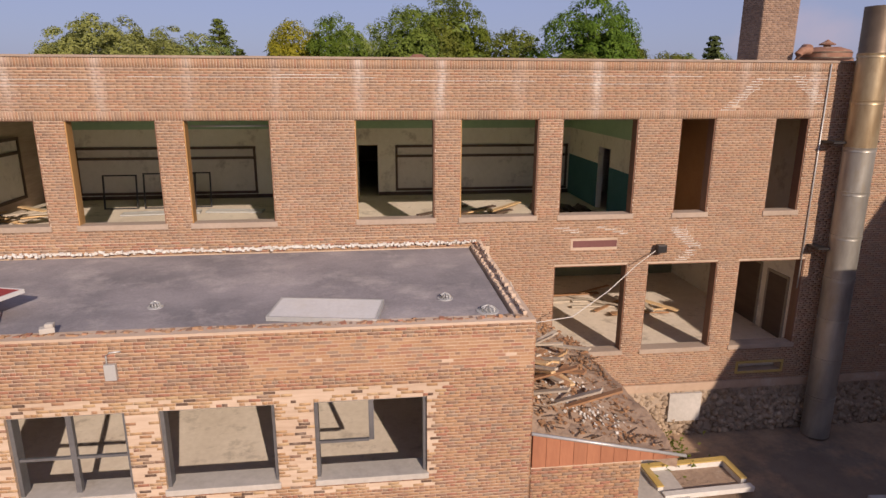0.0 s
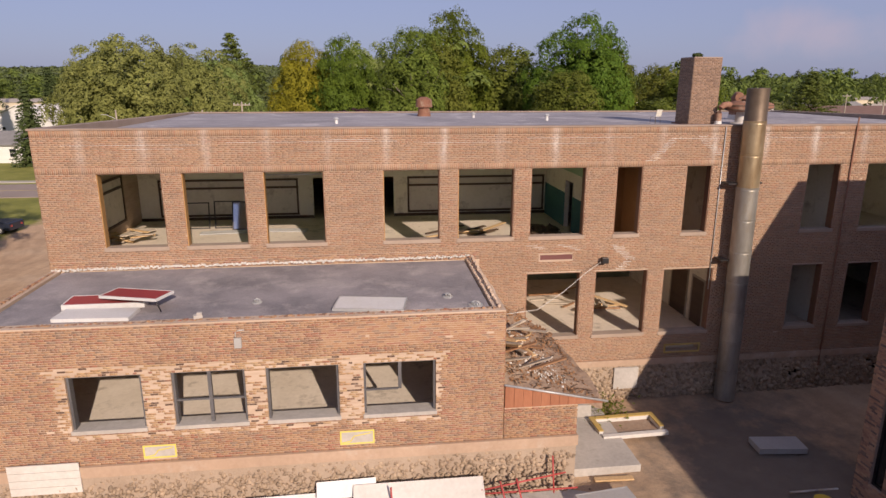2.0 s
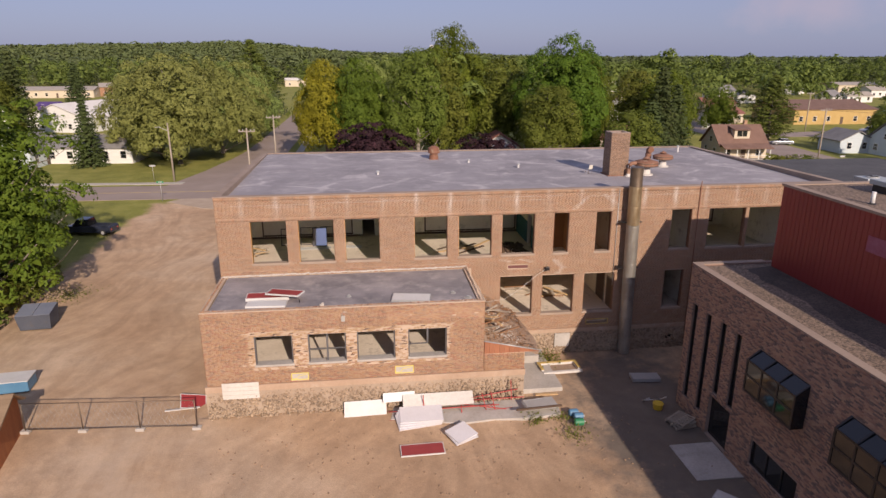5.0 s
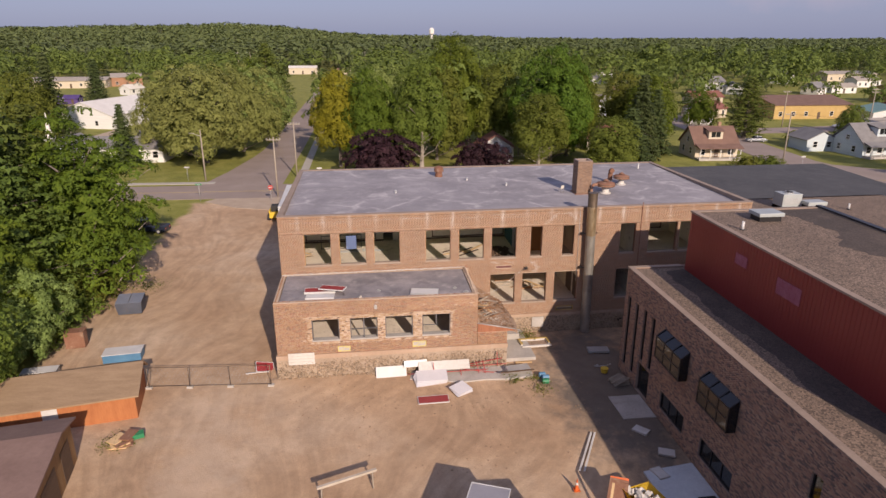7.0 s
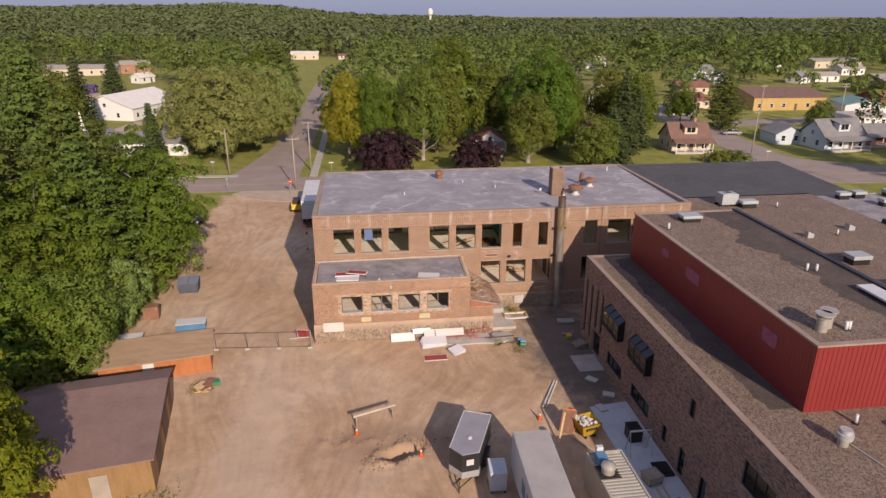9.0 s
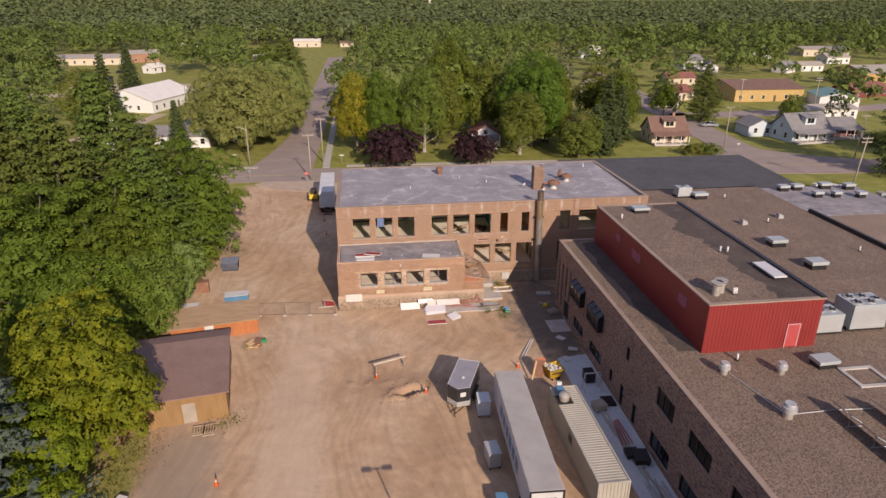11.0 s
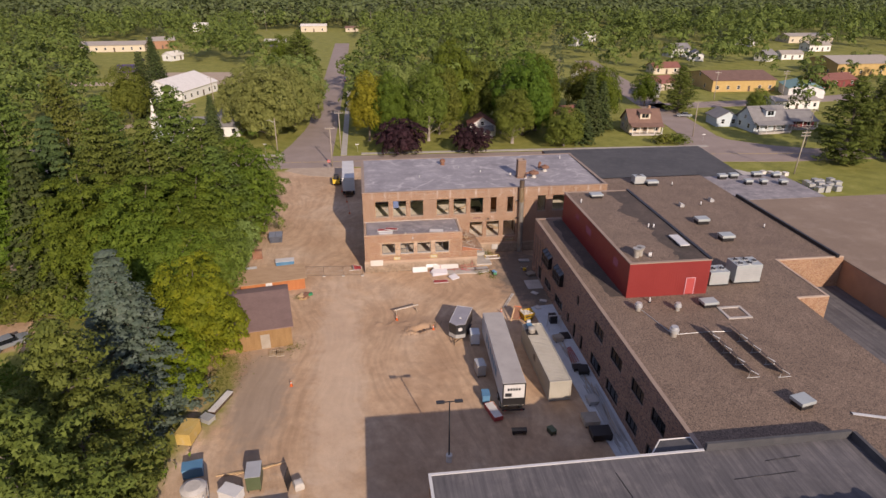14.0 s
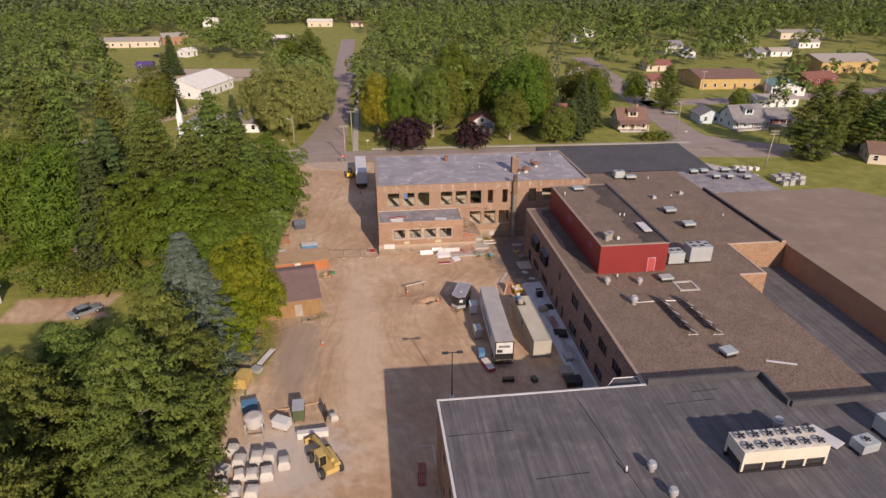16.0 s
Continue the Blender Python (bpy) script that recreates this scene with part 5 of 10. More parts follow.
def bare_branches(bm, g, h, r, z0):
    for k in range(14):
        a, z = g.uniform(0, 6.28), z0 + (h - z0) * g.uniform(-0.15, 0.55)
        p = Vector((0, 0, z))
        pts = [p]
        d = Vector((math.cos(a), math.sin(a), g.uniform(0.3, 0.9)))
        for s in range(4):
            d = (d + Vector(g.normal(0, 0.22, 3))).normalized()
            p = p + d * r * 0.27
            pts.append(p)
        tube(bm, pts, [0.10, 0.07, 0.05, 0.035, 0.015], 5)


def make_tree(kind, seed, h, r, z0, leaves, size, mat_, label, bark=None, clumps=46, bare=False, full=False):
    g = np.random.default_rng(seed)
    root = thing("tree", label, "tree")
    bm = bmesh.new()
    trunk_r = 0.016 * h + 0.06
    lean = [(g.normal(0, 0.012) * h * f, g.normal(0, 0.012) * h * f, f * h * (0.93 if kind != "round" else 0.72)) for f in (0, 0.06, 0.25, 0.5, 0.75, 1.0)]
    lean[0] = (0, 0, -0.3)
    tube(bm, lean, [trunk_r * 1.5, trunk_r * 1.05, trunk_r * 0.85, trunk_r * 0.6, trunk_r * 0.35, 0.03], 9)
    if kind == "round":
        q, cen = round_crown(g, h, r, z0, clumps, leaves, size, full)
        for k in range(0, clumps, max(1, clumps // 16)):
            c = Vector(cen[k])
            s = Vector((0, 0, min(max(c.z - 0.45 * math.hypot(c.x, c.y) - 0.8, z0 * 0.55), h * 0.66)))
            m_ = s.lerp(c, 0.5) + Vector((0, 0, -0.25))
            tube(bm, [s, m_, c], [trunk_r * 0.42, trunk_r * 0.25, 0.03], 6)
        if bare:
            bare_branches(bm, g, h, r * 1.15, z0)
    else:
        q, tips = pine_crown(g, h, r, z0, leaves, size, kind == "spruce")
        for x, y, z, zs in tips[::2]:
            tube(bm, [(0, 0, zs), (x, y, z)], [trunk_r * 0.22, 0.02], 4, False)
    part("trunk", bm, bark or M_BARK, root)
    crown = new("crown", leaves_mesh("crown", q, mat_))
    crown.parent = root
    return root


PROTO = {}


def plant(key, x, y, s=1.0, sz=None, turn=None, label=None):
    """Puts a tree of a kind at a place; the first stands for itself, later ones are copies."""
    t = turn if turn is not None else (x * 37.7 + y * 19.3) % 360
    if key not in PROTO:
        PROTO[key] = make_tree(*KINDS[key][0], **KINDS[key][1])
        ob = PROTO[key]
        ob.matrix_basis = pose(x, y, hill(x, y), 0, 0, t)
    else:
        ob = copy_thing(PROTO[key], pose(x, y, hill(x, y), 0, 0, t))
    ob.scale = (s, s, sz or s)
    if label:
        ob["label"] = label
    return ob


KINDS = {
    "maple": (("round", 11, 18, 6.8, 0.9, 15500, 0.40, L_GREEN, "tall green maple with a dense rounded crown"), dict(clumps=120, full=True)),
    "maple2": (("round", 12, 17, 6.4, 1.0, 13500, 0.41, L_OLIVE, "leafy olive-green broadleaf tree with ragged crown"), dict(clumps=100, full=True)),
    "fullmaple": (("round", 31, 18, 6.8, 0.9, 42000, 0.28, L_GREEN, "tall green maple with a full dense crown"), dict(clumps=210, full=True)),
    "bigmaple": (("round", 19, 18, 7.4, 0.3, 32000, 0.30, L_GREEN, "broad green maple with layered leafy shelves"), dict(clumps=210)),
    "deadmaple": (("round", 13, 18, 6.6, 0.4, 26000, 0.28, L_GREEN, "green maple with bare grey branches showing"), dict(clumps=170, bark=M_BARK_PALE, bare=True)),
    "willow": (("round", 14, 20, 10.0, 0.8, 40000, 0.36, L_WILLOW, "wide silvery-green tree spreading over the lawn"), dict(clumps=300, full=True)),
    "orange": (("round", 15, 18, 5.2, 2.0, 30000, 0.27, L_ORANGE, "tree turning yellow and orange"), dict(clumps=130, full=True)),
    "yellow": (("round", 16, 13, 5.8, 0.3, 26000, 0.27, L_YELLOW, "yellow-green leafy tree at the yard's edge"), dict(clumps=190)),
    "sparse": (("round", 17, 20, 5.0, 3.0, 24000, 0.28, L_OLIVE, "tall thin-leaved tree with pale trunk"), dict(clumps=95, full=True, bark=M_BARK_PALE, bare=True)),
    "purple": (("round", 18, 7.5, 5.2, 0.3, 9000, 0.34, L_PURPLE, "low dark purple-leaved maple on the lawn"), dict(clumps=100)),
    "pine": (("pine", 21, 22, 5.8, 1.5, 5.5, 0.42, L_PINE, "tall white pine with ragged layered boughs"), dict()),
    "pine2": (("pine", 22, 19, 6.8, 0.8, 10, 0.34, L_PINE, "broad dark pine with upswept tufted boughs"), dict()),
    "spruce": (("spruce", 23, 15, 3.6, 0.6, 3.6, 0.40, L_SPRUCE, "dark green spruce with pointed top"), dict()),
    "bluespruce": (("spruce", 24, 16.4, 4.2, 0.5, 8.5, 0.25, L_BLUE, "silvery blue spruce with pointed top"), dict()),
    "shrub": (("round", 25, 2.6, 2.2, 0.1, 2000, 0.2, L_OLIVE, "rounded green shrub on the lawn"), dict(clumps=34)),
}
# yard edge and grove
plant("bluespruce", -36.0, -19.6, 1.78, 1.13)
plant("yellow", -31.4, -11.6, 1.0, 1.06)
plant("yellow", -33.5, -17.0, 0.8, 0.72, label="small yellow-green tree crowding the yard's edge")
for x, y, s, sz in ((-35.0, -34, 1.0, 1.0), (-34.6, -43.5, 1.02, 1.04), (-45.0, -41, 0.9, 0.86), (-46, -32, 0.85, 0.74), (-52, -38, 0.9, 0.8), (-32.5, -51, 0.8, 0.72), (-44, -52, 0.9, 0.9), (-54, -48, 0.9, 0.9)):
    plant("pine2", x, y, s, sz)
for x, y, k, s, sz in (
    (-31.3, 28.5, "deadmaple", 0.94, 1.02), (-34.0, 19, "pine", 0.9, 0.82), (-33.2, 15.0, "willow", 0.42, 0.42), (-36.5, 9, "bigmaple", 0.8, 0.76), (-33.4, 8.0, "maple2", 0.66, 0.56), (-36.5, 14, "bigmaple", 0.86, 0.92), (-36.5, 24, "pine", 1.0, 0.96),
    (-38, 35, "pine", 0.9, 0.8), (-42, 8, "bigmaple", 0.95, 0.95), (-43, 18, "pine", 1.05, 1.02), (-42, 30, "pine", 1.05, 1.14),
    (-50.5, 11, "bigmaple", 1.0, 0.95), (-51, 22, "pine", 1.0, 1.05), (-49, 36, "maple2", 0.9, 0.74), (-58, 13, "spruce", 1.5, 1.35), (-60, 26, "spruce", 1.5, 1.45), (-57, 40, "pine", 1.0, 1.0),
    (-40.6, 44.5, "maple", 0.64, 0.68), (-47, 54, "maple2", 0.65, 0.5), (-66, 18, "maple", 1.05, 1.05), (-69, 32, "pine", 1.05, 1.18), (-66, 46, "pine", 1.0, 1.12), (-76, 24, "maple", 1.0, 1.05), (-78, 42, "pine", 1.1, 1.2), (-84, 30, "maple2", 1.0, 1.0), (-63, 58, "pine", 0.85, 0.8), (-37, 4, "maple", 0.75, 0.6)):
    plant(k, x, y, s, sz)
for x, y, k, s, sz in (
    (-36.5, 99, "willow", 0.95, 0.92), (-31.5, 112, "willow", 0.85, 0.9), (-42, 108, "willow", 0.9, 0.9), (-29, 140, "pine", 0.95, 1.0), (-31, 132, "willow", 0.75, 0.85), (-51.5, 98, "spruce", 0.8, 0.78),
    (-9.6, 92, "orange", 0.9, 0.98), (-4.2, 90, "fullmaple", 0.78, 0.98), (6.2, 90, "sparse", 1.0, 1.02), (10, 97, "maple2", 0.9, 1.05), (14.5, 108, "fullmaple", 1.05, 1.28), (-1, 103, "willow", 0.7, 0.9),
    (33, 93, "fullmaple", 1.05, 1.18), (28.2, 85, "sparse", 1.0, 0.72), (38, 98, "fullmaple", 0.9, 1.05), (24, 108, "maple2", 1.0, 1.05), (51.5, 92, "spruce", 1.15, 1.12), (46, 84, "spruce", 1.3, 0.75), (41, 80.5, "maple2", 0.8, 0.58), (57, 97, "spruce", 1.0, 0.9),
    (-2.0, 76.8, "purple", 1.12, 1.2), (15.6, 77.2, "purple", 0.9, 0.95), (91, 118, "pine", 0.95, 0.66), (103, 57, "pine2", 1.15, 1.05), (118, 66, "pine", 1.1, 0.8), (124, 60, "pine2", 1.0, 0.8), (68, 80, "shrub", 1.2, 1.0), (72.5, 79.5, "shrub", 1.3, 1.0), (100, 110, "shrub", 1.2, 1.0),
    (112, 108, "maple2", 0.5, 0.5), (84, 128, "maple", 0.6, 0.6), (62, 110, "maple", 0.8, 0.85), (60, 122, "maple2", 0.9, 0.9), (44, 120, "maple", 1.0, 1.0), (118, 84, "shrub", 1.0, 1.0), (128, 76, "maple2", 0.8, 0.75), (134, 68, "maple", 0.9, 0.85),
    (-36, 200, "pine2", 1.1, 1.0), (-44, 206, "maple", 0.9, 0.9), (-77, 128, "spruce", 1.3, 1.3), (-80, 122, "maple2", 0.9, 0.95), (-96, 205, "spruce", 1.3, 1.1)):
    plant(k, x, y, s, sz)

plant("maple2", -33.4, 21.5, 0.5, 0.46, label="small leafy tree at the yard's edge")
for x, y, s in ((-31.2, 27, 1.0), (-31.5, 24, 1.0), (-31.0, 30.5, 1.0), (-31.6, 33.5, 1.1), (-31.8, 18.5, 1.0), (-61, 3.0, 1.5), (-57, 2.2, 1.3), (-53, 3.0, 1.6), (-49, 2.4, 1.4), (-45.5, 2.6, 1.6), (-42, 1.5, 1.4), (-39, 0.8, 1.5), (-36.5, -1.0, 1.4), (-65, 4.0, 1.6), (-34.5, 2.0, 1.5)):
    plant("shrub", x, y, s, label="dense green shrub under the trees")

# woods far off, one sheet of trees
g = np.random.default_rng(8)
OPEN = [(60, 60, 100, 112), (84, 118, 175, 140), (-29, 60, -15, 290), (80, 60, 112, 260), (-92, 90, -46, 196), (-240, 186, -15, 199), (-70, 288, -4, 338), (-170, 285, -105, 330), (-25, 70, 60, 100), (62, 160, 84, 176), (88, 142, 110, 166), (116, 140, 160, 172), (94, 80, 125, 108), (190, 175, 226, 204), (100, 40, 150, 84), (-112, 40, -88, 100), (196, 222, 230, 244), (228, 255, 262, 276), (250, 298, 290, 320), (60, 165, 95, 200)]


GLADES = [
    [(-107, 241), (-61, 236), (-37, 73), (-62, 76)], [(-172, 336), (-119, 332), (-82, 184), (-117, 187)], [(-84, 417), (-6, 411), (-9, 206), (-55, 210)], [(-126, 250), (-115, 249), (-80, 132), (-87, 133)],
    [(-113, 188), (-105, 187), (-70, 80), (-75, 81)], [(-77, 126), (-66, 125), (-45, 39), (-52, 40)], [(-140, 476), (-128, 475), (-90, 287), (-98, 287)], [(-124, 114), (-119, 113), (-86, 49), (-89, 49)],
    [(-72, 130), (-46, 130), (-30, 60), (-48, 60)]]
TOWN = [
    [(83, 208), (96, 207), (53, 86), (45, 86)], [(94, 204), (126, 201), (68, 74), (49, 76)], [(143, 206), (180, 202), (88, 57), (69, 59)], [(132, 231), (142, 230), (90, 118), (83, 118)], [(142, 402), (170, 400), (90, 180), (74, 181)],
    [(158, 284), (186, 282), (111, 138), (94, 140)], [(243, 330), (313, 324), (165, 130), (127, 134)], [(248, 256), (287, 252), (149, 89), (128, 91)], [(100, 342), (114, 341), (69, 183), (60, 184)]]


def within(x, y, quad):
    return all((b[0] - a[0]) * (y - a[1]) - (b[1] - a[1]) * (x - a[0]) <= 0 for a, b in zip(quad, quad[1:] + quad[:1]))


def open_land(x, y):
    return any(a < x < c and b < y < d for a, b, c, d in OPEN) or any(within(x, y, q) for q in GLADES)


def woods(name, spots, mat_, per, size, label, lobes=0, lift=0.4, loose=0.3):
    """Trees of a wood as one mesh: spires, or crowns of many rounded lobes."""
    out = []
    for x, y, h, r, spike in spots:
        n = per
        f = g.random(n)
        a = g.uniform(0, 6.283, n)
        if spike:
            zz = h * (0.12 + 0.88 * f)
            rr = r * 0.62 * (1.03 - f) * g.uniform(0.75, 1.1, n)
            c = np.stack([np.cos(a) * rr, np.sin(a) * rr, zz], 1)
        elif lobes:
            u = g.uniform(-0.45, 1, lobes)
            la = g.uniform(0, 6.283, lobes)
            lr = r * np.sqrt(1 - u * u) * g.uniform(0.5, 0.95, lobes)
            cen = np.stack([np.cos(la) * lr, np.sin(la) * lr, h * 0.5 + u * h * 0.4], 1)
            cr = r * g.uniform(0.24, 0.42, lobes)
            k = g.integers(0, lobes, n)
            q = g.normal(size=(n, 3))
            q /= np.linalg.norm(q, axis=1, keepdims=True)
            q[:, 2] = np.where((q[:, 2] < 0) & (g.random(n) < 0.75), -q[:, 2], q[:, 2])
            c = cen[k] + q * cr[k][:, None] * g.uniform(0.8, 1.08, (n, 1)) * np.array([1, 1, 0.9])
        else:
            u = g.uniform(-0.35, 1, n)
            rr = r * np.sqrt(np.maximum(1 - u * u, 0)) * g.uniform(0.72, 1.12, n) * (1 + 0.2 * np.sin(3 * a + x))
            c = np.stack([np.cos(a) * rr, np.sin(a) * rr, h * 0.55 + u * h * 0.45 * g.uniform(0.85, 1.05, n)], 1)
        form = c - np.array([0, 0, h * 0.45])
        form /= np.linalg.norm(form, axis=1, keepdims=True) + 1e-6
        if lobes and not spike:
            form = q + 0.4 * form
        c = c + np.array([x, y, hill(x, y)])
        out.append(leaf_cloud(c, size * (0.8 if spike else 1.0) * (r / 5.0), g, lift, 1.0, form, loose))
    tagged(new(name, leaves_mesh(name, np.concatenate(out), mat_)), label, "woods", kind="stuff")


mid_b, mid_c, far_b, far_c = [], [], [], []
for y in np.arange(100, 430, 10.5):
    for x in np.arange(-0.78 * (y + 95) - 30, 0.98 * (y + 95) + 30, 10.0):
        px_, py_ = x + g.normal(0, 2.6), y + g.normal(0, 2.6)
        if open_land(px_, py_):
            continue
        dens = 0.9 if px_ < 50 else (0.5 if py_ < 300 else 0.85)
        if -100 < px_ < -40 and 60 < py_ < 120:
            dens = 0.35
        if g.random() > dens:
            continue
        if any(within(px_, py_, q) for q in TOWN):
            if g.random() < 0.5 and py_ > 150:
                mid_b.append((px_, py_, g.uniform(5, 9.5), g.uniform(2.2, 4.0), False))
            continue
        sp = g.random() < 0.22
        (mid_c if sp else mid_b).append((px_, py_, g.uniform(11, 20), g.uniform(3.8, 7.0), sp))
for x, y in ((-95, 62), (-100, 55), (-92, 48), (-104, 70), (-97, 38), (-106, 44), (-112, 60), (-118, 50), (-90, 66)):
    mid_b.append((x, y, g.uniform(13, 18), 5.0, False))
for x, y, h_, r_ in ((136, 262, 22, 8), (128, 268, 19, 7), (165, 271, 21, 8), (174, 220, 18, 7), (181, 224, 16, 6.5), (146, 198, 16, 7), (153, 203, 15, 6), (94, 196, 15, 6), (100, 204, 14, 6), (220, 277, 20, 8), (206, 268, 19, 7.5), (217, 333, 21, 9), (196, 300, 20, 8), (240, 312, 20, 8), (269, 329, 20, 8), (110, 182, 11, 5), (118, 214, 13, 5.5), (138, 232, 14, 6), (104, 236, 16, 7), (112, 268, 18, 8), (150, 300, 20, 8), (172, 322, 20, 8), (126, 318, 19, 8), (230, 240, 14, 6), (262, 262, 16, 7), (280, 290, 18, 8), (188, 190, 10, 5), (166, 186, 9, 4.5)):
    mid_b.append((x, y, h_, r_, False))
for k, y in enumerate(np.geomspace(430, 1750, 62)):
    step = 10.5 * (y / 430) ** 0.62
    for x in np.arange(-0.66 * (y + 95) - 60, 0.93 * (y + 95) + 60, step):
        sp = g.random() < (0.85 if 430 < y < 470 and x < 60 else 0.2)
        (far_c if sp else far_b).append((x + g.normal(0, 4), y + g.normal(0, 6), g.uniform(12, 18), g.uniform(5, 7.5) * (y / 430) ** 0.35, sp))
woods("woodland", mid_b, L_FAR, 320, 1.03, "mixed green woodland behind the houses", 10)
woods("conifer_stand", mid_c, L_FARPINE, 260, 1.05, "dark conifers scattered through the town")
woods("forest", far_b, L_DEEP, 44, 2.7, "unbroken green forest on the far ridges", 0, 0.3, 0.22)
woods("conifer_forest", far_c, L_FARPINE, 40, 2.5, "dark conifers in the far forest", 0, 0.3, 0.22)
print("trees", len(mid_b), len(mid_c), len(far_b), len(far_c))


# ---- on and round the school ----
def cone_pts(bm, x, y, prof, seg=20):
    tube(bm, [(x, y, z) for z, _ in prof], [r for _, r in prof], seg)


# tall exhaust stack beside the facade
SX, SY = 13.56, 15.85
M_STEEL_BROWN = surf("heat_tinted_steel", (0.24, 0.165, 0.085), (0.46, 0.37, 0.235), rough=0.42, metal=0.6, fine=3, big=0.9, stretch=(1.6, 1.6, 0.5), per="OBJECT", vary=0.1, stain=(0.2, 0.125, 0.065))
M_STEEL_GREY = surf("weathered_galvanised_steel", (0.27, 0.25, 0.215), (0.47, 0.445, 0.39), rough=0.42, metal=0.6, fine=3, big=0.9, stretch=(1.6, 1.6, 0.5), per="OBJECT", vary=0.1, stain=(0.34, 0.29, 0.2))
stack = thing("exhaust_stack", "tall galvanised steel exhaust stack strapped to the brick facade", "chimney stack", (SX, SY, 0))
stack.matrix_basis = pose(SX, SY, 0, 0, -0.85, 0)
zs = [0.02, 1.3, 2.55, 3.8, 5.05, 6.3, 7.55, 8.75, 10.0, 11.2]
for a, b in zip(zs, zs[1:]):
    bm = bmesh.new()
    cone_pts(bm, 0, 0, [(a + 0.005, 0.395), (b - 0.005, 0.395)], 32)
    part("pipe_section", bm, M_STEEL_BROWN if a > 8.0 else M_STEEL_GREY, stack)
    bm = bmesh.new()
    cone_pts(bm, 0, 0, [(b - 0.06, 0.398), (b - 0.055, 0.412), (b - 0.02, 0.404), (b + 0.02, 0.404), (b + 0.055, 0.412), (b + 0.06, 0.398)], 32)
    part("joint_band", bm, M_STEEL_BROWN if a > 8.0 else M_STEEL_GREY, stack)
bm = bmesh.new()
cone_pts(bm, 0, 0, [(11.26, 0.395), (11.3, 0.385), (12.42, 0.385)], 32)
part("upper_pipe", bm, M_STEEL_OLD, stack, "sooty darker top section")
for z in (5.9, 8.9):
    bm = bmesh.new()
    box(bm, -0.75, 0.1, z, -0.45, 0.6, z + 0.06)
    box(bm, 0.45, 0.1, z, 0.6, 0.6, z + 0.06)
    box(bm, -0.75, 0.04, z, 0.6, 0.1, z + 0.06)
    part("wall_bracket", bm, M_DARKMETAL, stack)
bm = bmesh.new()
tube(bm, [(SX - 0.95, FY - 0.04, 4.6), (SX - 0.95, FY - 0.04, 11.0)], 0.018, 8)
tagged(part("conduit_pipe", bm, M_GREYMETAL), "thin grey conduit running up the brickwork", "pipe")
bm = bmesh.new()
tube(bm, [(17.98, FY - 0.05, 0.3), (17.98, FY - 0.05, 11.35)], 0.03, 8)
tagged(part("conduit_pipe", bm, M_RUST), "rusty standpipe rising past the roof edge", "pipe")

# chimney and roof fans
ch = thing("brick_chimney", "square tan brick chimney rising from the flat roof", "chimney", (14.9, 22.96, roof_z(23.0) - 0.01))
bm = bmesh.new()
wall_x(bm, -0.66, -0.44, -0.68, 0.68, 0, 3.08)
wall_x(bm, 0.44, 0.66, -0.68, 0.68, 0, 3.08)
wall_y(bm, -0.68, -0.46, -0.44, 0.44, 0, 3.08)
wall_y(bm, 0.46, 0.68, -0.44, 0.44, 0, 3.08)
sh = part("shaft", bm, M_MORTAR_DARK, ch)
for ax, at, out, half in ((1, -0.656, -1, 0.68), (1, 0.656, 1, 0.68), (0, -0.676, -1, 0.66), (0, 0.676, 1, 0.66)):
    lo, hi = facing(courses(-half, half, 0.0, 3.06, [], rng), ax, at, out, 0.009, rng)
    tagged(new("brickwork", blocks("brickwork", lo, hi, M_CHIMNEY, ax, out)), kind="stuff").parent = sh
bm = bmesh.new()
box(bm, -0.8, -0.78, 0, 0.8, 0.78, 0.06)
part("flashing", bm, M_RUST, ch, "rusted flashing at the foot")


def drum_fan(x, y, z, s, label):
    """A roof fan: pale round neck, wide flat rusty drum and a small pointed cap on legs."""
    e = thing("roof_fan", label, "roof fan", (x, y, z))
    bm = bmesh.new()
    cone_pts(bm, 0, 0, [(0, 0.5 * s), (0.07 * s, 0.5 * s), (0.09 * s, 0.33 * s), (0.57 * s, 0.28 * s)], 20)
    part("neck", bm, M_CONC_WHITE, e, "pale painted duct")
    bm = bmesh.new()
    cone_pts(bm, 0, 0, [(0.56 * s, 0.42 * s), (0.6 * s, 0.72 * s), (0.64 * s, 0.8 * s), (0.86 * s, 0.8 * s), (0.92 * s, 0.74 * s), (1.03 * s, 0.4 * s)], 26)
    drum = part("drum", bm, M_RUST, e, "rusted flat drum housing")
    for zz in (0.66, 0.84):
        bm = bmesh.new()
        cone_pts(bm, 0, 0, [((zz - 0.02) * s, 0.81 * s), ((zz + 0.02) * s, 0.81 * s)], 26)
        part("hoop", bm, M_STEEL_OLD, drum)
    bm = bmesh.new()
    cone_pts(bm, 0, 0, [(1.02 * s, 0.12 * s), (1.1 * s, 0.12 * s), (1.1 * s, 0.26 * s), (1.13 * s, 0.27 * s), (1.22 * s, 0.1 * s), (1.28 * s, 0.03 * s)], 18)
    part("cap", bm, M_RUST, e, "small rusty pointed cap")


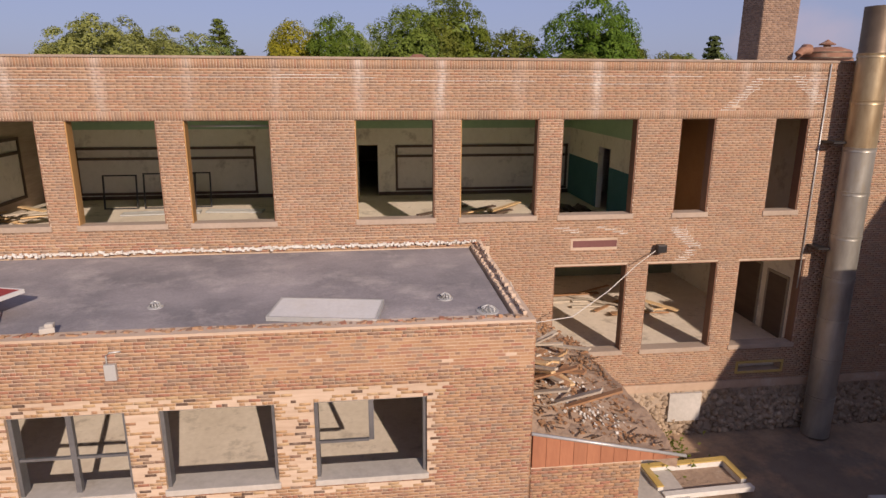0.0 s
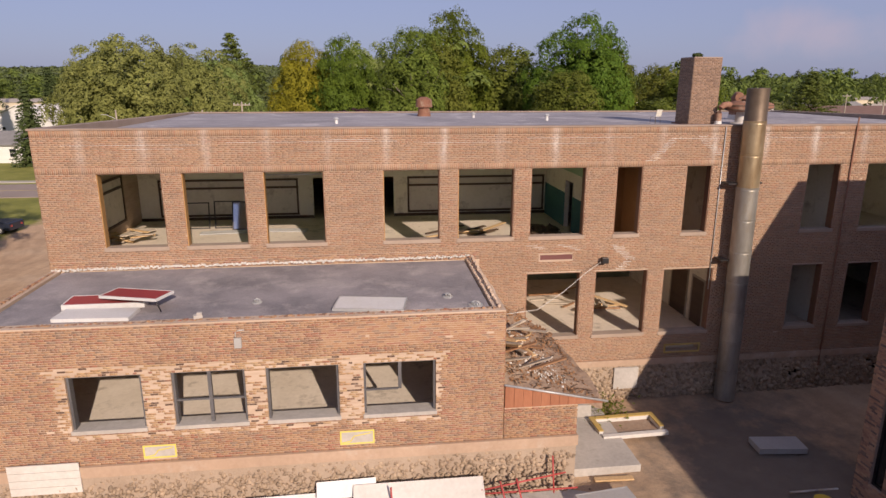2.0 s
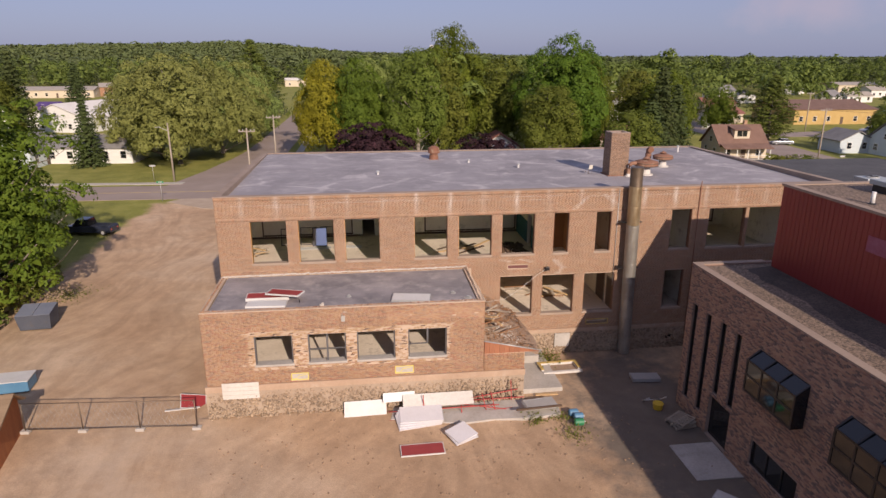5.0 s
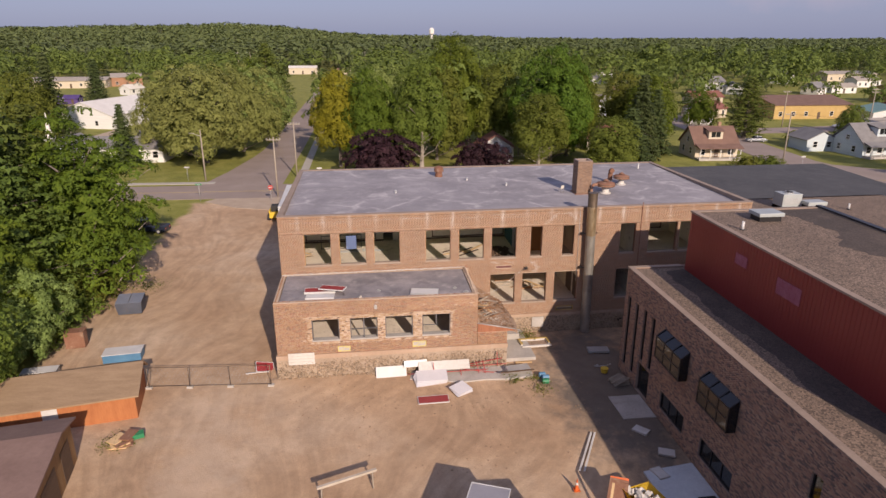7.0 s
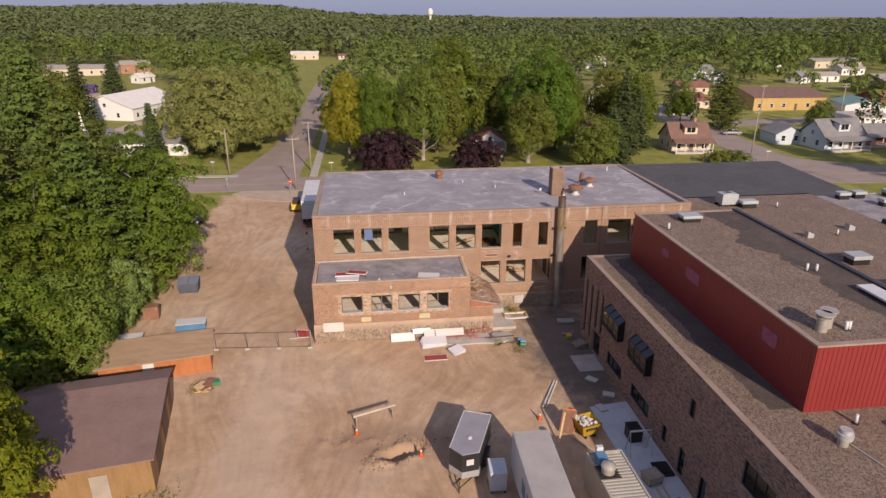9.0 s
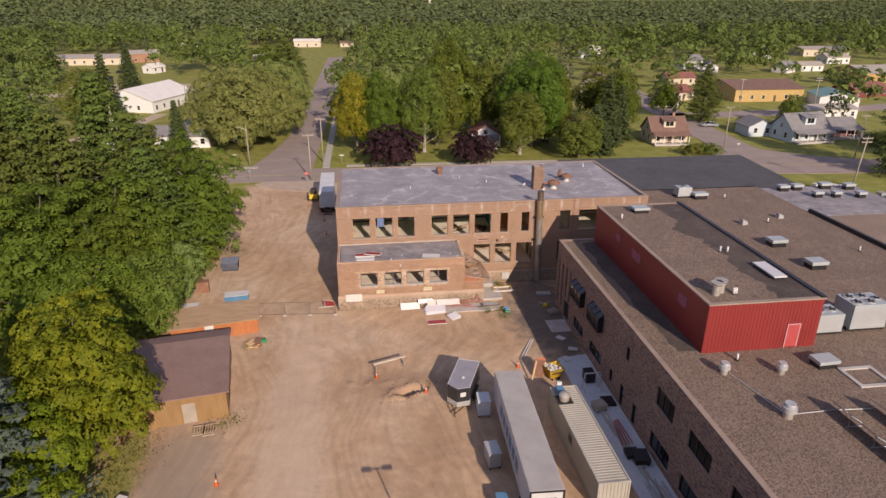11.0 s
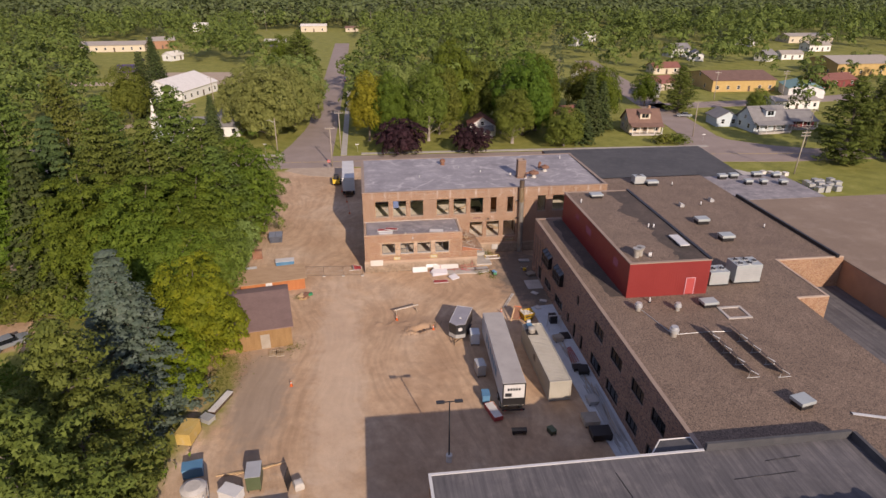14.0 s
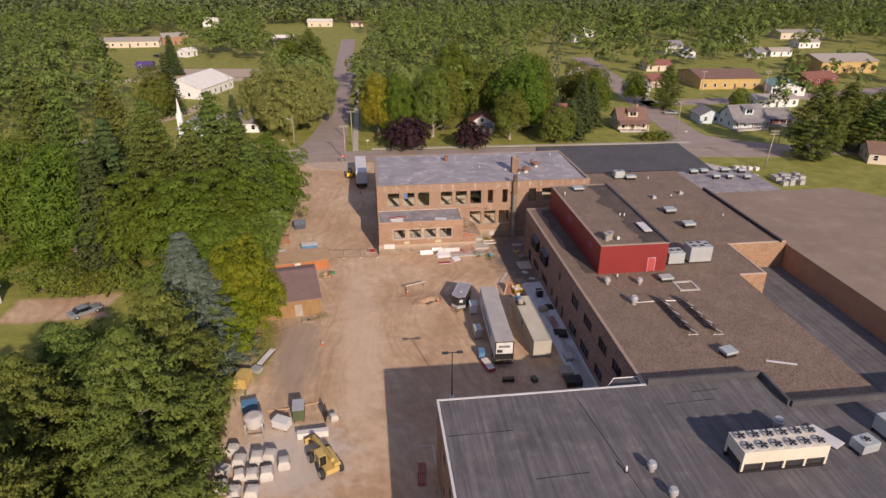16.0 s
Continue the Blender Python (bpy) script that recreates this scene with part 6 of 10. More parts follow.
drum_fan(17.04, 22.5, roof_z(22.5), 1.06, "rusty flat drum fan on a pale duct")
drum_fan(19.9, 25.8, roof_z(25.8), 0.95, "rusty drum fan further back on the roof")
e = thing("roof_vent", "tall rusty hooded vent behind the drum fans", "roof vent", (19.2, 26.9, roof_z(26.9)))
bm = bmesh.new()
tube(bm, [(0, 0, 0), (0, 0, 0.85), (0, -0.06, 1.1), (0, -0.24, 1.24), (0, -0.42, 1.2)], 0.24, 14)
part("elbow", bm, M_RUST, e)
bm = bmesh.new()
cone_pts(bm, 0, 0, [(0, 0.36), (0.05, 0.36), (0.06, 0.26), (0.25, 0.255)], 14)
part("collar", bm, M_CONC_WHITE, e)
e = thing("roof_vent", "rusty bent vent pipe beside the chimney", "roof vent", (15.72, 22.0, roof_z(22.0)))
bm = bmesh.new()
tube(bm, [(-0.2, 0, 0), (-0.2, 0, 0.55), (-0.14, 0, 0.8), (0.02, 0, 0.93), (0.2, 0, 0.95), (0.32, 0, 0.92)], 0.14, 14)
part("elbow", bm, M_RUST, e)
bm = bmesh.new()
cone_pts(bm, -0.2, 0, [(0, 0.24), (0.05, 0.24), (0.06, 0.16), (0.2, 0.155)], 14)
part("collar", bm, M_CONC_WHITE, e)
e = thing("roof_vent", "rusty red vent cowl at the roof's far edge", "roof vent", (2.62, 31.6, roof_z(31.6)))
bm = bmesh.new()
cone_pts(bm, 0, 0, [(0, 0.4), (0.5, 0.34), (0.52, 0.5), (0.95, 0.46), (1.1, 0.2)], 14)
part("cowl", bm, M_RUST, e)
for x, y, h in ((8.6, 26.5, 0.25), (-2.2, 24.8, 0.2), (5.2, 29.4, 0.2), (24.8, 33.0, 0.5)):
    e = thing("vent_pipe", "short pale vent pipe on the felt roof", "vent pipe", (x, y, roof_z(y)))
    bm = bmesh.new()
    cone_pts(bm, 0, 0, [(0, 0.08), (h, 0.075)], 12)
    part("pipe", bm, M_WHITEMETAL, e)
    bm = bmesh.new()
    cone_pts(bm, 0, 0, [(h, 0.13), (h + 0.04, 0.14), (h + 0.1, 0.08)], 12)
    part("cap", bm, M_GREYMETAL, e)
# plastic chair left on the roof
e = thing("chair", "cream plastic shell chair standing on the felt roof", "chair", (13.1, 23.4, roof_z(23.4)), 200)
e.scale = (0.85, 0.85, 0.85)
bm = bmesh.new()
box(bm, -0.21, -0.2, 0.4, 0.21, 0.2, 0.425)
part("seat", bm, M_CREAM_SHELL, e, bevel=0.01)
bm = bmesh.new()
box(bm, -0.2, 0, 0.0, 0.2, 0.022, 0.36, pose(0, 0.2, 0.44, -12, 0, 0))
part("backrest", bm, M_CREAM_SHELL, e, bevel=0.01)
for x in (-0.18, 0.18):
    for y in (-0.17, 0.17):
        bm = bmesh.new()
        tube(bm, [(x, y, 0.4), (x * 1.12, y * 1.15, 0)], 0.012, 6)
        part("leg", bm, M_STEEL_OLD, e)
# facade fittings
bm = bmesh.new()
box(bm, 5.66, FY - 0.006, 6.03, 6.93, FY + 0.02, 6.22)
tagged(part("wall_vent", bm, surf("dull_red_louvre", (0.13, 0.05, 0.045), (0.18, 0.075, 0.065))), "dull red louvre plate set in the brick", "vent", kind="structure")
bm = bmesh.new()
box(bm, 11.0, FY - 0.03, 1.9, 12.55, FY, 1.97)
box(bm, 11.0, FY - 0.03, 2.23, 12.55, FY, 2.3)
box(bm, 11.0, FY - 0.03, 1.97, 11.07, FY, 2.23)
box(bm, 12.48, FY - 0.03, 1.97, 12.55, FY, 2.23)
tagged(part("wall_vent", bm, M_DUSTY_YELLOW), "yellow-painted frame of a slot vent low in the wall", "vent", kind="structure")
lamp = thing("wall_lamp", "small grey floodlight on the brick wall", "lamp", (8.15, FY, 6.0))
bm = bmesh.new()
box(bm, -0.06, -0.1, -0.06, 0.06, 0, 0.06)
part("bracket", bm, M_DARKMETAL, lamp)
bm = bmesh.new()
box(bm, -0.12, -0.3, -0.12, 0.14, -0.1, 0.1)
part("head", bm, M_DARKMETAL, lamp, bevel=0.02)
bm = bmesh.new()
tube(bm, [(8.1, FY - 0.12, 5.95), (7.3, 15.8, 5.65), (6.2, 15.0, 5.2), (5.0, 14.2, 4.85), (3.7, 13.5, 5.0), (3.15, 13.2, 6.15)], 0.011, 6)
tagged(part("cable", bm, M_CONC_WHITE), "pale slack cable from the wall to the annex roof", "cable")
box_ = thing("junction_box", "grey electric box on the annex brickwork", "electric box", (-4.55, AY, 5.55))
bm = bmesh.new()
box(bm, -0.1, -0.09, -0.16, 0.1, 0, 0.14)
part("case", bm, M_GREYMETAL, box_, bevel=0.012)
bm = bmesh.new()
tube(bm, [(-0.05, -0.05, 0.14), (-0.05, -0.05, 0.3), (0.02, -0.05, 0.36), (0.2, -0.04, 0.37)], 0.014, 6)
part("conduit", bm, M_GREYMETAL, box_)
for x0, x1, z0, z1 in ((-7.46, -6.54, 2.06, 2.48), (-1.85, -0.83, 2.1, 2.55)):
    e = thing("blocked_opening", "patched opening marked with yellow paint lines", "wall patch", (x0, AY, z0))
    bm = bmesh.new()
    box(bm, 0, -0.005, 0, x1 - x0, 0.1, z1 - z0)
    part("patch", bm, M_CONC, e)
    bm = bmesh.new()
    w, h = x1 - x0, z1 - z0
    for b in ((0, 0, w, 0.045), (0, h - 0.045, w, h), (0, 0.045, 0.045, h - 0.045), (w - 0.045, 0.045, w, h - 0.045)):
        box(bm, b[0], -0.012, b[1], b[2], -0.005, b[3])
    tube(bm, [(0.05, -0.01, 0.06), (0.3, -0.01, 0.1), (0.42, -0.01, h * 0.6), (w - 0.1, -0.01, h - 0.1)], 0.018, 5)
    part("paint_line", bm, surf("yellow_marker", (0.6, 0.5, 0.08), (0.7, 0.6, 0.14)) if "yellow_marker" not in bpy.data.materials else bpy.data.materials["yellow_marker"], e)
e = thing("blocked_opening", "whitewashed block infill low in the annex wall", "wall patch", (-11.15, AY - 0.06, 1.15))
for k in range(4):
    bm = bmesh.new()
    box(bm, 0.03, -0.07, 0.04 + k * 0.24, 1.95, -0.035, 0.04 + k * 0.24 + 0.225)
    part("board", bm, M_CONC_WHITE, e)

# jagged parapet round the annex roof
rngj = np.random.default_rng(21)
bm = bmesh.new()


def rubble_run(bm, p0, p1, step, lo_, hi_, size):
    p0, p1 = Vector(p0), Vector(p1)
    n = int((p1 - p0).length / step)
    for k in range(n):
        p = p0.lerp(p1, (k + rngj.random() * 0.6) / n)
        s = size * rngj.uniform(0.6, 1.3, 3)
        m_ = pose(p.x, p.y + rngj.normal(0, 0.03), p.z + rngj.uniform(lo_, hi_), *(rngj.normal(0, 9, 3)))
        box(bm, -s[0], -s[1], -s[2], s[0], s[1], s[2], m_)


rubble_run(bm, (2.93, AY + 0.2, AT), (2.95, FY - 0.2, AT + 0.12), 0.05, -0.06, 0.06, 0.036)
rubble_run(bm, (2.8, AY + 0.2, AT - 0.05), (2.82, FY - 0.2, AT), 0.08, -0.06, 0.03, 0.034)
part("parapet_rubble", bm, M_MORTAR, annex, "broken mortar and brick along the roof edge")
bm = bmesh.new()
rubble_run(bm, (-11.8, FY - 0.06, AT + 0.02), (2.9, FY - 0.06, AT + 0.1), 0.05, -0.03, 0.025, 0.03)
part("roof_edge_scar", bm, M_CONC_WHITE, annex, "broken flashing line where roof met wall")
bm = bmesh.new()
rubble_run(bm, (-11.9, AY + 0.2, AT - 0.03), (3.0, AY + 0.2, AT - 0.03), 0.07, -0.04, 0.0, 0.045)
rubble_run(bm, (-11.75, AY + 0.3, AT - 0.03), (-11.75, FY, AT - 0.03), 0.09, -0.03, 0.02, 0.05)
part("wall_top_rubble", bm, M_ANNEX, annex, "crumbled wall top")
# loose bricks in the torn strip of wall above the annex roof
lo, hi = facing(courses(-11.9, 3.3, 6.15, 6.5, [], rng), 1, FY + 0.012, -1, 0.0115, rng)
tagged(new("brickwork", blocks("brickwork", lo, hi, M_ANNEX, 1, -1)), kind="stuff").parent = front


def sheet(name, x, y, z, w, d, t, turn, mat_, label, cat="panel", tilt=(0, 0), rim=None, group=""):
    """A loose building panel: a core with a folded rim."""
    e = new(name)
    e.matrix_basis = pose(x, y, z, tilt[0], tilt[1], turn)
    tagged(e, label, cat, group)
    bm = bmesh.new()
    box(bm, -w / 2 + 0.04, -d / 2 + 0.04, 0.004, w / 2 - 0.04, d / 2 - 0.04, t - 0.006)
    part("face", bm, mat_, e)
    bm = bmesh.new()
    for b in ((-w / 2, -d / 2, w / 2, -d / 2 + 0.04), (-w / 2, d / 2 - 0.04, w / 2, d / 2), (-w / 2, -d / 2 + 0.04, -w / 2 + 0.04, d / 2 - 0.04), (w / 2 - 0.04, -d / 2 + 0.04, w / 2, d / 2 - 0.04)):
        box(bm, b[0], b[1], 0, b[2], b[3], t)
    part("rim", bm, rim or M_GREYMETAL, e)
    return e


RZ = AT - 0.08
sheet("window_panel", -8.6, 11.78, RZ, 2.1, 0.85, 0.1, -3, M_WHITEMETAL, "white metal panel lying on the annex roof", rim=M_WHITEMETAL)
sheet("window_panel", -8.65, 12.78, RZ + 0.02, 2.32, 0.8, 0.16, 0, M_MAROON, "red-faced panel with a white rim on the annex roof", rim=M_WHITEMETAL, tilt=(2, 0))
e = sheet("window_panel", -7.69, 12.44, RZ + 0.36, 1.97, 0.8, 0.08, -21.5, M_MAROON, "red-faced panel propped on a leg above the roof", rim=M_WHITEMETAL, tilt=(0, -2))
bm = bmesh.new()
tube(bm, [(0.93, -0.35, 0.02), (1.02, -0.3, -0.33)], 0.018, 6)
part("prop_leg", bm, M_DARKMETAL, e)
sheet("window_panel", -0.83, 11.71, RZ + 0.03, 2.1, 1.0, 0.09, -10, M_WHITEMETAL, "pale grey panel lying on the annex roof", tilt=(2, 0))
for x, y, r in ((2.3, 11.48, 0.15), (1.56, 12.32, 0.11), (-4.25, 12.45, 0.1)):
    e = thing("roof_drain", "low grey drain grating on the felt roof", "roof drain", (x, y, RZ))
    bm = bmesh.new()
    cone_pts(bm, 0, 0, [(0, r * 1.5), (0.02, r * 1.5), (0.025, r * 1.05)], 16)
    ring = part("flange", bm, M_GREYMETAL, e)
    for k in range(10):
        a = k * math.pi / 5
        bm = bmesh.new()
        tube(bm, [(math.cos(a) * r, math.sin(a) * r, 0.02), (math.cos(a) * r * 0.85, math.sin(a) * r * 0.85, 0.09), (math.cos(a) * r * 0.2, math.sin(a) * r * 0.2, 0.12)], 0.012, 5)
        part("grate_bar", bm, M_GREYMETAL, ring)
e = thing("concrete_block", "broken concrete block on the roof edge", "rubble", (-5.65, AY + 0.3, AT))
bm = bmesh.new()
box(bm, -0.12, -0.08, 0, 0.12, 0.08, 0.1, pose(0, 0, 0, 0, 0, 20))
box(bm, -0.02, -0.06, 0.1, 0.12, 0.06, 0.17, pose(0, 0, 0, 0, 0, 5))
part("lump", bm, M_CONC, e, bevel=0.015)

# rubble stones of the base
M_STONE = surf("field_stone", (0.23, 0.165, 0.11), (0.40, 0.30, 0.205), fine=7, per="ISLAND", vary=0.3)


def stones(x0, x1, y0, z0, z1, slope, n, size):
    x, z = rngj.uniform(x0, x1, n), rngj.uniform(z0, z1, n)
    y = y0 + 0.03 - slope * (z1 - z) + rngj.normal(0, 0.015, n)
    return np.stack([x, y, z], 1), size * rngj.uniform(0.55, 1.35, n)


tagged(new("stone", pebbles("stone", *stones(-11.9, 5.4, AY - 0.03, -0.1, 1.55, 0.16, 2200, 0.08), M_STONE, rngj)), "field stones of the crumbling rubble base", kind="stuff").parent = annex
tagged(new("stone", pebbles("stone", *stones(5.4, 27.5, FY - 0.005, -0.05, 1.42, 0.05, 2700, 0.104), M_STONE, rngj)), "field stones of the rubble base", kind="stuff").parent = school

# lean-to remains between annex and school: stair block, debris slope, boarded side
e = thing("stair_stub", "brick stub wall of the torn-down stair lobby", "ruin", kind="structure")
bm = bmesh.new()
box(bm, 3.13, AY + 0.012, 1.95, 5.45, AY + 0.34, 3.0)
box(bm, 5.1, AY + 0.34, 0.2, 5.45, FY - 0.1, 2.2)
sw = part("wall", bm, M_MORTAR, e)
lo, hi = facing(courses(3.13, 5.45, 1.95, 2.98, [], rng), 1, AY + 0.012, -1, 0.012, rng)
tagged(new("brickwork", blocks("brickwork", lo, hi, M_ANNEX, 1, -1)), kind="stuff").parent = sw
for k in range(11):
    x0_, x1_ = 3.14 + k * 0.284, 3.14 + (k + 1) * 0.284 - 0.008
    bm = bmesh.new()
    h0, h1 = 0.745 * (1 - (x0_ - 3.14) / 3.2) + 0.02, 0.745 * (1 - (x1_ - 3.14) / 3.2) + 0.02
    v = [bm.verts.new((x_, y_, z_)) for y_ in (AY - 0.02 - 0.004 * (k % 2), AY + 0.05) for x_, z_ in ((x0_, 3.0), (x1_, 3.0), (x1_, 3.0 + h1), (x0_, 3.0 + h0))]
    for f in ((0, 1, 2, 3), (7, 6, 5, 4), (0, 4, 5, 1), (1, 5, 6, 2), (2, 6, 7, 3), (3, 7, 4, 0)):
        bm.faces.new([v[n_] for n_ in f])
    part("side_board", bm, M_PLY, e, "red-brown cladding board under the debris")
bm = bmesh.new()
tube(bm, [(3.1, AY - 0.03, 3.78), (6.4, AY - 0.03, 3.04)], 0.035, 6)
part("edge_trim", bm, M_GREYMETAL, e)
bm = bmesh.new()
NX, NY = 16, 18
gridv = []
for j in range(NY + 1):
    for i in range(NX + 1):
        u, v_ = i / NX, j / NY
        x = 3.14 + u * (3.1 + 0.15 * math.sin(5 * v_))
        y = AY + v_ * (FY - AY - 0.1)
        z = 3.75 + 1.35 * v_ - u * (0.75 + 1.3 * v_) + 0.09 * noise.noise((x * 2, y * 2, 1)) + 0.05 * noise.noise((x * 6, y * 6, 4))
        gridv.append(bm.verts.new((x, y, z)))
for j in range(NY):
    for i in range(NX):
        a = j * (NX + 1) + i
        bm.faces.new((gridv[a], gridv[a + 1], gridv[a + NX + 2], gridv[a + NX + 1]))
low_ = {}
border = [i for i in range(NX + 1)] + [j * (NX + 1) + NX for j in range(1, NY + 1)] + [NY * (NX + 1) + i for i in range(NX - 1, -1, -1)]
for b in border:
    c = gridv[b].co
    low_[b] = bm.verts.new((c.x, c.y, c.z - 0.2))
for a, b in zip(border, border[1:]):
    bm.faces.new((gridv[a], low_[a], low_[b], gridv[b]))
M_DEBRIS = surf("mixed_demolition_debris", (0.24, 0.16, 0.11), (0.40, 0.29, 0.2), fine=7, stain=(0.45, 0.38, 0.3), bumps=0.9, dist=0.05)
part("debris_slope", bm, M_DEBRIS, e, "collapsed roof deck covered in debris")


M_RUSTWOOD = surf("brown_old_timber", (0.2, 0.1, 0.05), (0.32, 0.18, 0.09), fine=10, per="ISLAND", vary=0.3)


def slope_z(x, y):
    u, v_ = min(max((x - 3.14) / 3.1, 0), 1), (y - AY) / (FY - AY)
    return 3.75 + 1.35 * v_ - u * (0.75 + 1.3 * v_)


def plank(x, y, z, ln, w, t, yaw, pitch, mat_, label, group, roll=0):
    bm = bmesh.new()
    box(bm, -ln / 2, -w / 2, -t / 2, ln / 2, w / 2, t / 2)
    ob = part("plank", bm, mat_, None, "", 0.004, pose(x, y, z, roll, pitch, yaw))
    return tagged(ob, label, "plank", group)


for k in range(26):
    x, y = rngj.uniform(3.3, 4.5), rngj.uniform(AY + 1.0, AY + 3.2)
    ln = rngj.uniform(1.1, 2.3)
    lay = k // 9
    plank(x, y, slope_z(x, y) + 0.12 + 0.11 * lay, ln, rngj.uniform(0.09, 0.19), 0.045, rngj.choice([118, 135, 150, 20, 62]) + rngj.normal(0, 9), rngj.normal(6, 14), (M_WOOD, M_GREYWOOD, M_RUSTWOOD)[int(rngj.integers(0, 3))], "broken roof timber in a heap on the debris", "timbers in the debris heap")
bm = bmesh.new()
for k in range(900):
    x, y = rngj.uniform(3.25, 6.1), rngj.uniform(AY + 0.2, FY - 0.3)
    s = rngj.uniform(0.01, 0.035)
    box(bm, -s * 1.6, -s, -s * 0.6, s * 1.6, s, s * 0.6, pose(x, y, slope_z(x, y) + 0.03, *rngj.uniform(0, 60, 3)))
ob = part("rubble", bm, M_RUSTWOOD)
tagged(ob, "loose bits of brick, wood and plaster", "rubble", kind="stuff")
bm = bmesh.new()
for k in range(150):
    c_ = ((4.3, AY + 1.2), (4.9, AY + 0.9), (3.9, AY + 3.0), (4.6, AY + 2.1))[k % 4]
    x, y = c_[0] + rngj.normal(0, 0.35), c_[1] + rngj.normal(0, 0.35)
    s = rngj.uniform(0.008, 0.03)
    box(bm, -s * 1.3, -s, -s * 0.5, s * 1.3, s, s * 0.5, pose(x, y, slope_z(x, y) + 0.05, *rngj.uniform(0, 60, 3)))
tagged(part("rubble", bm, M_CONC_WHITE), "white lumps of plaster and insulation in the debris", "rubble", kind="stuff")
bm = bmesh.new()
for k in range(150):
    x, y = rngj.uniform(3.4, 6.0), rngj.uniform(AY + 0.1, FY - 1.0)
    ln_ = rngj.uniform(0.1, 0.45)
    box(bm, -ln_ / 2, -0.015, -0.006, ln_ / 2, 0.015, 0.006, pose(x, y, slope_z(x, y) + 0.045, rngj.normal(0, 8), rngj.normal(12, 10), rngj.uniform(0, 180)))
tagged(part("rubble", bm, M_DARKWOOD), "dark splinters and torn roofing felt", "rubble", kind="stuff")

# things inside the rooms
for x, y, w, h, tilt in ((-8.55, 22.9, 1.15, 1.2, 8), (-7.2, 22.9, 1.15, 1.25, 8), (-5.95, 23.0, 0.9, 1.25, 8)):
    e = thing("window_frame", "empty dark metal window frame leaning in the room", "window frame", (x, y, 6.12), 0, "frames in the classroom")
    bm = bmesh.new()
    for b in ((-w / 2, 0, w / 2, 0.05), (-w / 2, h - 0.05, w / 2, h), (-w / 2, 0.05, -w / 2 + 0.05, h - 0.05), (w / 2 - 0.05, 0.05, w / 2, h - 0.05)):
        box(bm, b[0], -0.02, b[1], b[2], 0.02, b[3], pose(0, 0, 0, -tilt, 0, 0))
    part("bar", bm, M_DARKMETAL, e)
e = sheet("door_leaf", -6.9, 21.9, 6.14, 2.5, 0.5, 0.05, 5, M_WHITEMETAL, "white door leaf lying on the floor", "door")
e = sheet("door_leaf", -4.5, 22.0, 6.14, 1.9, 0.5, 0.05, -6, M_WHITEMETAL, "white door leaf lying on the floor", "door")
e = thing("window_sash", "glazed window sash leaning in the room, mirroring the sky", "window sash", (-6.42, 22.5, 6.12))
bm = bmesh.new()
for b in ((-0.5, 0, 0.5, 0.05), (-0.5, 1.25, 0.5, 1.3), (-0.5, 0.05, -0.45, 1.25), (0.45, 0.05, 0.5, 1.25)):
    box(bm, b[0], -0.02, b[1], b[2], 0.02, b[3], pose(0, 0, 0, -15, 0, 0))
part("bar", bm, M_DARKMETAL, e)
bm = bmesh.new()
box(bm, -0.45, -0.006, 0.05, 0.45, 0.006, 1.25, pose(0, 0, 0, -15, 0, 0))
part("pane", bm, surf("coated_reflective_glass", (0.42, 0.45, 0.5), (0.5, 0.53, 0.58), rough=0.06, metal=0.85, bumps=0), e, "coated glass pane")


def lumber_pile(x, y, z, n, spread, mats, label, group, ln=(1.2, 2.6)):
    for k in range(n):
        a, b = x + rngj.normal(0, spread), y + rngj.normal(0, spread * 0.5)
        plank(a, b, z + 0.04 + 0.05 * (k % (4 if n < 14 else 9)), rngj.uniform(*ln), rngj.uniform(0.09, 0.22), 0.04, rngj.normal(10, 35), rngj.normal(0, 3), mats[k % len(mats)], label, group)


lumber_pile(-11.0, 20.6, 6.2, 16, 0.55, [M_WOOD, M_GREYWOOD], "loose board on the classroom floor", "boards in the first classroom", (0.9, 1.8))
lumber_pile(3.6, 20.9, 6.12, 7, 0.8, [M_WOOD, M_DARKWOOD], "loose board on the classroom floor", "boards in the second classroom")
lumber_pile(7.6, 21.6, 2.5, 6, 0.8, [M_GREYWOOD, M_RUSTWOOD], "pale board on the ground floor", "boards in the ground-floor room")
lumber_pile(10.0, 20.4, 2.5, 8, 0.6, [M_WOOD, M_GREYWOOD, M_RUSTWOOD], "pale board heaped on the ground floor", "boards in the ground-floor room")
bm = bmesh.new()
for k in range(160):
    x, y = rngj.uniform(5.8, 7.6), rngj.uniform(17.6, 21.5)
    s = rngj.uniform(0.04, 0.2)
    box(bm, -s, -s, 0, s, s * 0.7, s * 0.9, pose(x, y, 6.12, *rngj.uniform(0, 40, 3)))
tagged(part("rubble", bm, M_DARKWOOD), "dark heap of torn-out fittings", "rubble", kind="stuff")


# ---- the yard ----
M_YELLOW = surf("yellow_paint", (0.60, 0.40, 0.035), (0.72, 0.50, 0.05), rough=0.5, bumps=0.05)
M_ORANGE_P = surf("orange_plastic", (0.55, 0.10, 0.02), (0.68, 0.15, 0.03), rough=0.5, bumps=0.05)
M_REDPAINT = surf("red_paint", (0.36, 0.05, 0.045), (0.46, 0.08, 0.07), rough=0.6, bumps=0.05)
M_BLUE = surf("blue_paint", (0.07, 0.18, 0.30), (0.11, 0.25, 0.38), rough=0.5, bumps=0.05)
M_GREENP = surf("green_paint", (0.02, 0.16, 0.07), (0.03, 0.24, 0.1), rough=0.5, bumps=0.05)
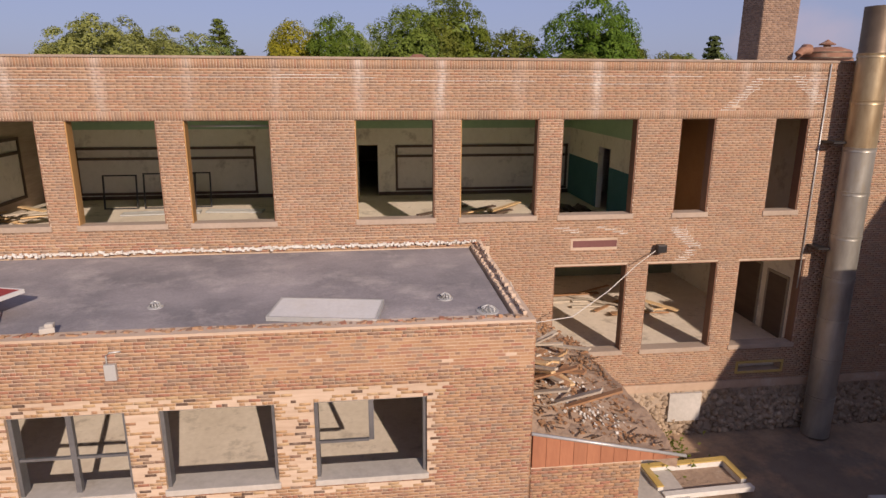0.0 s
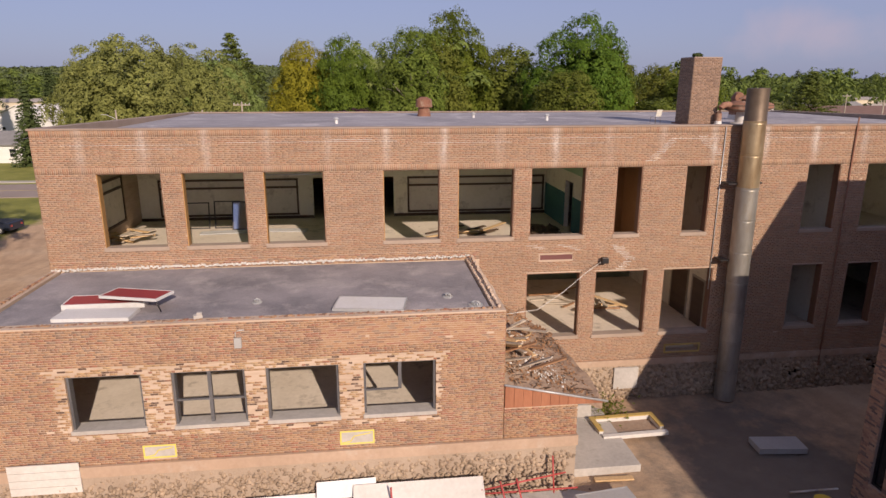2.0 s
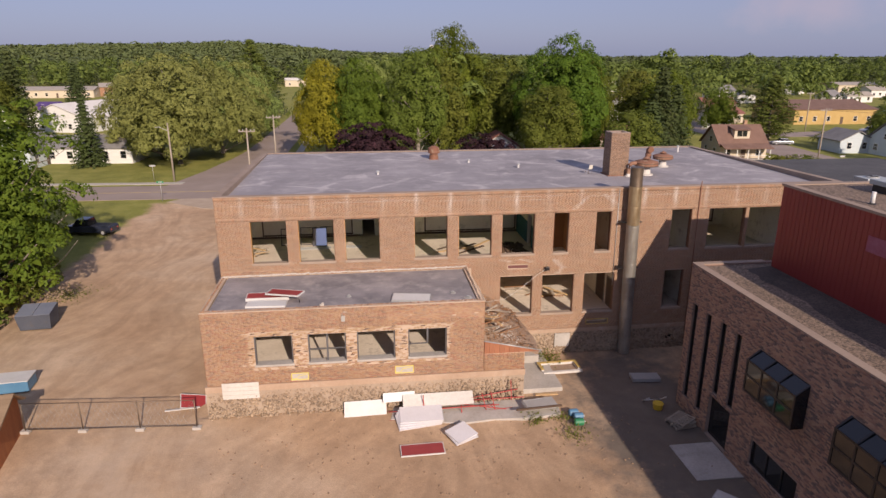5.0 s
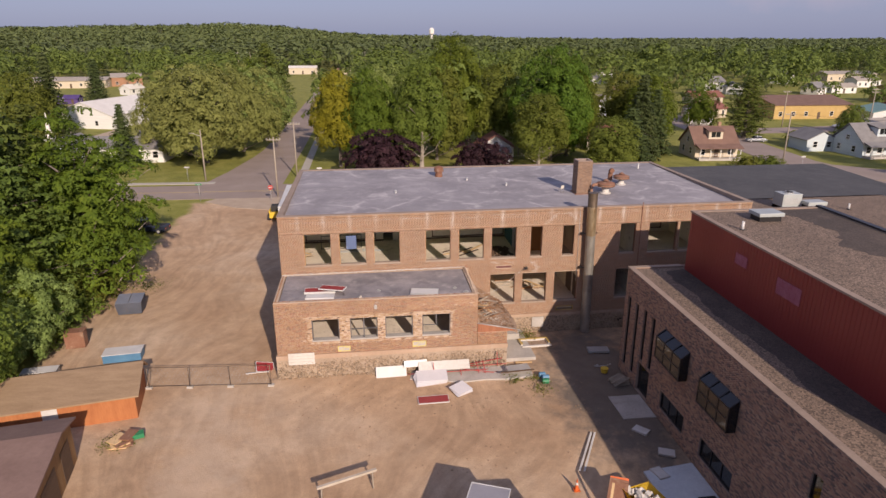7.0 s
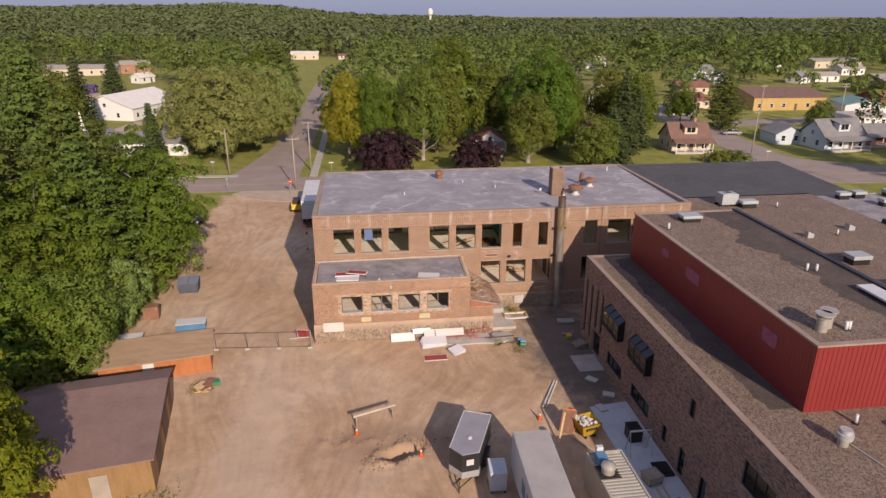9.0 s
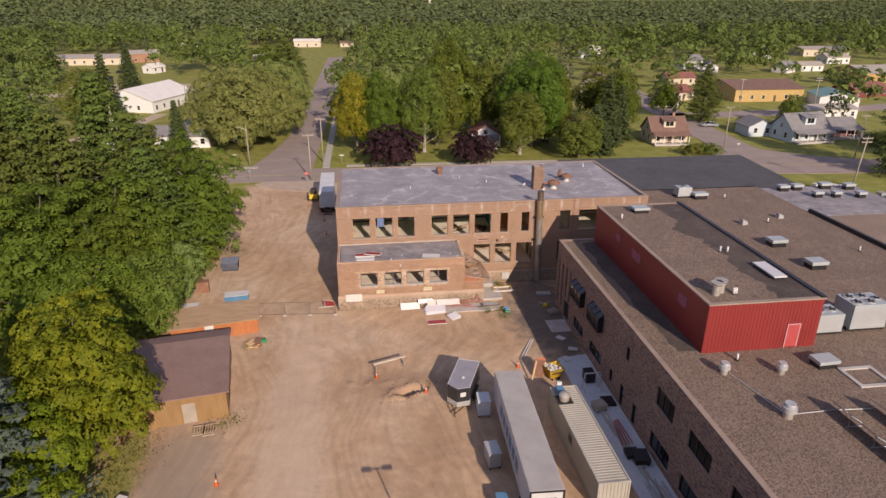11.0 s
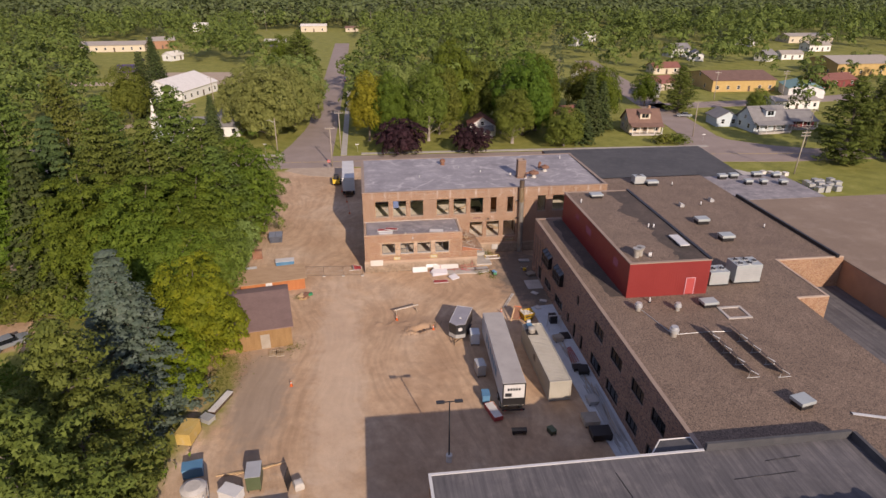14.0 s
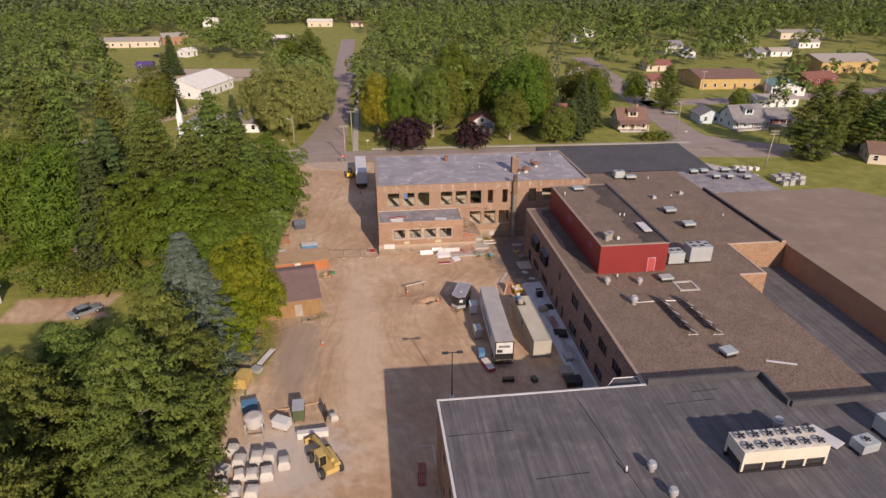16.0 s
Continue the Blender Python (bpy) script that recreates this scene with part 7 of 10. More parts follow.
M_BLACKPAINT = surf("black_paint", (0.02, 0.02, 0.022), (0.04, 0.04, 0.042), rough=0.35, bumps=0.02)
M_SHEDWOOD = surf("orange_stained_boards", (0.34, 0.115, 0.04), (0.46, 0.18, 0.065), fine=5, stretch=(3, 3, 0.6))
M_OCHREWOOD = surf("ochre_boards", (0.22, 0.125, 0.05), (0.31, 0.19, 0.08), fine=5, stretch=(3, 3, 0.6))
M_SHINGLE_TAN = surf("tan_shingles", (0.25, 0.165, 0.095), (0.36, 0.25, 0.15), fine=7, stretch=(1, 4, 4))
M_SHINGLE_BROWN = surf("brown_metal_roof", (0.20, 0.125, 0.10), (0.275, 0.18, 0.145), fine=4, rough=0.7)
M_PANEL = surf("white_panel_sheet", (0.56, 0.54, 0.55), (0.68, 0.66, 0.67), rough=0.5, bumps=0.03)
M_CANVAS = surf("white_woven_bag", (0.40, 0.37, 0.33), (0.56, 0.53, 0.48), fine=8, bumps=0.5, dist=0.03)
M_BEIGE = surf("beige_corrugated_steel", (0.37, 0.345, 0.285), (0.46, 0.43, 0.36), rough=0.55, stain=(0.36, 0.3, 0.22), bumps=0.05)
M_TYRE = surf("tyre_rubber", (0.018, 0.018, 0.018), (0.04, 0.038, 0.036), rough=0.85)


def wheel(parent, x, y, z, r, w, axis="x"):
    bm = bmesh.new()
    d = Vector((w / 2, 0, 0)) if axis == "x" else Vector((0, w / 2, 0))
    c = Vector((x, y, z))
    tube(bm, [c - d, c - d * 0.7, c + d * 0.7, c + d], [r * 0.9, r, r, r * 0.9], 18)
    t = part("tyre", bm, M_TYRE, parent)
    bm = bmesh.new()
    tube(bm, [c - d * 1.04, c + d * 1.04], r * 0.55, 14)
    part("rim", bm, M_GREYMETAL, t)


def shed(name, x, y, w, d, eave, rise, turn, wall_m, roof_m, label, over=0.3, doors=(), ridge=0.5):
    """Timber shed; ridge along x, its gables at the ends; doors: (side, offset, width, height, material)."""
    e = thing(name, label, "shed", (x, y, 0), turn, kind="structure")
    hx, hy = w / 2, d / 2
    ry_ = -hy + d * ridge
    bm = bmesh.new()
    t = 0.12
    for s in (-1, 1):
        v = [bm.verts.new(c) for xx in (s * hx, s * (hx - t)) for c in ((xx, -hy, -0.1), (xx, hy, -0.1), (xx, hy, eave), (xx, ry_, eave + rise), (xx, -hy, eave))]
        for f in ((0, 1, 2, 3, 4), (9, 8, 7, 6, 5), (0, 5, 6, 1), (1, 6, 7, 2), (2, 7, 8, 3), (3, 8, 9, 4), (4, 9, 5, 0)):
            bm.faces.new([v[i] for i in f])
    part("gable_wall", bm, wall_m, e)
    bm = bmesh.new()
    box(bm, -hx + t, -hy, -0.1, hx - t, -hy + t, eave)
    box(bm, -hx + t, hy - t, -0.1, hx - t, hy, eave)
    part("long_wall", bm, wall_m, e)
    for y0, y1 in ((-hy - over, ry_), (hy + over, ry_)):
        bm = bmesh.new()
        z0 = eave - rise * over / max(abs(y1 - y0) - over, 0.1)
        v = [bm.verts.new((xx, yy, zz + dz)) for dz in (0.02, 0.13) for xx, yy, zz in ((-hx - over, y0, z0), (hx + over, y0, z0), (hx + over, y1, eave + rise), (-hx - over, y1, eave + rise))]
        for f in ((0, 1, 2, 3), (7, 6, 5, 4), (0, 4, 5, 1), (1, 5, 6, 2), (2, 6, 7, 3), (3, 7, 4, 0)):
            bm.faces.new([v[i] for i in f])
        part("roof_slope", bm, roof_m, e)
    for side, off, ww, hh, mt in doors:
        bm = bmesh.new()
        if side == "s":
            box(bm, off - ww / 2, -hy - 0.03, 0.02, off + ww / 2, -hy - 0.003, hh)
        elif side == "e":
            box(bm, hx + 0.003, off - ww / 2, 0.02, hx + 0.03, off + ww / 2, hh)
        part("door", bm, mt, e)
    return e


shed("garden_shed", -25.6, 8.2, 9.0, 4.2, 1.75, 0.75, 10, M_SHEDWOOD, M_SHINGLE_TAN, "long orange-stained timber shed with tan shingle roof", doors=(("s", -0.6, 0.9, 1.6, M_WHITEMETAL),), ridge=0.75)
shed("store_shed", -27.3, -3.6, 10.4, 11.2, 2.7, 0.55, 9, M_OCHREWOOD, M_SHINGLE_BROWN, "ochre timber garage with brown metal roof", doors=(("e", -2.8, 2.4, 2.1, M_DARKWOOD), ("e", 0.8, 2.4, 2.1, M_DARKWOOD), ("e", 3.9, 1.6, 2.1, M_DARKWOOD), ("s", 2.0, 1.1, 2.0, M_GREYWOOD)), ridge=0.8)

# trailers and container
tr = thing("semi_trailer", "white box semi-trailer parked on the yard", "trailer", (3.35, -17.5, 0), -2.3)
bm = bmesh.new()
box(bm, -1.22, -7.35, 1.15, 1.22, 7.35, 3.93)
part("box_body", bm, M_WHITEMETAL, tr, bevel=0.03)
bm = bmesh.new()
box(bm, -1.18, -7.3, 3.93, 1.18, 7.3, 3.96)
part("roof_skin", bm, surf("dull_trailer_roof", (0.34, 0.31, 0.28), (0.44, 0.41, 0.37), rough=0.6), tr, "dull grey roof skin")
bm = bmesh.new()
for b in ((-1.23, -7.39, 1.1, -1.1, 3.95), (1.1, -7.39, 1.1, 1.23, 3.95)):
    box(bm, b[0], b[1], b[2], b[3], -7.352, b[4])
box(bm, -1.1, -7.39, 3.82, 1.1, -7.352, 3.95)
box(bm, -1.1, -7.375, 1.2, 1.1, -7.352, 2.1)
part("rear_frame", bm, M_DARKMETAL, tr)
bm = bmesh.new()
box(bm, -1.05, -7.385, 2.15, 1.05, -7.353, 3.75)
sign = part("rear_door", bm, M_WHITEMETAL, tr, "white rear door with company sign")
bm = bmesh.new()
for k in range(5):
    box(bm, -0.72 + k * 0.29, -7.395, 3.05, -0.5 + k * 0.29, -7.386, 3.35)
box(bm, -0.95, -7.395, 2.3, -0.25, -7.386, 2.75)
part("sign_bar", bm, M_BLACKPAINT, sign, "dark bars of a company sign")
bm = bmesh.new()
for k in range(6):
    box(bm, -1.232, -3.5 + k * 1.3, 2.0, -1.222, -2.6 + k * 1.3, 3.1)
part("side_bar", bm, M_BLUE, tr, "dark blue bars of side lettering")
bm = bmesh.new()
box(bm, -0.5, -7.2, 0.85, 0.5, 7.2, 1.15)
box(bm, -1.2, -7.5, 0.55, 1.2, -7.35, 0.68)
part("chassis", bm, M_DARKMETAL, tr)
for y in (-6.1, -4.8):
    for x in (-1.0, 1.0):
        wheel(tr, x, y, 0.5, 0.5, 0.45)
for x in (-0.8, 0.8):
    bm = bmesh.new()
    box(bm, x - 0.08, 4.2, 0, x + 0.08, 4.4, 1.1)
    part("landing_leg", bm, M_DARKMETAL, tr)
for x in (-0.9, 0.9):
    bm = bmesh.new()
    box(bm, x - 0.1, -7.53, 0.56, x + 0.1, -7.5, 0.67)
    part("tail_light", bm, M_REDPAINT, tr)

co = thing("shipping_container", "beige corrugated shipping container on the yard", "container", (8.55, -17.2, 0), 0.5)
bm = bmesh.new()
box(bm, -1.16, -6.0, 0.16, 1.16, 6.0, 2.5)
part("shell", bm, M_BEIGE, co)
bm = bmesh.new()
for k in range(43):
    y = -5.92 + k * 0.28
    for x0, x1 in ((-1.2, -1.16), (1.16, 1.2)):
        box(bm, x0, y, 0.2, x1, y + 0.12, 2.45)
    box(bm, -1.14, y, 2.5, 1.14, y + 0.12, 2.54)
for k in range(8):
    x = -1.08 + k * 0.28
    box(bm, x, -6.04, 0.2, x + 0.13, -6.0, 2.45)
part("corrugation", bm, M_BEIGE, co)
bm = bmesh.new()
for x in (-1.22, 1.1):
    for y in (-6.06, 5.94):
        box(bm, x, y, 0.03, x + 0.12, y + 0.12, 2.59)
for z in (0.05, 2.47):
    for x in (-1.22, 1.1):
        box(bm, x, -5.94, z, x + 0.12, 5.94, z + 0.12)
    for y in (-6.06, 5.94):
        box(bm, -1.1, y, z, 1.1, y + 0.12, z + 0.12)
part("corner_post", bm, M_BEIGE, co)
bm = bmesh.new()
box(bm, -1.235, -0.3, 1.3, -1.222, 0.5, 2.0)
part("side_mark", bm, M_BLACKPAINT, co, "dark shape of a company mark")
fan = thing("exhaust_fan", "shiny domed exhaust fan with blue motor on the container", "fan", (7.95, -12.9, 2.59), 0.0)
bm = bmesh.new()
for k in range(6):
    box(bm, -0.7, -0.9 + k * 0.22, 0, 0.7, -0.82 + k * 0.22, 0.08)
part("grating", bm, M_DARKMETAL, fan)
bm = bmesh.new()
cone_pts(bm, 0, -0.35, [(0.08, 0.42), (0.5, 0.42), (0.52, 0.5), (0.62, 0.48), (0.78, 0.3), (0.84, 0.08)], 20)
part("dome", bm, M_STEEL, fan)
bm = bmesh.new()
box(bm, -0.35, 0.3, 0.05, 0.3, 1.2, 0.5)
part("motor", bm, M_BLUE, fan, "blue motor housing", bevel=0.05)
bm = bmesh.new()
box(bm, -0.2, 1.2, 0.05, 0.25, 1.5, 0.75)
part("intake", bm, M_WHITEMETAL, fan, bevel=0.03)

ct = thing("cargo_trailer", "black enclosed cargo trailer with grey roof", "trailer", (0.0, -7.9, 0), -22)
bm = bmesh.new()
prism(bm, [(-1.03, -1.9), (0, -2.5), (1.03, -1.9), (1.03, 2.45), (-1.03, 2.45)], 0.55, 2.35)
part("box_body", bm, M_BLACKPAINT, ct)
bm = bmesh.new()
prism(bm, [(-1.0, -1.88), (0, -2.46), (1.0, -1.88), (1.0, 2.42), (-1.0, 2.42)], 2.352, 2.42)
part("roof_panel", bm, M_TRAILER_ROOF, ct, "light grey roof")
bm = bmesh.new()
for x in (-1.04, 0.99):
    box(bm, x, -1.88, 2.36, x + 0.05, 2.45, 2.44)
box(bm, -0.99, 2.4, 2.36, 0.99, 2.45, 2.44)
part("roof_trim", bm, M_WHITEMETAL, ct, "white roof edge")
bm = bmesh.new()
prism(bm, [(-1.05, -1.92), (0, -2.53), (1.05, -1.92), (1.05, -1.5), (-1.05, -1.5)], 0.5, 1.0)
part("stone_guard", bm, M_GREYMETAL, ct, "bright tread-plate guard")
bm = bmesh.new()
box(bm, -0.26, 0, 0, 0.26, 0.012, 0.45, pose(0.5, -2.235, 1.5, 0, 0, 31))
part("sign_plate", bm, M_WHITEMETAL, ct, "small white sign")
bm = bmesh.new()
tube(bm, [(-0.7, -1.9, 0.45), (0, -3.5, 0.45), (0.7, -1.9, 0.45)], 0.05, 8)
tube(bm, [(0, -3.3, 0.0), (0, -3.3, 0.85)], 0.04, 8)
part("tow_tongue", bm, M_DARKMETAL, ct)
bm = bmesh.new()
cone_pts(bm, 0.1, -0.6, [(2.42, 0.16), (2.5, 0.16), (2.52, 0.1)], 12)
part("roof_vent", bm, M_WHITEMETAL, ct)
for y in (-0.2, 0.65):
    for x in (-1.14, 1.14):
        wheel(ct, x, y, 0.34, 0.34, 0.2)
for x in (-1.28, 1.03):
    bm = bmesh.new()
    box(bm, x, -0.65, 0.68, x + 0.25, 1.1, 0.74)
    part("mudguard", bm, M_DARKMETAL, ct)

# skip, leaning orange boards, barrels
sk = thing("debris_skip", "yellow tipping skip full of rubbish", "skip", (9.3, -5.9, 0), 14)
bm = bmesh.new()
v = [bm.verts.new(c) for c in ((-0.55, -0.5, 0.2), (0.55, -0.5, 0.2), (0.55, 0.6, 0.2), (-0.55, 0.6, 0.2), (-0.85, -0.75, 1.2), (0.85, -0.75, 1.2), (0.85, 0.8, 1.2), (-0.85, 0.8, 1.2))]
for f in ((0, 3, 2, 1), (0, 1, 5, 4), (1, 2, 6, 5), (2, 3, 7, 6), (3, 0, 4, 7)):
    bm.faces.new([v[i] for i in f])
bmesh.ops.solidify(bm, geom=list(bm.faces), thickness=0.05)
part("tub", bm, M_YELLOW, sk)
bm = bmesh.new()
for k in range(5):
    box(bm, -0.5 + k * 0.2, -0.72, 0.75, -0.36 + k * 0.2, -0.69, 0.95)
part("sign_bar", bm, M_BLACKPAINT, sk, "dark bars of lettering")
bm = bmesh.new()
for x in (-0.45, 0.3):
    box(bm, x, -0.6, 0, x + 0.15, 0.7, 0.2)
part("fork_pocket", bm, M_DARKMETAL, sk)
bm = bmesh.new()
for k in range(45):
    s = rngj.uniform(0.05, 0.15)
    box(bm, -s, -s, -s * 0.6, s, s, s * 0.6, pose(9.3 + rngj.uniform(-0.65, 0.65), -5.85 + rngj.uniform(-0.6, 0.6), rngj.uniform(0.9, 1.15), *rngj.uniform(0, 60, 3)))
tagged(part("rubbish", bm, M_CONC_WHITE), "pale broken rubbish filling the skip", "rubbish", kind="stuff")
for k in range(3):
    e = sheet("form_panel", 8.0 + 0.1 * k, -5.3 + 0.14 * k, 0.72, 1.0, 1.6, 0.1, -32 + 5 * k, M_RUST if k < 2 else M_ORANGE_P, "rusty orange form panel leaning by the skip", "panel", tilt=(58 - 3 * k, 0), group="form panels", rim=M_ORANGE_P if k == 2 else M_RUST)
plank(7.3, -6.1, 0.85, 2.4, 0.14, 0.05, 62, -38, M_WOOD, "pale prop timber leaning against the panels", "props")
for k, (p, q) in enumerate((((7.0, -2.2), (9.0, 1.4)), ((7.25, -2.3), (9.2, 1.3)), ((8.0, -6.2), (10.0, -9.6)))):
    d = Vector((q[0] - p[0], q[1] - p[1]))
    plank((p[0] + q[0]) / 2, (p[1] + q[1]) / 2, 0.08 + 0.02 * k, d.length, 0.12, 0.06, math.degrees(math.atan2(d.y, d.x)), 0, M_CONC_WHITE if k < 2 else M_GREYWOOD, "long pale board lying on the sand", "long boards")


def cone(x, y, z=0.0):
    e = thing("traffic_cone", "orange traffic cone with white collar", "traffic cone", (x, y, z), 0, "traffic cones")
    bm = bmesh.new()
    box(bm, -0.18, -0.18, 0, 0.18, 0.18, 0.04)
    part("foot", bm, M_ORANGE_P, e)
    bm = bmesh.new()
    cone_pts(bm, 0, 0, [(0.04, 0.13), (0.7, 0.03)], 12)
    part("body", bm, M_ORANGE_P, e)
    bm = bmesh.new()
    cone_pts(bm, 0, 0, [(0.38, 0.088), (0.52, 0.066)], 12)
    part("collar", bm, M_WHITEMETAL, e)


for x, y in ((6.3, -3.7), (-8.0, -3.9), (-3.4, -6.9), (-20.7, -17.0), (-14.6, 37), (-15.2, 43.5), (-16.3, 50), (-16.8, 56)):
    cone(x, y)
for (x0, y0), (x1, y1) in (((-14.6, 37), (-15.2, 43.5)), ((-15.2, 43.5), (-16.3, 50))):
    bm = bmesh.new()
    tube(bm, [(x0, y0, 0.66), ((x0 + x1) / 2, (y0 + y1) / 2, 0.5), (x1, y1, 0.66)], 0.03, 5)
    tagged(part("barrier_tape", bm, M_ORANGE_P), "orange barrier tape strung between cones", "barrier tape")

# saw-horse beam over the trench
b_ = thing("trestle_beam", "grey timber beam on two trestles", "trestle", (-6.6, -2.3, 0), 20)
bm = bmesh.new()
box(bm, -1.75, -0.09, 0.86, 1.75, 0.09, 1.0)
part("beam", bm, M_GREYWOOD, b_, bevel=0.01)
for x in (-1.5, 1.5):
    for s in (-1, 1):
        bm = bmesh.new()
        tube(bm, [(x + 0.1 * s, s * 0.35, 0), (x, 0, 0.88)], 0.045, 6)
        part("leg", bm, M_GREYWOOD, b_)
# spoil and clods of the trench
M_CLOD = surf("dry_clods", (0.22, 0.14, 0.085), (0.36, 0.25, 0.16), fine=9, per="ISLAND", vary=0.25)
cl, cs = [], []
for k in range(520):
    if k % 3:
        a, rr = rngj.uniform(0, 6.283), 1.05 + abs(rngj.normal(0, 0.3))
        x = -4.9 + 1.75 * rr * math.cos(a) + rngj.normal(0, 0.15)
        y = -6.4 + 0.3 * (x + 4.9) + 0.85 * rr * math.sin(a) + rngj.normal(0, 0.12)
    else:
        x = rngj.uniform(-10.8, 2.5)
        y = -4.6 - 0.06 * (x + 7) + rngj.normal(0, 0.45)
    s_ = 0.05 * rngj.uniform(0.3, 1.5) ** 2
    cl.append((x, y, ground_z(x, y) + s_ * 0.15))
    cs.append(s_)
tagged(new("clods", pebbles("clods", cl, cs, M_CLOD, rngj)), "dug-up clods and stones round the trench", "rubble", kind="stuff")
cl, cs = [], []
for k in range(1200):
    x, y = rngj.uniform(-11, 11), rngj.normal(7.4, 1.8)
    if rngj.random() < 0.35:
        x, y = rngj.normal(2, 5), rngj.uniform(-1.5, 6)
    if y < AY - 0.2 and x < 13.5:
        s_ = 0.022 * rngj.uniform(0.35, 1.6) ** 2.4
        cl.append((x, y, ground_z(x, y) + s_ * 0.3))
        cs.append(s_)
tagged(new("clods", pebbles("clods", cl, cs, M_CLOD, rngj)), "scattered stones and clods on the sand", "rubble", kind="stuff")

# panels and steel by the annex foot
sheet("wall_panel", -3.55, 9.95, 0.02, 2.3, 1.75, 0.05, 1, M_WHITEMETAL, "white sheet leaning on the rubble base", "panel", tilt=(52, 0), rim=M_WHITEMETAL)
sheet("wall_panel", -1.7, 10.35, 0.9, 1.75, 0.5, 0.05, 2, M_WHITEMETAL, "narrow white sheet on the rubble base", "panel", tilt=(60, 0), rim=M_WHITEMETAL)
sheet("wall_panel", 0.45, 10.05, 0.75, 3.9, 0.75, 0.06, 0, M_CONC_WHITE, "long pale sheet laid along the rubble base", "panel", tilt=(40, 0), rim=M_CONC_WHITE)
for k in range(4):
    sheet("wall_panel", -0.75 + 0.06 * k, 9.05 + 0.05 * k, 0.15 + 0.085 * k, 2.3, 1.15, 0.08, 9 - 3 * k, M_PANEL, "white metal panel in a tilted stack", "panel", tilt=(13, 0), group="stacked panels", rim=M_PANEL)
for k in range(2):
    sheet("wall_panel", 1.35, 7.45 + 0.04 * k, 0.13 + 0.085 * k, 1.35, 1.1, 0.08, 28 + 8 * k, M_PANEL, "white metal panel lying on the sand", "panel", tilt=(11, 0), rim=M_PANEL, group="stacked panels")
sheet("wall_panel", -0.75, 6.55, 0.02, 2.2, 0.95, 0.07, 1, M_MAROON, "dark red panel with pale rim on the sand", "panel", rim=M_WHITEMETAL)
sheet("wall_panel", -13.2, 12.4, 0.2, 1.4, 0.95, 0.07, 20, M_MAROON, "maroon panel leaning by the annex corner", "panel", tilt=(28, 18), rim=M_WHITEMETAL)
plank(-13.6, 11.7, 0.2, 1.8, 0.12, 0.05, 12, 3, M_CONC_WHITE, "pale board under the maroon panel", "boards by the annex")
bar_paths = (
    [(-2.3, 9.75, 0.35), (3.8, 9.7, 0.4)], [(-2.3, 9.35, 0.05), (4.6, 9.75, 0.12)], [(-0.4, 9.9, 1.15), (-0.35, 9.6, 0.1)], [(1.7, 9.9, 0.5), (1.7, 9.5, 0.06)],
    [(2.3, 10.0, 0.75), (5.0, 10.3, 0.95)], [(2.2, 10.1, 0.55), (5.3, 10.0, 0.6)], [(4.6, 10.4, 1.5), (4.6, 10.1, 0.4)], [(3.4, 10.1, 1.0), (3.6, 9.6, 0.05)], [(2.9, 10.1, 0.95), (3.1, 9.7, 0.1)], [(1.5, 9.9, 0.5), (4.2, 9.6, 0.15)])
e = thing("scaffold_frame", "bent red steel frame lying on the rubble base", "steel frame")
for p in bar_paths:
    bm = bmesh.new()
    tube(bm, p, 0.028, 7)
    part("bar", bm, M_REDPAINT, e)
for k in range(3):
    sheet("roof_sheet", 6.0 + 0.03 * k, 9.35 + 0.05 * k, 0.42 + 0.04 * k, 1.75, 0.85, 0.03, 3 + 2 * k, M_GREYMETAL, "ribbed grey metal sheet on a low stack", "metal sheet", group="metal sheets")
e = thing("concrete_slab", "broken concrete slab along the annex foot", "slab", kind="structure")
bm = bmesh.new()
prism(bm, [(1.6, 8.55), (3.4, 8.75), (5.0, 8.6), (7.1, 8.8), (7.2, 9.9), (5.2, 10.6), (1.4, 10.5), (-2, 10.55), (-2.2, 9.4)], -0.3, 0.13)
part("slab", bm, M_CONC, e, bevel=0.02)
plank(5.9, 8.95, 0.5, 2.6, 0.1, 0.1, 4, 0, M_DARKWOOD, "dark timber under the metal sheets", "boards by the annex")
for x, y, ln in ((6.7, 11.9, 1.35), (6.9, 11.0, 1.3)):
    plank(x, y, 0.08, ln, 0.2, 0.06, -2, 0, M_WOOD, "pale plank lying on the sand", "boards by the annex")
# barrels
for x, y, mt, lab in ((7.75, 8.7, M_BLUE, "blue gas bottle on the sand"), (7.9, 8.3, M_BLUE, "blue gas bottle on the sand"), (7.75, 7.75, M_GREENP, "green drum lying on the sand")):
    e = thing("drum", lab, "drum", (x, y, 0.22))
    bm = bmesh.new()
    tube(bm, [(-0.26, 0, 0), (-0.22, 0, 0), (0.22, 0, 0), (0.26, 0, 0)], [0.14, 0.2, 0.2, 0.14], 14)
    part("shell", bm, mt, e)
    bm = bmesh.new()
    tube(bm, [(0.26, 0, 0), (0.34, 0, 0)], 0.06, 8)
    part("valve", bm, M_GREYMETAL, e)
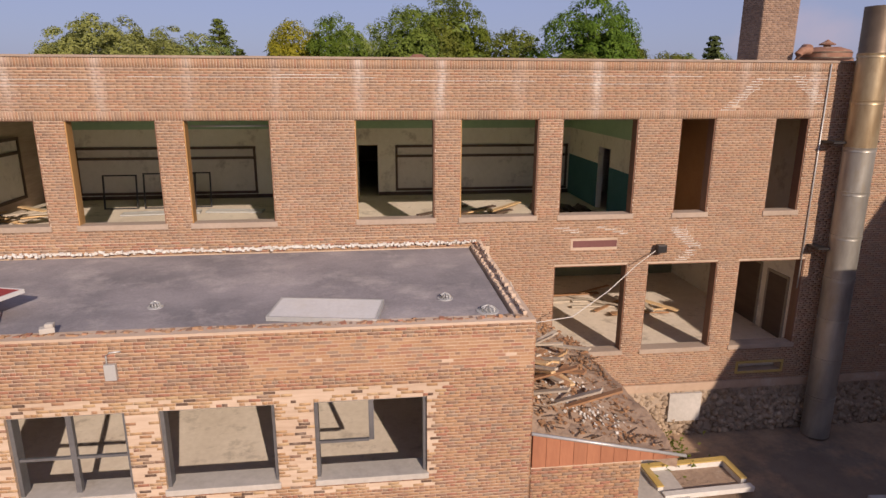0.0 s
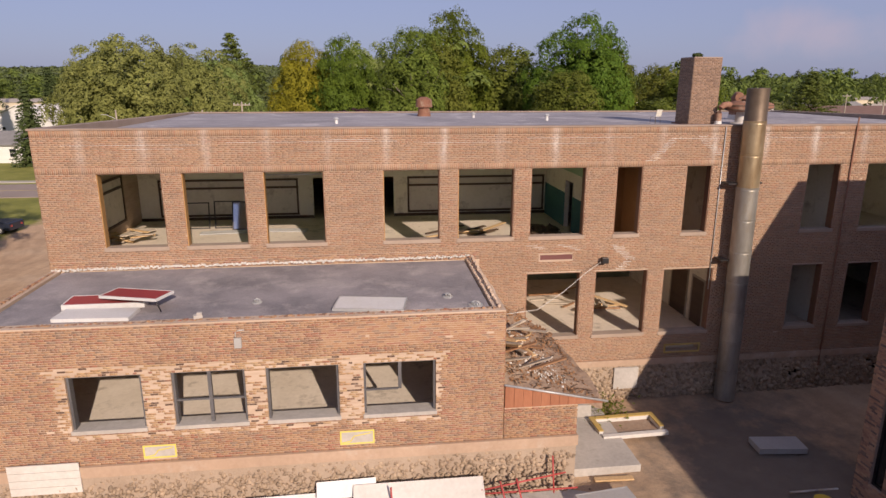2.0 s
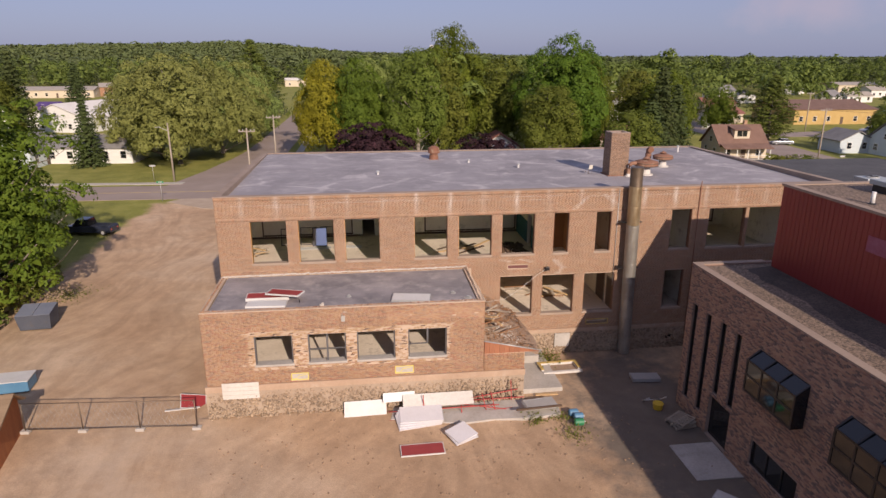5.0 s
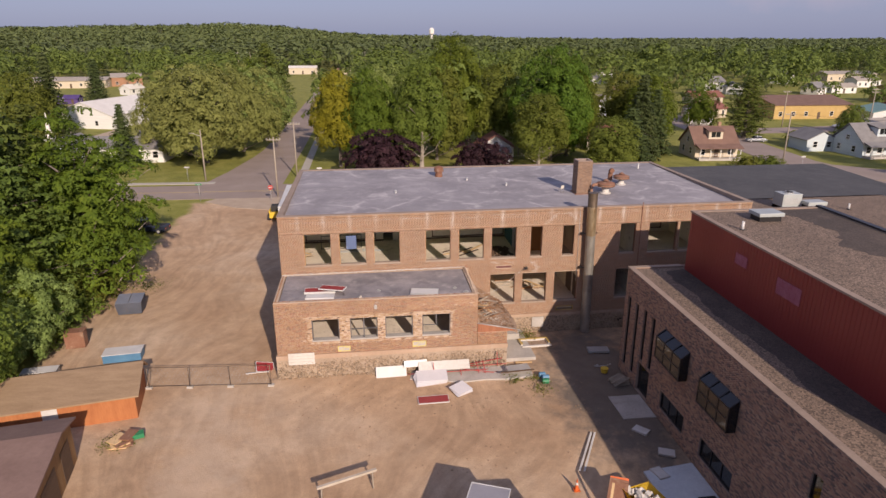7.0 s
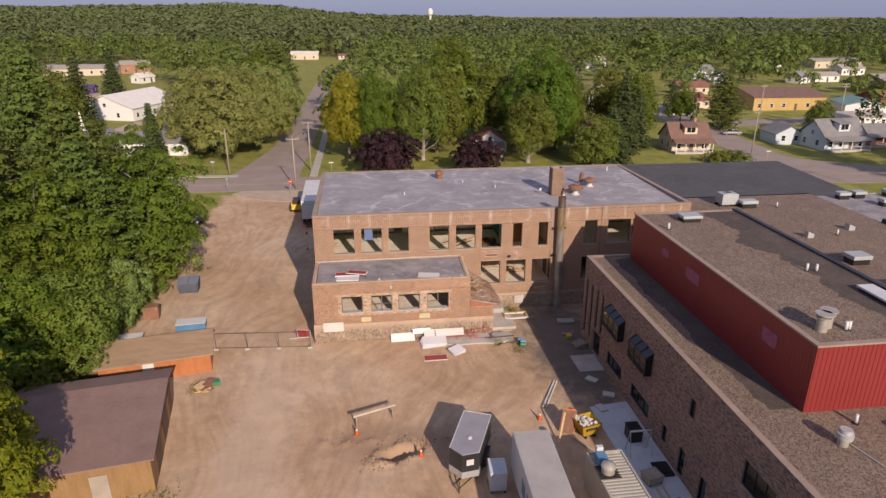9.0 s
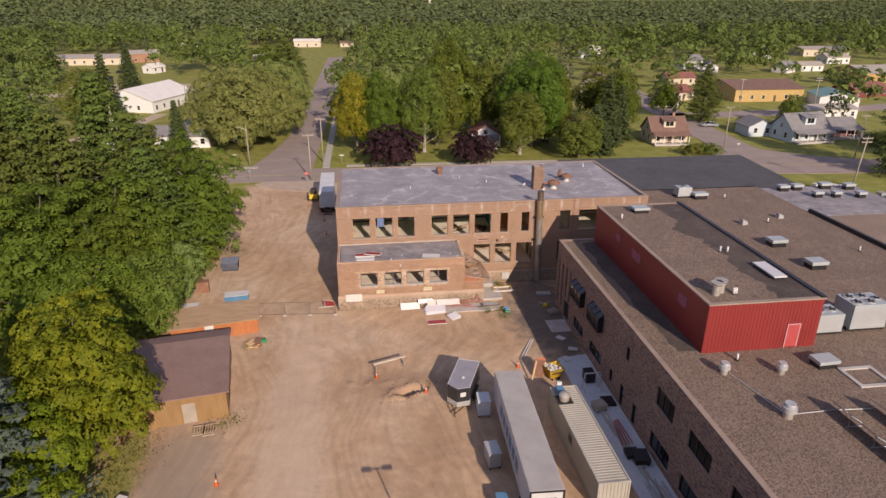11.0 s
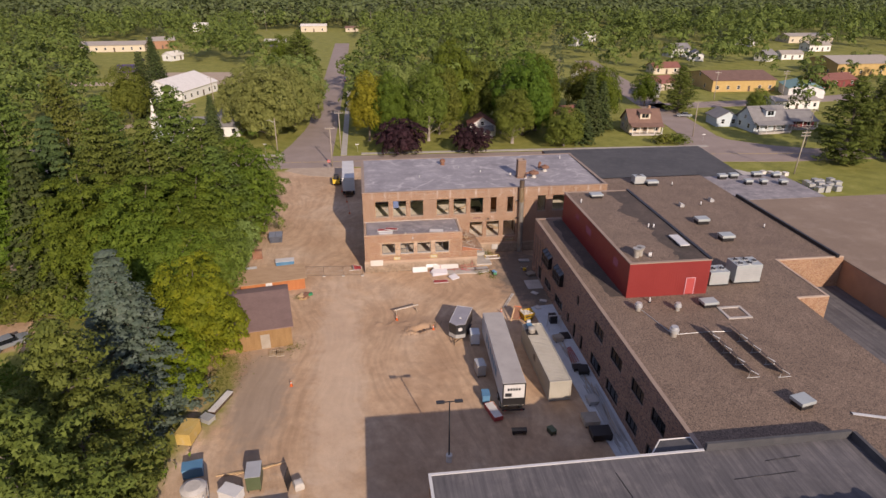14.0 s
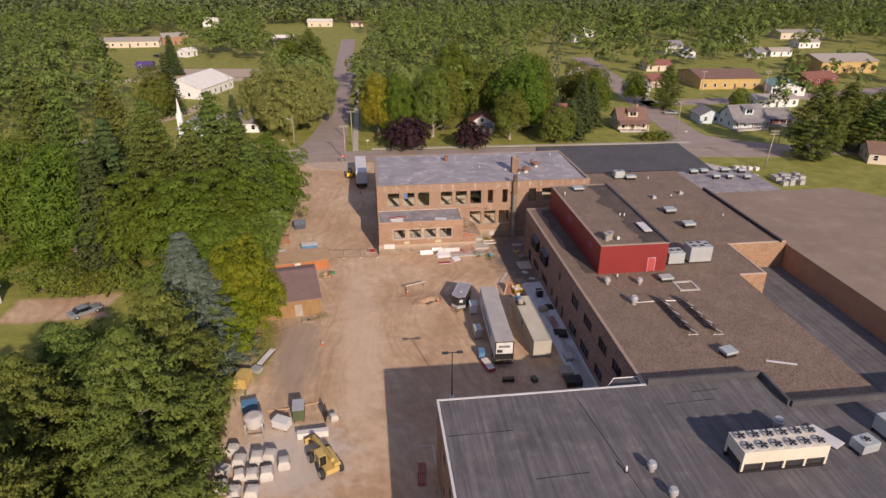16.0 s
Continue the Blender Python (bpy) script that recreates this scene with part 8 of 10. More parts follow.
# loading trough in front of the stone base
tg = thing("concrete_trough", "low concrete planter edged with yellowed timber", "planter", (8.5, 13.9, 0), 2)
bm = bmesh.new()
for b in ((-1.25, 0.35, 1.25, 0.5), (-1.25, -0.5, -1.1, 0.35), (1.1, -0.5, 1.25, 0.35)):
    box(bm, b[0], b[1], 0, b[2], b[3], 0.36)
part("rim_wall", bm, M_CONC_WHITE, tg, "whitewashed planter wall", bevel=0.012)
for b in ((-1.27, 0.33, 1.27, 0.52), (-1.27, -0.5, -1.08, 0.33), (1.08, -0.5, 1.27, 0.33)):
    bm = bmesh.new()
    box(bm, b[0], b[1], 0.362, b[2], b[3], 0.40)
    part("edge_timber", bm, M_DUSTY_YELLOW, tg, "yellowed timber edging", bevel=0.008)
bm = bmesh.new()
box(bm, -1.1, -0.5, 0, 1.1, 0.35, 0.2)
part("fill", bm, M_DEBRIS, tg)
bm = bmesh.new()
box(bm, -1.2, -0.8, 0.18, 1.3, -0.6, 0.32)
part("front_beam", bm, M_CONC_WHITE, tg, bevel=0.015)
bm = bmesh.new()
box(bm, 5.46, 11.4, -0.3, 8.0, 16.3, 0.25)
box(bm, 5.46, 14.6, 0.25, 7.4, 16.3, 0.75)
tagged(part("concrete_step", bm, M_CONC, None, "", 0.02), "broken concrete steps by the school wall", "steps", kind="structure")
e = thing("infill_slab", "white-painted infill panel in the stone base", "panel", (8.92, FY - 0.12, 0.47))
bm = bmesh.new()
box(bm, 0, -0.02, 0, 1.02, 0.06, 0.92)
part("slab", bm, M_CONC, e)
# weeds by the steps
gw = np.random.default_rng(31)


def weeds(name, spots, size, mat_, label):
    c = np.concatenate([np.stack([gw.normal(x, r, n), gw.normal(y, r, n), np.abs(gw.normal(0, h, n)) + 0.03], 1) for x, y, r, h, n in spots])
    tagged(new(name, leaves_mesh(name, leaf_cloud(c, size, gw, 0.4), mat_)), label, "weeds", kind="stuff")


weeds("weeds", [(8.0, 15.2, 0.5, 0.25, 500), (5.6, 8.5, 0.3, 0.12, 160), (7.0, 8.6, 0.3, 0.1, 120), (7.2, 6.9, 0.5, 0.1, 160), (-21.3, 4.0, 0.5, 0.2, 220), (-21.4, -9.2, 0.7, 0.15, 260), (-27.5, 31, 1.0, 0.3, 500), (-29, -12, 1.5, 0.4, 900), (-29.5, -16, 1.5, 0.4, 900)], 0.12, L_OLIVE, "tufts of weeds growing on the rubble")
g2 = np.random.default_rng(33)
under = [(g2.uniform(-78, -32.5), g2.uniform(3, 36)) for _ in range(130)] + [(g2.uniform(-58, -31), g2.uniform(-56, -10)) for _ in range(80)]
c = np.concatenate([np.stack([g2.normal(x, 1.2, 130), g2.normal(y, 1.2, 130), np.abs(g2.normal(0, 0.9, 130))], 1) for x, y in under if not (-72 < x < -44 and -9 < y < 6)])
tagged(new("undergrowth", leaves_mesh("undergrowth", leaf_cloud(c, 0.5, g2, 0.4), L_GREEN)), "green undergrowth beneath the trees", "undergrowth", kind="stuff")


# ---- lamp, fence, machines and stores in the yard ----
lp = thing("yard_lamp", "black twin-head lamp post on a concrete foot", "street lamp", (-4.6, -30.9, 0))
bm = bmesh.new()
cone_pts(bm, 0, 0, [(-0.2, 0.3), (0.8, 0.3)], 18)
part("footing", bm, M_CONC_WHITE, lp)
bm = bmesh.new()
cone_pts(bm, 0, 0, [(0.8, 0.08), (7.0, 0.06)], 12)
part("pole", bm, M_BLACKPAINT, lp)
bm = bmesh.new()
box(bm, -0.5, -0.04, 6.97, 0.5, 0.04, 7.05)
part("cross_arm", bm, M_BLACKPAINT, lp)
for x in (-0.85, 0.85):
    bm = bmesh.new()
    box(bm, x - 0.38, -0.2, 6.95, x + 0.38, 0.2, 7.1)
    part("lamp_head", bm, M_BLACKPAINT, lp, bevel=0.03)


def fence(p0, p1, posts, h, label):
    """Chain-link yard fence: steel posts, rails, and wires."""
    p0, p1 = Vector((*p0, 0)), Vector((*p1, 0))
    e = thing("yard_fence", label, "fence", p0, math.degrees(math.atan2(p1.y - p0.y, p1.x - p0.x)))
    ln = (p1 - p0).length
    for k in range(posts + 1):
        bm = bmesh.new()
        x = ln * k / posts
        tube(bm, [(x, 0, -0.1), (x, 0, h)], 0.035, 8)
        part("post", bm, M_STEEL_OLD, e)
        bm = bmesh.new()
        box(bm, x - 0.22, -0.14, 0, x + 0.22, 0.14, 0.16)
        part("foot_block", bm, M_CONC, e, bevel=0.015)
    for z in (0.2, h - 0.03):
        bm = bmesh.new()
        tube(bm, [(0.04, 0, z), (ln - 0.04, 0, z)], 0.022, 6)
        part("rail", bm, M_STEEL_OLD, e)
    bm = bmesh.new()
    n = int(ln / 0.28)
    for k in range(n):
        x = 0.1 + (ln - 0.2) * k / n
        for s in (-1, 1):
            x1 = min(max(x + s * 0.8, 0.05), ln - 0.05)
            tube(bm, [(x, 0, 0.22), (x1, 0, h - 0.05)], 0.0035, 3, False)
    tagged(part("mesh_wire", bm, M_GREYMETAL, e), kind="stuff")


fence((-21.2, 10.6), (-12.4, 9.9), 3, 1.75, "chain-link panels closing the yard beside the annex")

# dumpster and clutter along the trees
d_ = thing("dumpster", "grey-blue steel dumpster with open lid by the trees", "dumpster", (-27.0, 24.9, 0), 4)
bm = bmesh.new()
M_DUMP = surf("slate_blue_steel", (0.14, 0.16, 0.21), (0.20, 0.22, 0.27), rough=0.6, stain=(0.25, 0.2, 0.16))
v = [bm.verts.new(c) for c in ((-1.0, -0.7, 0.1), (1.0, -0.7, 0.1), (1.0, 0.8, 0.1), (-1.0, 0.8, 0.1), (-1.15, -0.85, 1.2), (1.15, -0.85, 1.2), (1.15, 0.85, 1.5), (-1.15, 0.85, 1.5))]
for f in ((0, 3, 2, 1), (0, 1, 5, 4), (1, 2, 6, 5), (2, 3, 7, 6), (3, 0, 4, 7)):
    bm.faces.new([v[i] for i in f])
bmesh.ops.solidify(bm, geom=list(bm.faces), thickness=0.06)
part("tub", bm, M_DUMP, d_)
for x in (-1.12, 0.02):
    bm = bmesh.new()
    box(bm, x, -0.85, 0, x + 1.1, 0.85, 0.05, pose(0, 0, 1.36, 10, 0, 0))
    part("lid", bm, M_DUMP, d_)
for x, y, w, dd, h, mt, lab in ((-24.6, 15.6, 2.8, 1.3, 0.7, M_BLUE, "low dark blue skip heaped with white rubbish"), (-29.9, 13.5, 2.4, 0.9, 0.5, M_GREYWOOD, "stack of grey timber beside the shed"), (-29.2, 18.3, 1.5, 0.9, 1.4, M_RUST, "rusty red cabinet standing by the trees")):
    e = thing("stored_box", lab, "stored goods", (x, y, 0), 6)
    bm = bmesh.new()
    box(bm, -w / 2, -dd / 2, 0.02, w / 2, dd / 2, h)
    part("body", bm, mt, e, bevel=0.04)
    bm = bmesh.new()
    box(bm, -w / 2 - 0.04, -dd / 2 - 0.04, h, w / 2 + 0.04, dd / 2 + 0.04, h + 0.05)
    part("cover", bm, M_WHITEMETAL if mt is not M_RUST else M_RUST, e)
for k in range(6):
    plank(-20.9 + rngj.normal(0, 0.2), 3.9 + rngj.normal(0, 0.2), 0.08 + 0.07 * k, 1.1, 0.9 - 0.1 * (k % 3), 0.06, 15 * k, 0, M_RUST if k % 2 else M_WOOD, "brown board stacked beside the garage", "boards by the garage")
sheet("plastic_bin", -20.2, 4.4, 0.1, 1.1, 0.5, 0.3, 20, M_GREENP, "dark green plastic bin on its side", "bin", rim=M_GREENP)
for k in range(5):
    e = thing("pallet", "worn timber pallet leaning on the garage", "pallet", (-22.6 - 0.9 * (k % 2), -9.9 - 0.15 * k, 0.1), 10, "pallets")
    for j in range(5):
        bm = bmesh.new()
        box(bm, -0.5 + j * 0.22, -0.5, 0.08, -0.4 + j * 0.22, 0.5, 0.1)
        part("slat", bm, M_WOOD, e)
    bm = bmesh.new()
    for yy in (-0.5, -0.05, 0.4):
        box(bm, -0.5, yy, 0, 0.5, yy + 0.1, 0.08)
    part("bearer", bm, M_GREYWOOD, e)

# telescopic handler
th = thing("telehandler", "yellow telescopic handler with boom lowered", "construction vehicle", (-19.2, -39.9, 0), 27)
bm = bmesh.new()
box(bm, -0.75, -1.9, 0.55, 0.75, 2.0, 1.15)
box(bm, 0.25, -1.8, 1.15, 0.95, 1.0, 1.6)
part("chassis", bm, M_DUSTY_YELLOW, th, bevel=0.05)
bm = bmesh.new()
v = box(bm, -1.0, -0.9, 1.15, -0.2, 0.6, 2.35)
for q in v:
    if q.co.z > 2 and q.co.y > 0:
        q.co.y -= 0.35
cab = part("cab", bm, M_GLASS, th, "dark glazed operator cab", bevel=0.03)
bm = bmesh.new()
box(bm, -1.03, -0.95, 2.36, -0.17, 0.35, 2.44)
for x in (-1.03, -0.23):
    for y in (-0.95, 0.22):
        box(bm, x, y, 1.15, x + 0.06, y + 0.06, 2.36)
part("cab_frame", bm, M_DUSTY_YELLOW, cab)
bm = bmesh.new()
box(bm, -0.12, -2.0, 1.75, 0.28, 3.0, 2.15, pose(0.05, 0, 0.0, -7, 0, 0))
part("boom", bm, M_DUSTY_YELLOW, th, bevel=0.03)
bm = bmesh.new()
box(bm, -0.06, 2.9, 1.42, 0.22, 4.0, 1.7, pose(0.05, 0, -0.05, -9, 0, 0))
part("boom_end", bm, M_OCHREWOOD, th)
bm = bmesh.new()
box(bm, -0.6, 3.95, 0.15, 0.75, 4.05, 0.95)
for x in (-0.45, 0.5):
    box(bm, x, 4.05, 0.12, x + 0.12, 5.1, 0.18)
part("fork", bm, M_DUSTY_YELLOW, th)
for x in (-1.05, 1.05):
    for y in (-1.35, 1.45):
        wheel(th, x, y, 0.6, 0.6, 0.42)


def bulk_bag(x, y, s, turn):
    e = thing("bulk_bag", "white woven bulk bag filled with material", "bag", (x, y, 0), turn, "bulk bags")
    bm = bmesh.new()
    box(bm, -0.55 * s, -0.55 * s, 0.0, 0.55 * s, 0.55 * s, 1.0 * s)
    bmesh.ops.subdivide_edges(bm, edges=list(bm.edges), cuts=3, use_grid_fill=True)
    for v in bm.verts:
        f = v.co.z / (1.0 * s)
        k = 1 + 0.16 * math.sin(math.pi * min(max(f, 0), 1)) - 0.12 * (f > 0.95)
        v.co.x *= k
        v.co.y *= k
        v.co += Vector([0.03 * noise.noise(v.co * 3 + Vector((x, y, i * 9))) for i in range(3)])
        if f > 0.95:
            v.co.z += 0.12 * s * (1 - (v.co.x ** 2 + v.co.y ** 2) / (0.6 * s * s))
    for f in bm.faces:
        f.smooth = True
    part("sack", bm, M_CANVAS, e)
    for a in range(4):
        bm = bmesh.new()
        u = Vector((math.cos(a * 1.571 + 0.785), math.sin(a * 1.571 + 0.785), 0)) * 0.62 * s
        w = Vector((-u.y, u.x, 0)) * 0.16
        tube(bm, [u + w + Vector((0, 0, 0.95 * s)), u * 0.9 + Vector((0, 0, 1.16 * s)), u - w + Vector((0, 0, 0.95 * s))], 0.025, 5)
        part("lifting_loop", bm, M_CANVAS, e)


for k, (x, y) in enumerate(((-28.2, -38.6), (-26.4, -38.4), (-25.1, -38.2), (-23.5, -39.5), (-27.9, -40.6), (-26.6, -40.8), (-25.1, -40.8), (-28.0, -42.9), (-26.2, -43.2), (-29.6, -39.8), (-29.4, -42.0), (-27.6, -45.0), (-29.2, -36.8))):
    bulk_bag(x, y, rngj.uniform(0.9, 1.08), rngj.uniform(-14, 14))
bulk_bag(-18.6, -32.6, 0.7, 20)


def crate(name, x, y, w, d, h, turn, mt, label, cat, lid=None, legs=False):
    e = thing(name, label, cat, (x, y, 0), turn)
    bm = bmesh.new()
    box(bm, -w / 2, -d / 2, 0.18 if legs else 0.02, w / 2, d / 2, h)
    part("body", bm, mt, e, bevel=0.03)
    bm = bmesh.new()
    box(bm, -w / 2 - 0.03, -d / 2 - 0.03, h, w / 2 + 0.03, d / 2 + 0.03, h + 0.05)
    part("lid", bm, lid or mt, e)
    if legs:
        for sx in (-1, 1):
            bm = bmesh.new()
            box(bm, sx * w * 0.4 - 0.05, -d / 2, 0, sx * w * 0.4 + 0.05, d / 2, 0.18)
            part("skid", bm, M_DARKMETAL, e)
    return e


M_OLIVEP = surf("olive_green_paint", (0.06, 0.08, 0.035), (0.1, 0.12, 0.06), rough=0.5)
crate("generator", -22.6, -31.6, 1.3, 2.0, 1.7, 3, M_OLIVEP, "olive green generator box with grey top", "generator", M_GREYMETAL, True)
crate("compressor", -24.4, -33.2, 1.9, 1.2, 1.1, -28, M_WHITEMETAL, "white portable compressor on a skid", "compressor", M_WHITEMETAL, True)
crate("site_box", -28.5, -29.6, 1.8, 1.2, 1.0, 10, M_BLUE, "blue site box under the pines", "tool box")
crate("barrier_block", -20.8, -35.2, 3.4, 0.6, 0.8, 4, M_CONC_WHITE, "long concrete barrier block", "barrier")
crate("yellow_tank", -30.0, -24.6, 1.5, 2.4, 1.5, -12, M_DUSTY_YELLOW, "yellow covered machine beside the trees", "machine", M_DUSTY_YELLOW, True)
crate("timber_stack", -27.9, -19.4, 0.7, 3.6, 0.4, -22, M_DARKWOOD, "stack of dark steel beams by the grass", "beams", M_CONC_WHITE)
crate("utility_box", -28.8, -22.0, 1.3, 1.0, 0.5, -30, M_GREYMETAL, "grey flat utility box on the ground", "utility box")
e = thing("mixer_hopper", "dusty white mortar silo on a steel frame", "silo", (-27.2, -34.0, 0), 5)
bm = bmesh.new()
cone_pts(bm, 0, 0, [(0.9, 0.35), (1.5, 1.0), (2.5, 1.1), (2.7, 0.7)], 18)
part("hopper", bm, M_CANVAS, e)
for sx in (-0.9, 0.9):
    for sy in (-0.9, 0.9):
        bm = bmesh.new()
        tube(bm, [(sx, sy, 0), (sx, sy, 2.2)], 0.06, 6)
        part("leg", bm, M_GREYMETAL, e)
bm = bmesh.new()
for z in (0.5, 1.4):
    for s in (-0.9, 0.9):
        tube(bm, [(-0.9, s, z), (0.9, s, z)], 0.04, 6)
        tube(bm, [(s, -0.9, z), (s, 0.9, z)], 0.04, 6)
part("frame_bar", bm, M_GREYMETAL, e)
sheet("steel_plate", -19.6, -32.2, 0.75, 1.5, 1.6, 0.06, 84, M_DARKMETAL, "dark steel plate propped upright", "steel plate", tilt=(82, 0), rim=M_DARKMETAL)
for k in range(4):
    plank(-24.6 + 0.9 * k, -30.0 + 0.1 * k, 0.06, 3.6, 0.12, 0.07, 8 + 3 * k, 0, M_WOOD, "pale timber lying on the sand", "timbers by the generator")
e = thing("red_rack", "folded red steel rack lying by the wall", "rack", (-9.3, -42.3, 0.06), 84)
for k in range(4):
    bm = bmesh.new()
    box(bm, -1.6, -0.4 + 0.24 * k, 0, 1.6, -0.33 + 0.24 * k, 0.1)
    part("bar", bm, M_REDPAINT, e)
bm = bmesh.new()
for x in (-1.5, 0, 1.4):
    box(bm, x, -0.4, 0.1, x + 0.1, 0.4, 0.14)
part("cross_bar", bm, M_REDPAINT, e)
e = thing("handrail", "white pipe handrail beside the near block", "handrail", (-9.2, -39.2, 0), 0)
bm = bmesh.new()
tube(bm, [(0, 0, 0), (0, 0, 1.0), (1.4, 0, 1.0), (1.4, -2.6, 1.0), (1.4, -2.6, 0)], 0.05, 8)
part("pipe", bm, M_WHITEMETAL, e)

# apron along the wing, stored steel, skids
bm = bmesh.new()
prism(bm, [(10.75, -2.7), (13.98, -2.3), (13.98, -40.5), (12.0, -40.5), (11.2, -26), (10.9, -14)], -0.2, 0.06)
tagged(part("pavement", bm, M_TARP), "pale grey concrete apron beside the wing", "pavement", kind="structure")
bm = bmesh.new()
box(bm, 11.7, 2.6, -0.1, 14.0, 5.4, 0.05)
tagged(part("pavement", bm, M_CONC), "small concrete landing by the door", "pavement", kind="structure")
e = thing("pipe_frame", "grey pipe lifting frame over a pit", "steel frame", (12.3, -8.6, 0.06), 0)
for x in (-0.8, 0.8):
    bm = bmesh.new()
    tube(bm, [(x, -0.5, 0), (x, 0, 1.9), (x, 0.5, 0)], 0.05, 7)
    part("leg", bm, M_WHITEMETAL, e)
bm = bmesh.new()
tube(bm, [(-0.8, 0, 1.9), (0.8, 0, 1.9)], 0.07, 7)
part("cross_bar", bm, M_WHITEMETAL, e)
crate("pump_unit", 12.6, -6.9, 0.9, 1.2, 1.0, 0, M_DARKMETAL, "dark pump unit on the apron", "pump")
crate("floor_hatch", 13.2, -10.6, 1.1, 1.4, 0.15, 0, M_DARKMETAL, "dark steel hatch on the apron", "hatch")
for k in range(7):
    plank(12.2 + 0.22 * k, -26.5 + 0.3 * (k % 3), 0.1 + 0.02 * (k % 2), 11 - (k % 3), 0.12, 0.09, 90 + rngj.normal(0, 0.8), 0, M_GREYMETAL, "long steel stud lying on the apron", "steel studs")
for k in range(4):
    plank(12.3 + 0.2 * k, -15.2, 0.25 + 0.05 * k, 3.2, 0.07, 0.07, 82 + 3 * k, 0, M_REDPAINT, "red scaffold tube on the apron", "red tubes")
for x, y, w, d, h, mt, lab in ((10.7, -27.2, 1.6, 1.6, 0.7, M_GREYWOOD, "pallet of wrapped site material"), (11.0, -29.4, 2.0, 1.5, 0.8, M_DARKMETAL, "rack of dark steel parts on the yard"), (12.9, -18.5, 1.2, 1.4, 0.6, M_BLACK, "dark plastic-wrapped pallet on the apron"), (3.0, -27.9, 1.5, 0.5, 0.5, M_DARKMETAL, "dark steel trestle behind the trailer"), (0.6, -22.2, 0.8, 1.2, 1.0, M_BLUE, "blue air compressor beside the trailer"), (0.9, -17.2, 1.0, 1.6, 1.5, M_GREYMETAL, "grey steel stair landing by the trailer"), (1.4, -10.6, 1.1, 1.5, 1.6, M_TARP, "grey-blue portable tank beside the trailer")):
    crate("site_pallet", x, y, w, d, h, rngj.uniform(-8, 8), mt, lab, "pallet load", None, True)
g9 = np.random.default_rng(91)
for k in range(9):
    x, y = g9.uniform(11.6, 12.9), -11.8 - 2.1 * k + g9.normal(0, 0.4)
    if k % 3 == 0:
        crate("site_pallet", x, y, g9.uniform(0.8, 1.2), g9.uniform(0.9, 1.3), g9.uniform(0.3, 0.7), g9.uniform(-15, 15), (M_GREYWOOD, M_DARKMETAL, M_GREYMETAL)[k % 9 // 3], "pallet of site material on the apron", "pallet load", None, True)
    else:
        for j in range(4):
            plank(x + 0.14 * j, y + g9.normal(0, 0.15), 0.1 + 0.03 * (j % 2), g9.uniform(1.6, 3.2), 0.1, 0.07, 88 + g9.normal(0, 6), 0, (M_GREYMETAL, M_GREYWOOD)[j % 2], "length of stored steel and timber on the apron", "stored lengths")
e = sheet("road_barrier", 1.0, -24.6, 0.1, 1.0, 2.6, 0.5, 14, M_CONC_WHITE, "striped red and white barrier board", "barrier", rim=M_REDPAINT)
crate("loader_small", 6.3, -28.2, 0.6, 0.9, 0.5, 20, M_OLIVEP, "small olive machine on the yard", "machine", None, True)
for x, y, t_ in ((13.4, 12.1, -6),):
    sheet("steel_rack", x, y, 0.05, 1.7, 0.8, 0.2, t_, M_GREYMETAL, "grey steel rack lying in the shade", "rack")
e = thing("folding_frame", "pale folding frame with yellow bucket", "frame", (12.7, 9.3, 0), 0)
bm = bmesh.new()
for x in (-0.5, 0.5):
    tube(bm, [(x, 0.4, 0.05), (x, -0.3, 0.6)], 0.03, 6)
tube(bm, [(-0.5, 0.4, 0.05), (0.5, 0.4, 0.05)], 0.03, 6)
part("bar", bm, M_WHITEMETAL, e)
bm = bmesh.new()
cone_pts(bm, 0, -0.45, [(0, 0.25), (0.35, 0.3)], 12)
part("bucket", bm, M_YELLOW, e, "yellow bucket")
for k in range(3):
    e = thing("pallet", "worn grey pallet beside the dark wing", "pallet", (13.2, 7.2, 0.02 + 0.13 * k), 12 * k + 8, "pallets")
    for j in range(6):
        bm = bmesh.new()
        box(bm, -0.6 + j * 0.22, -0.5, 0.08, -0.48 + j * 0.22, 0.5, 0.1)
        part("slat", bm, M_GREYWOOD, e)
    bm = bmesh.new()
    for yy in (-0.5, -0.05, 0.4):
        box(bm, -0.6, yy, 0, 0.62, yy + 0.1, 0.08)
    part("bearer", bm, M_GREYWOOD, e)
for x, y in ((12.3, 1.2), (12.9, -1.2), (11.6, -3.0)):
    sheet("slab_piece", x, y, 0.02, 1.0, 0.7, 0.12, x * 40, M_CONC_WHITE, "broken pale slab lying by the wing", "slab", rim=M_CONC)

# ---- roof plant ----
def gravity_vent(x, y, z, s=1.0):
    e = thing("roof_vent", "silver round roof vent on the gravel", "roof vent", (x, y, z), 0, "roof vents")
    bm = bmesh.new()
    cone_pts(bm, 0, 0, [(0, 0.3 * s), (0.55 * s, 0.27 * s)], 16)
    part("neck", bm, M_STEEL, e)
    bm = bmesh.new()
    cone_pts(bm, 0, 0, [(0.5 * s, 0.45 * s), (0.52 * s, 0.45 * s), (0.82 * s, 0.45 * s), (0.84 * s, 0.36 * s), (1.04 * s, 0.34 * s), (1.06 * s, 0.33 * s)], 16)
    part("cap", bm, M_GREYMETAL, e)


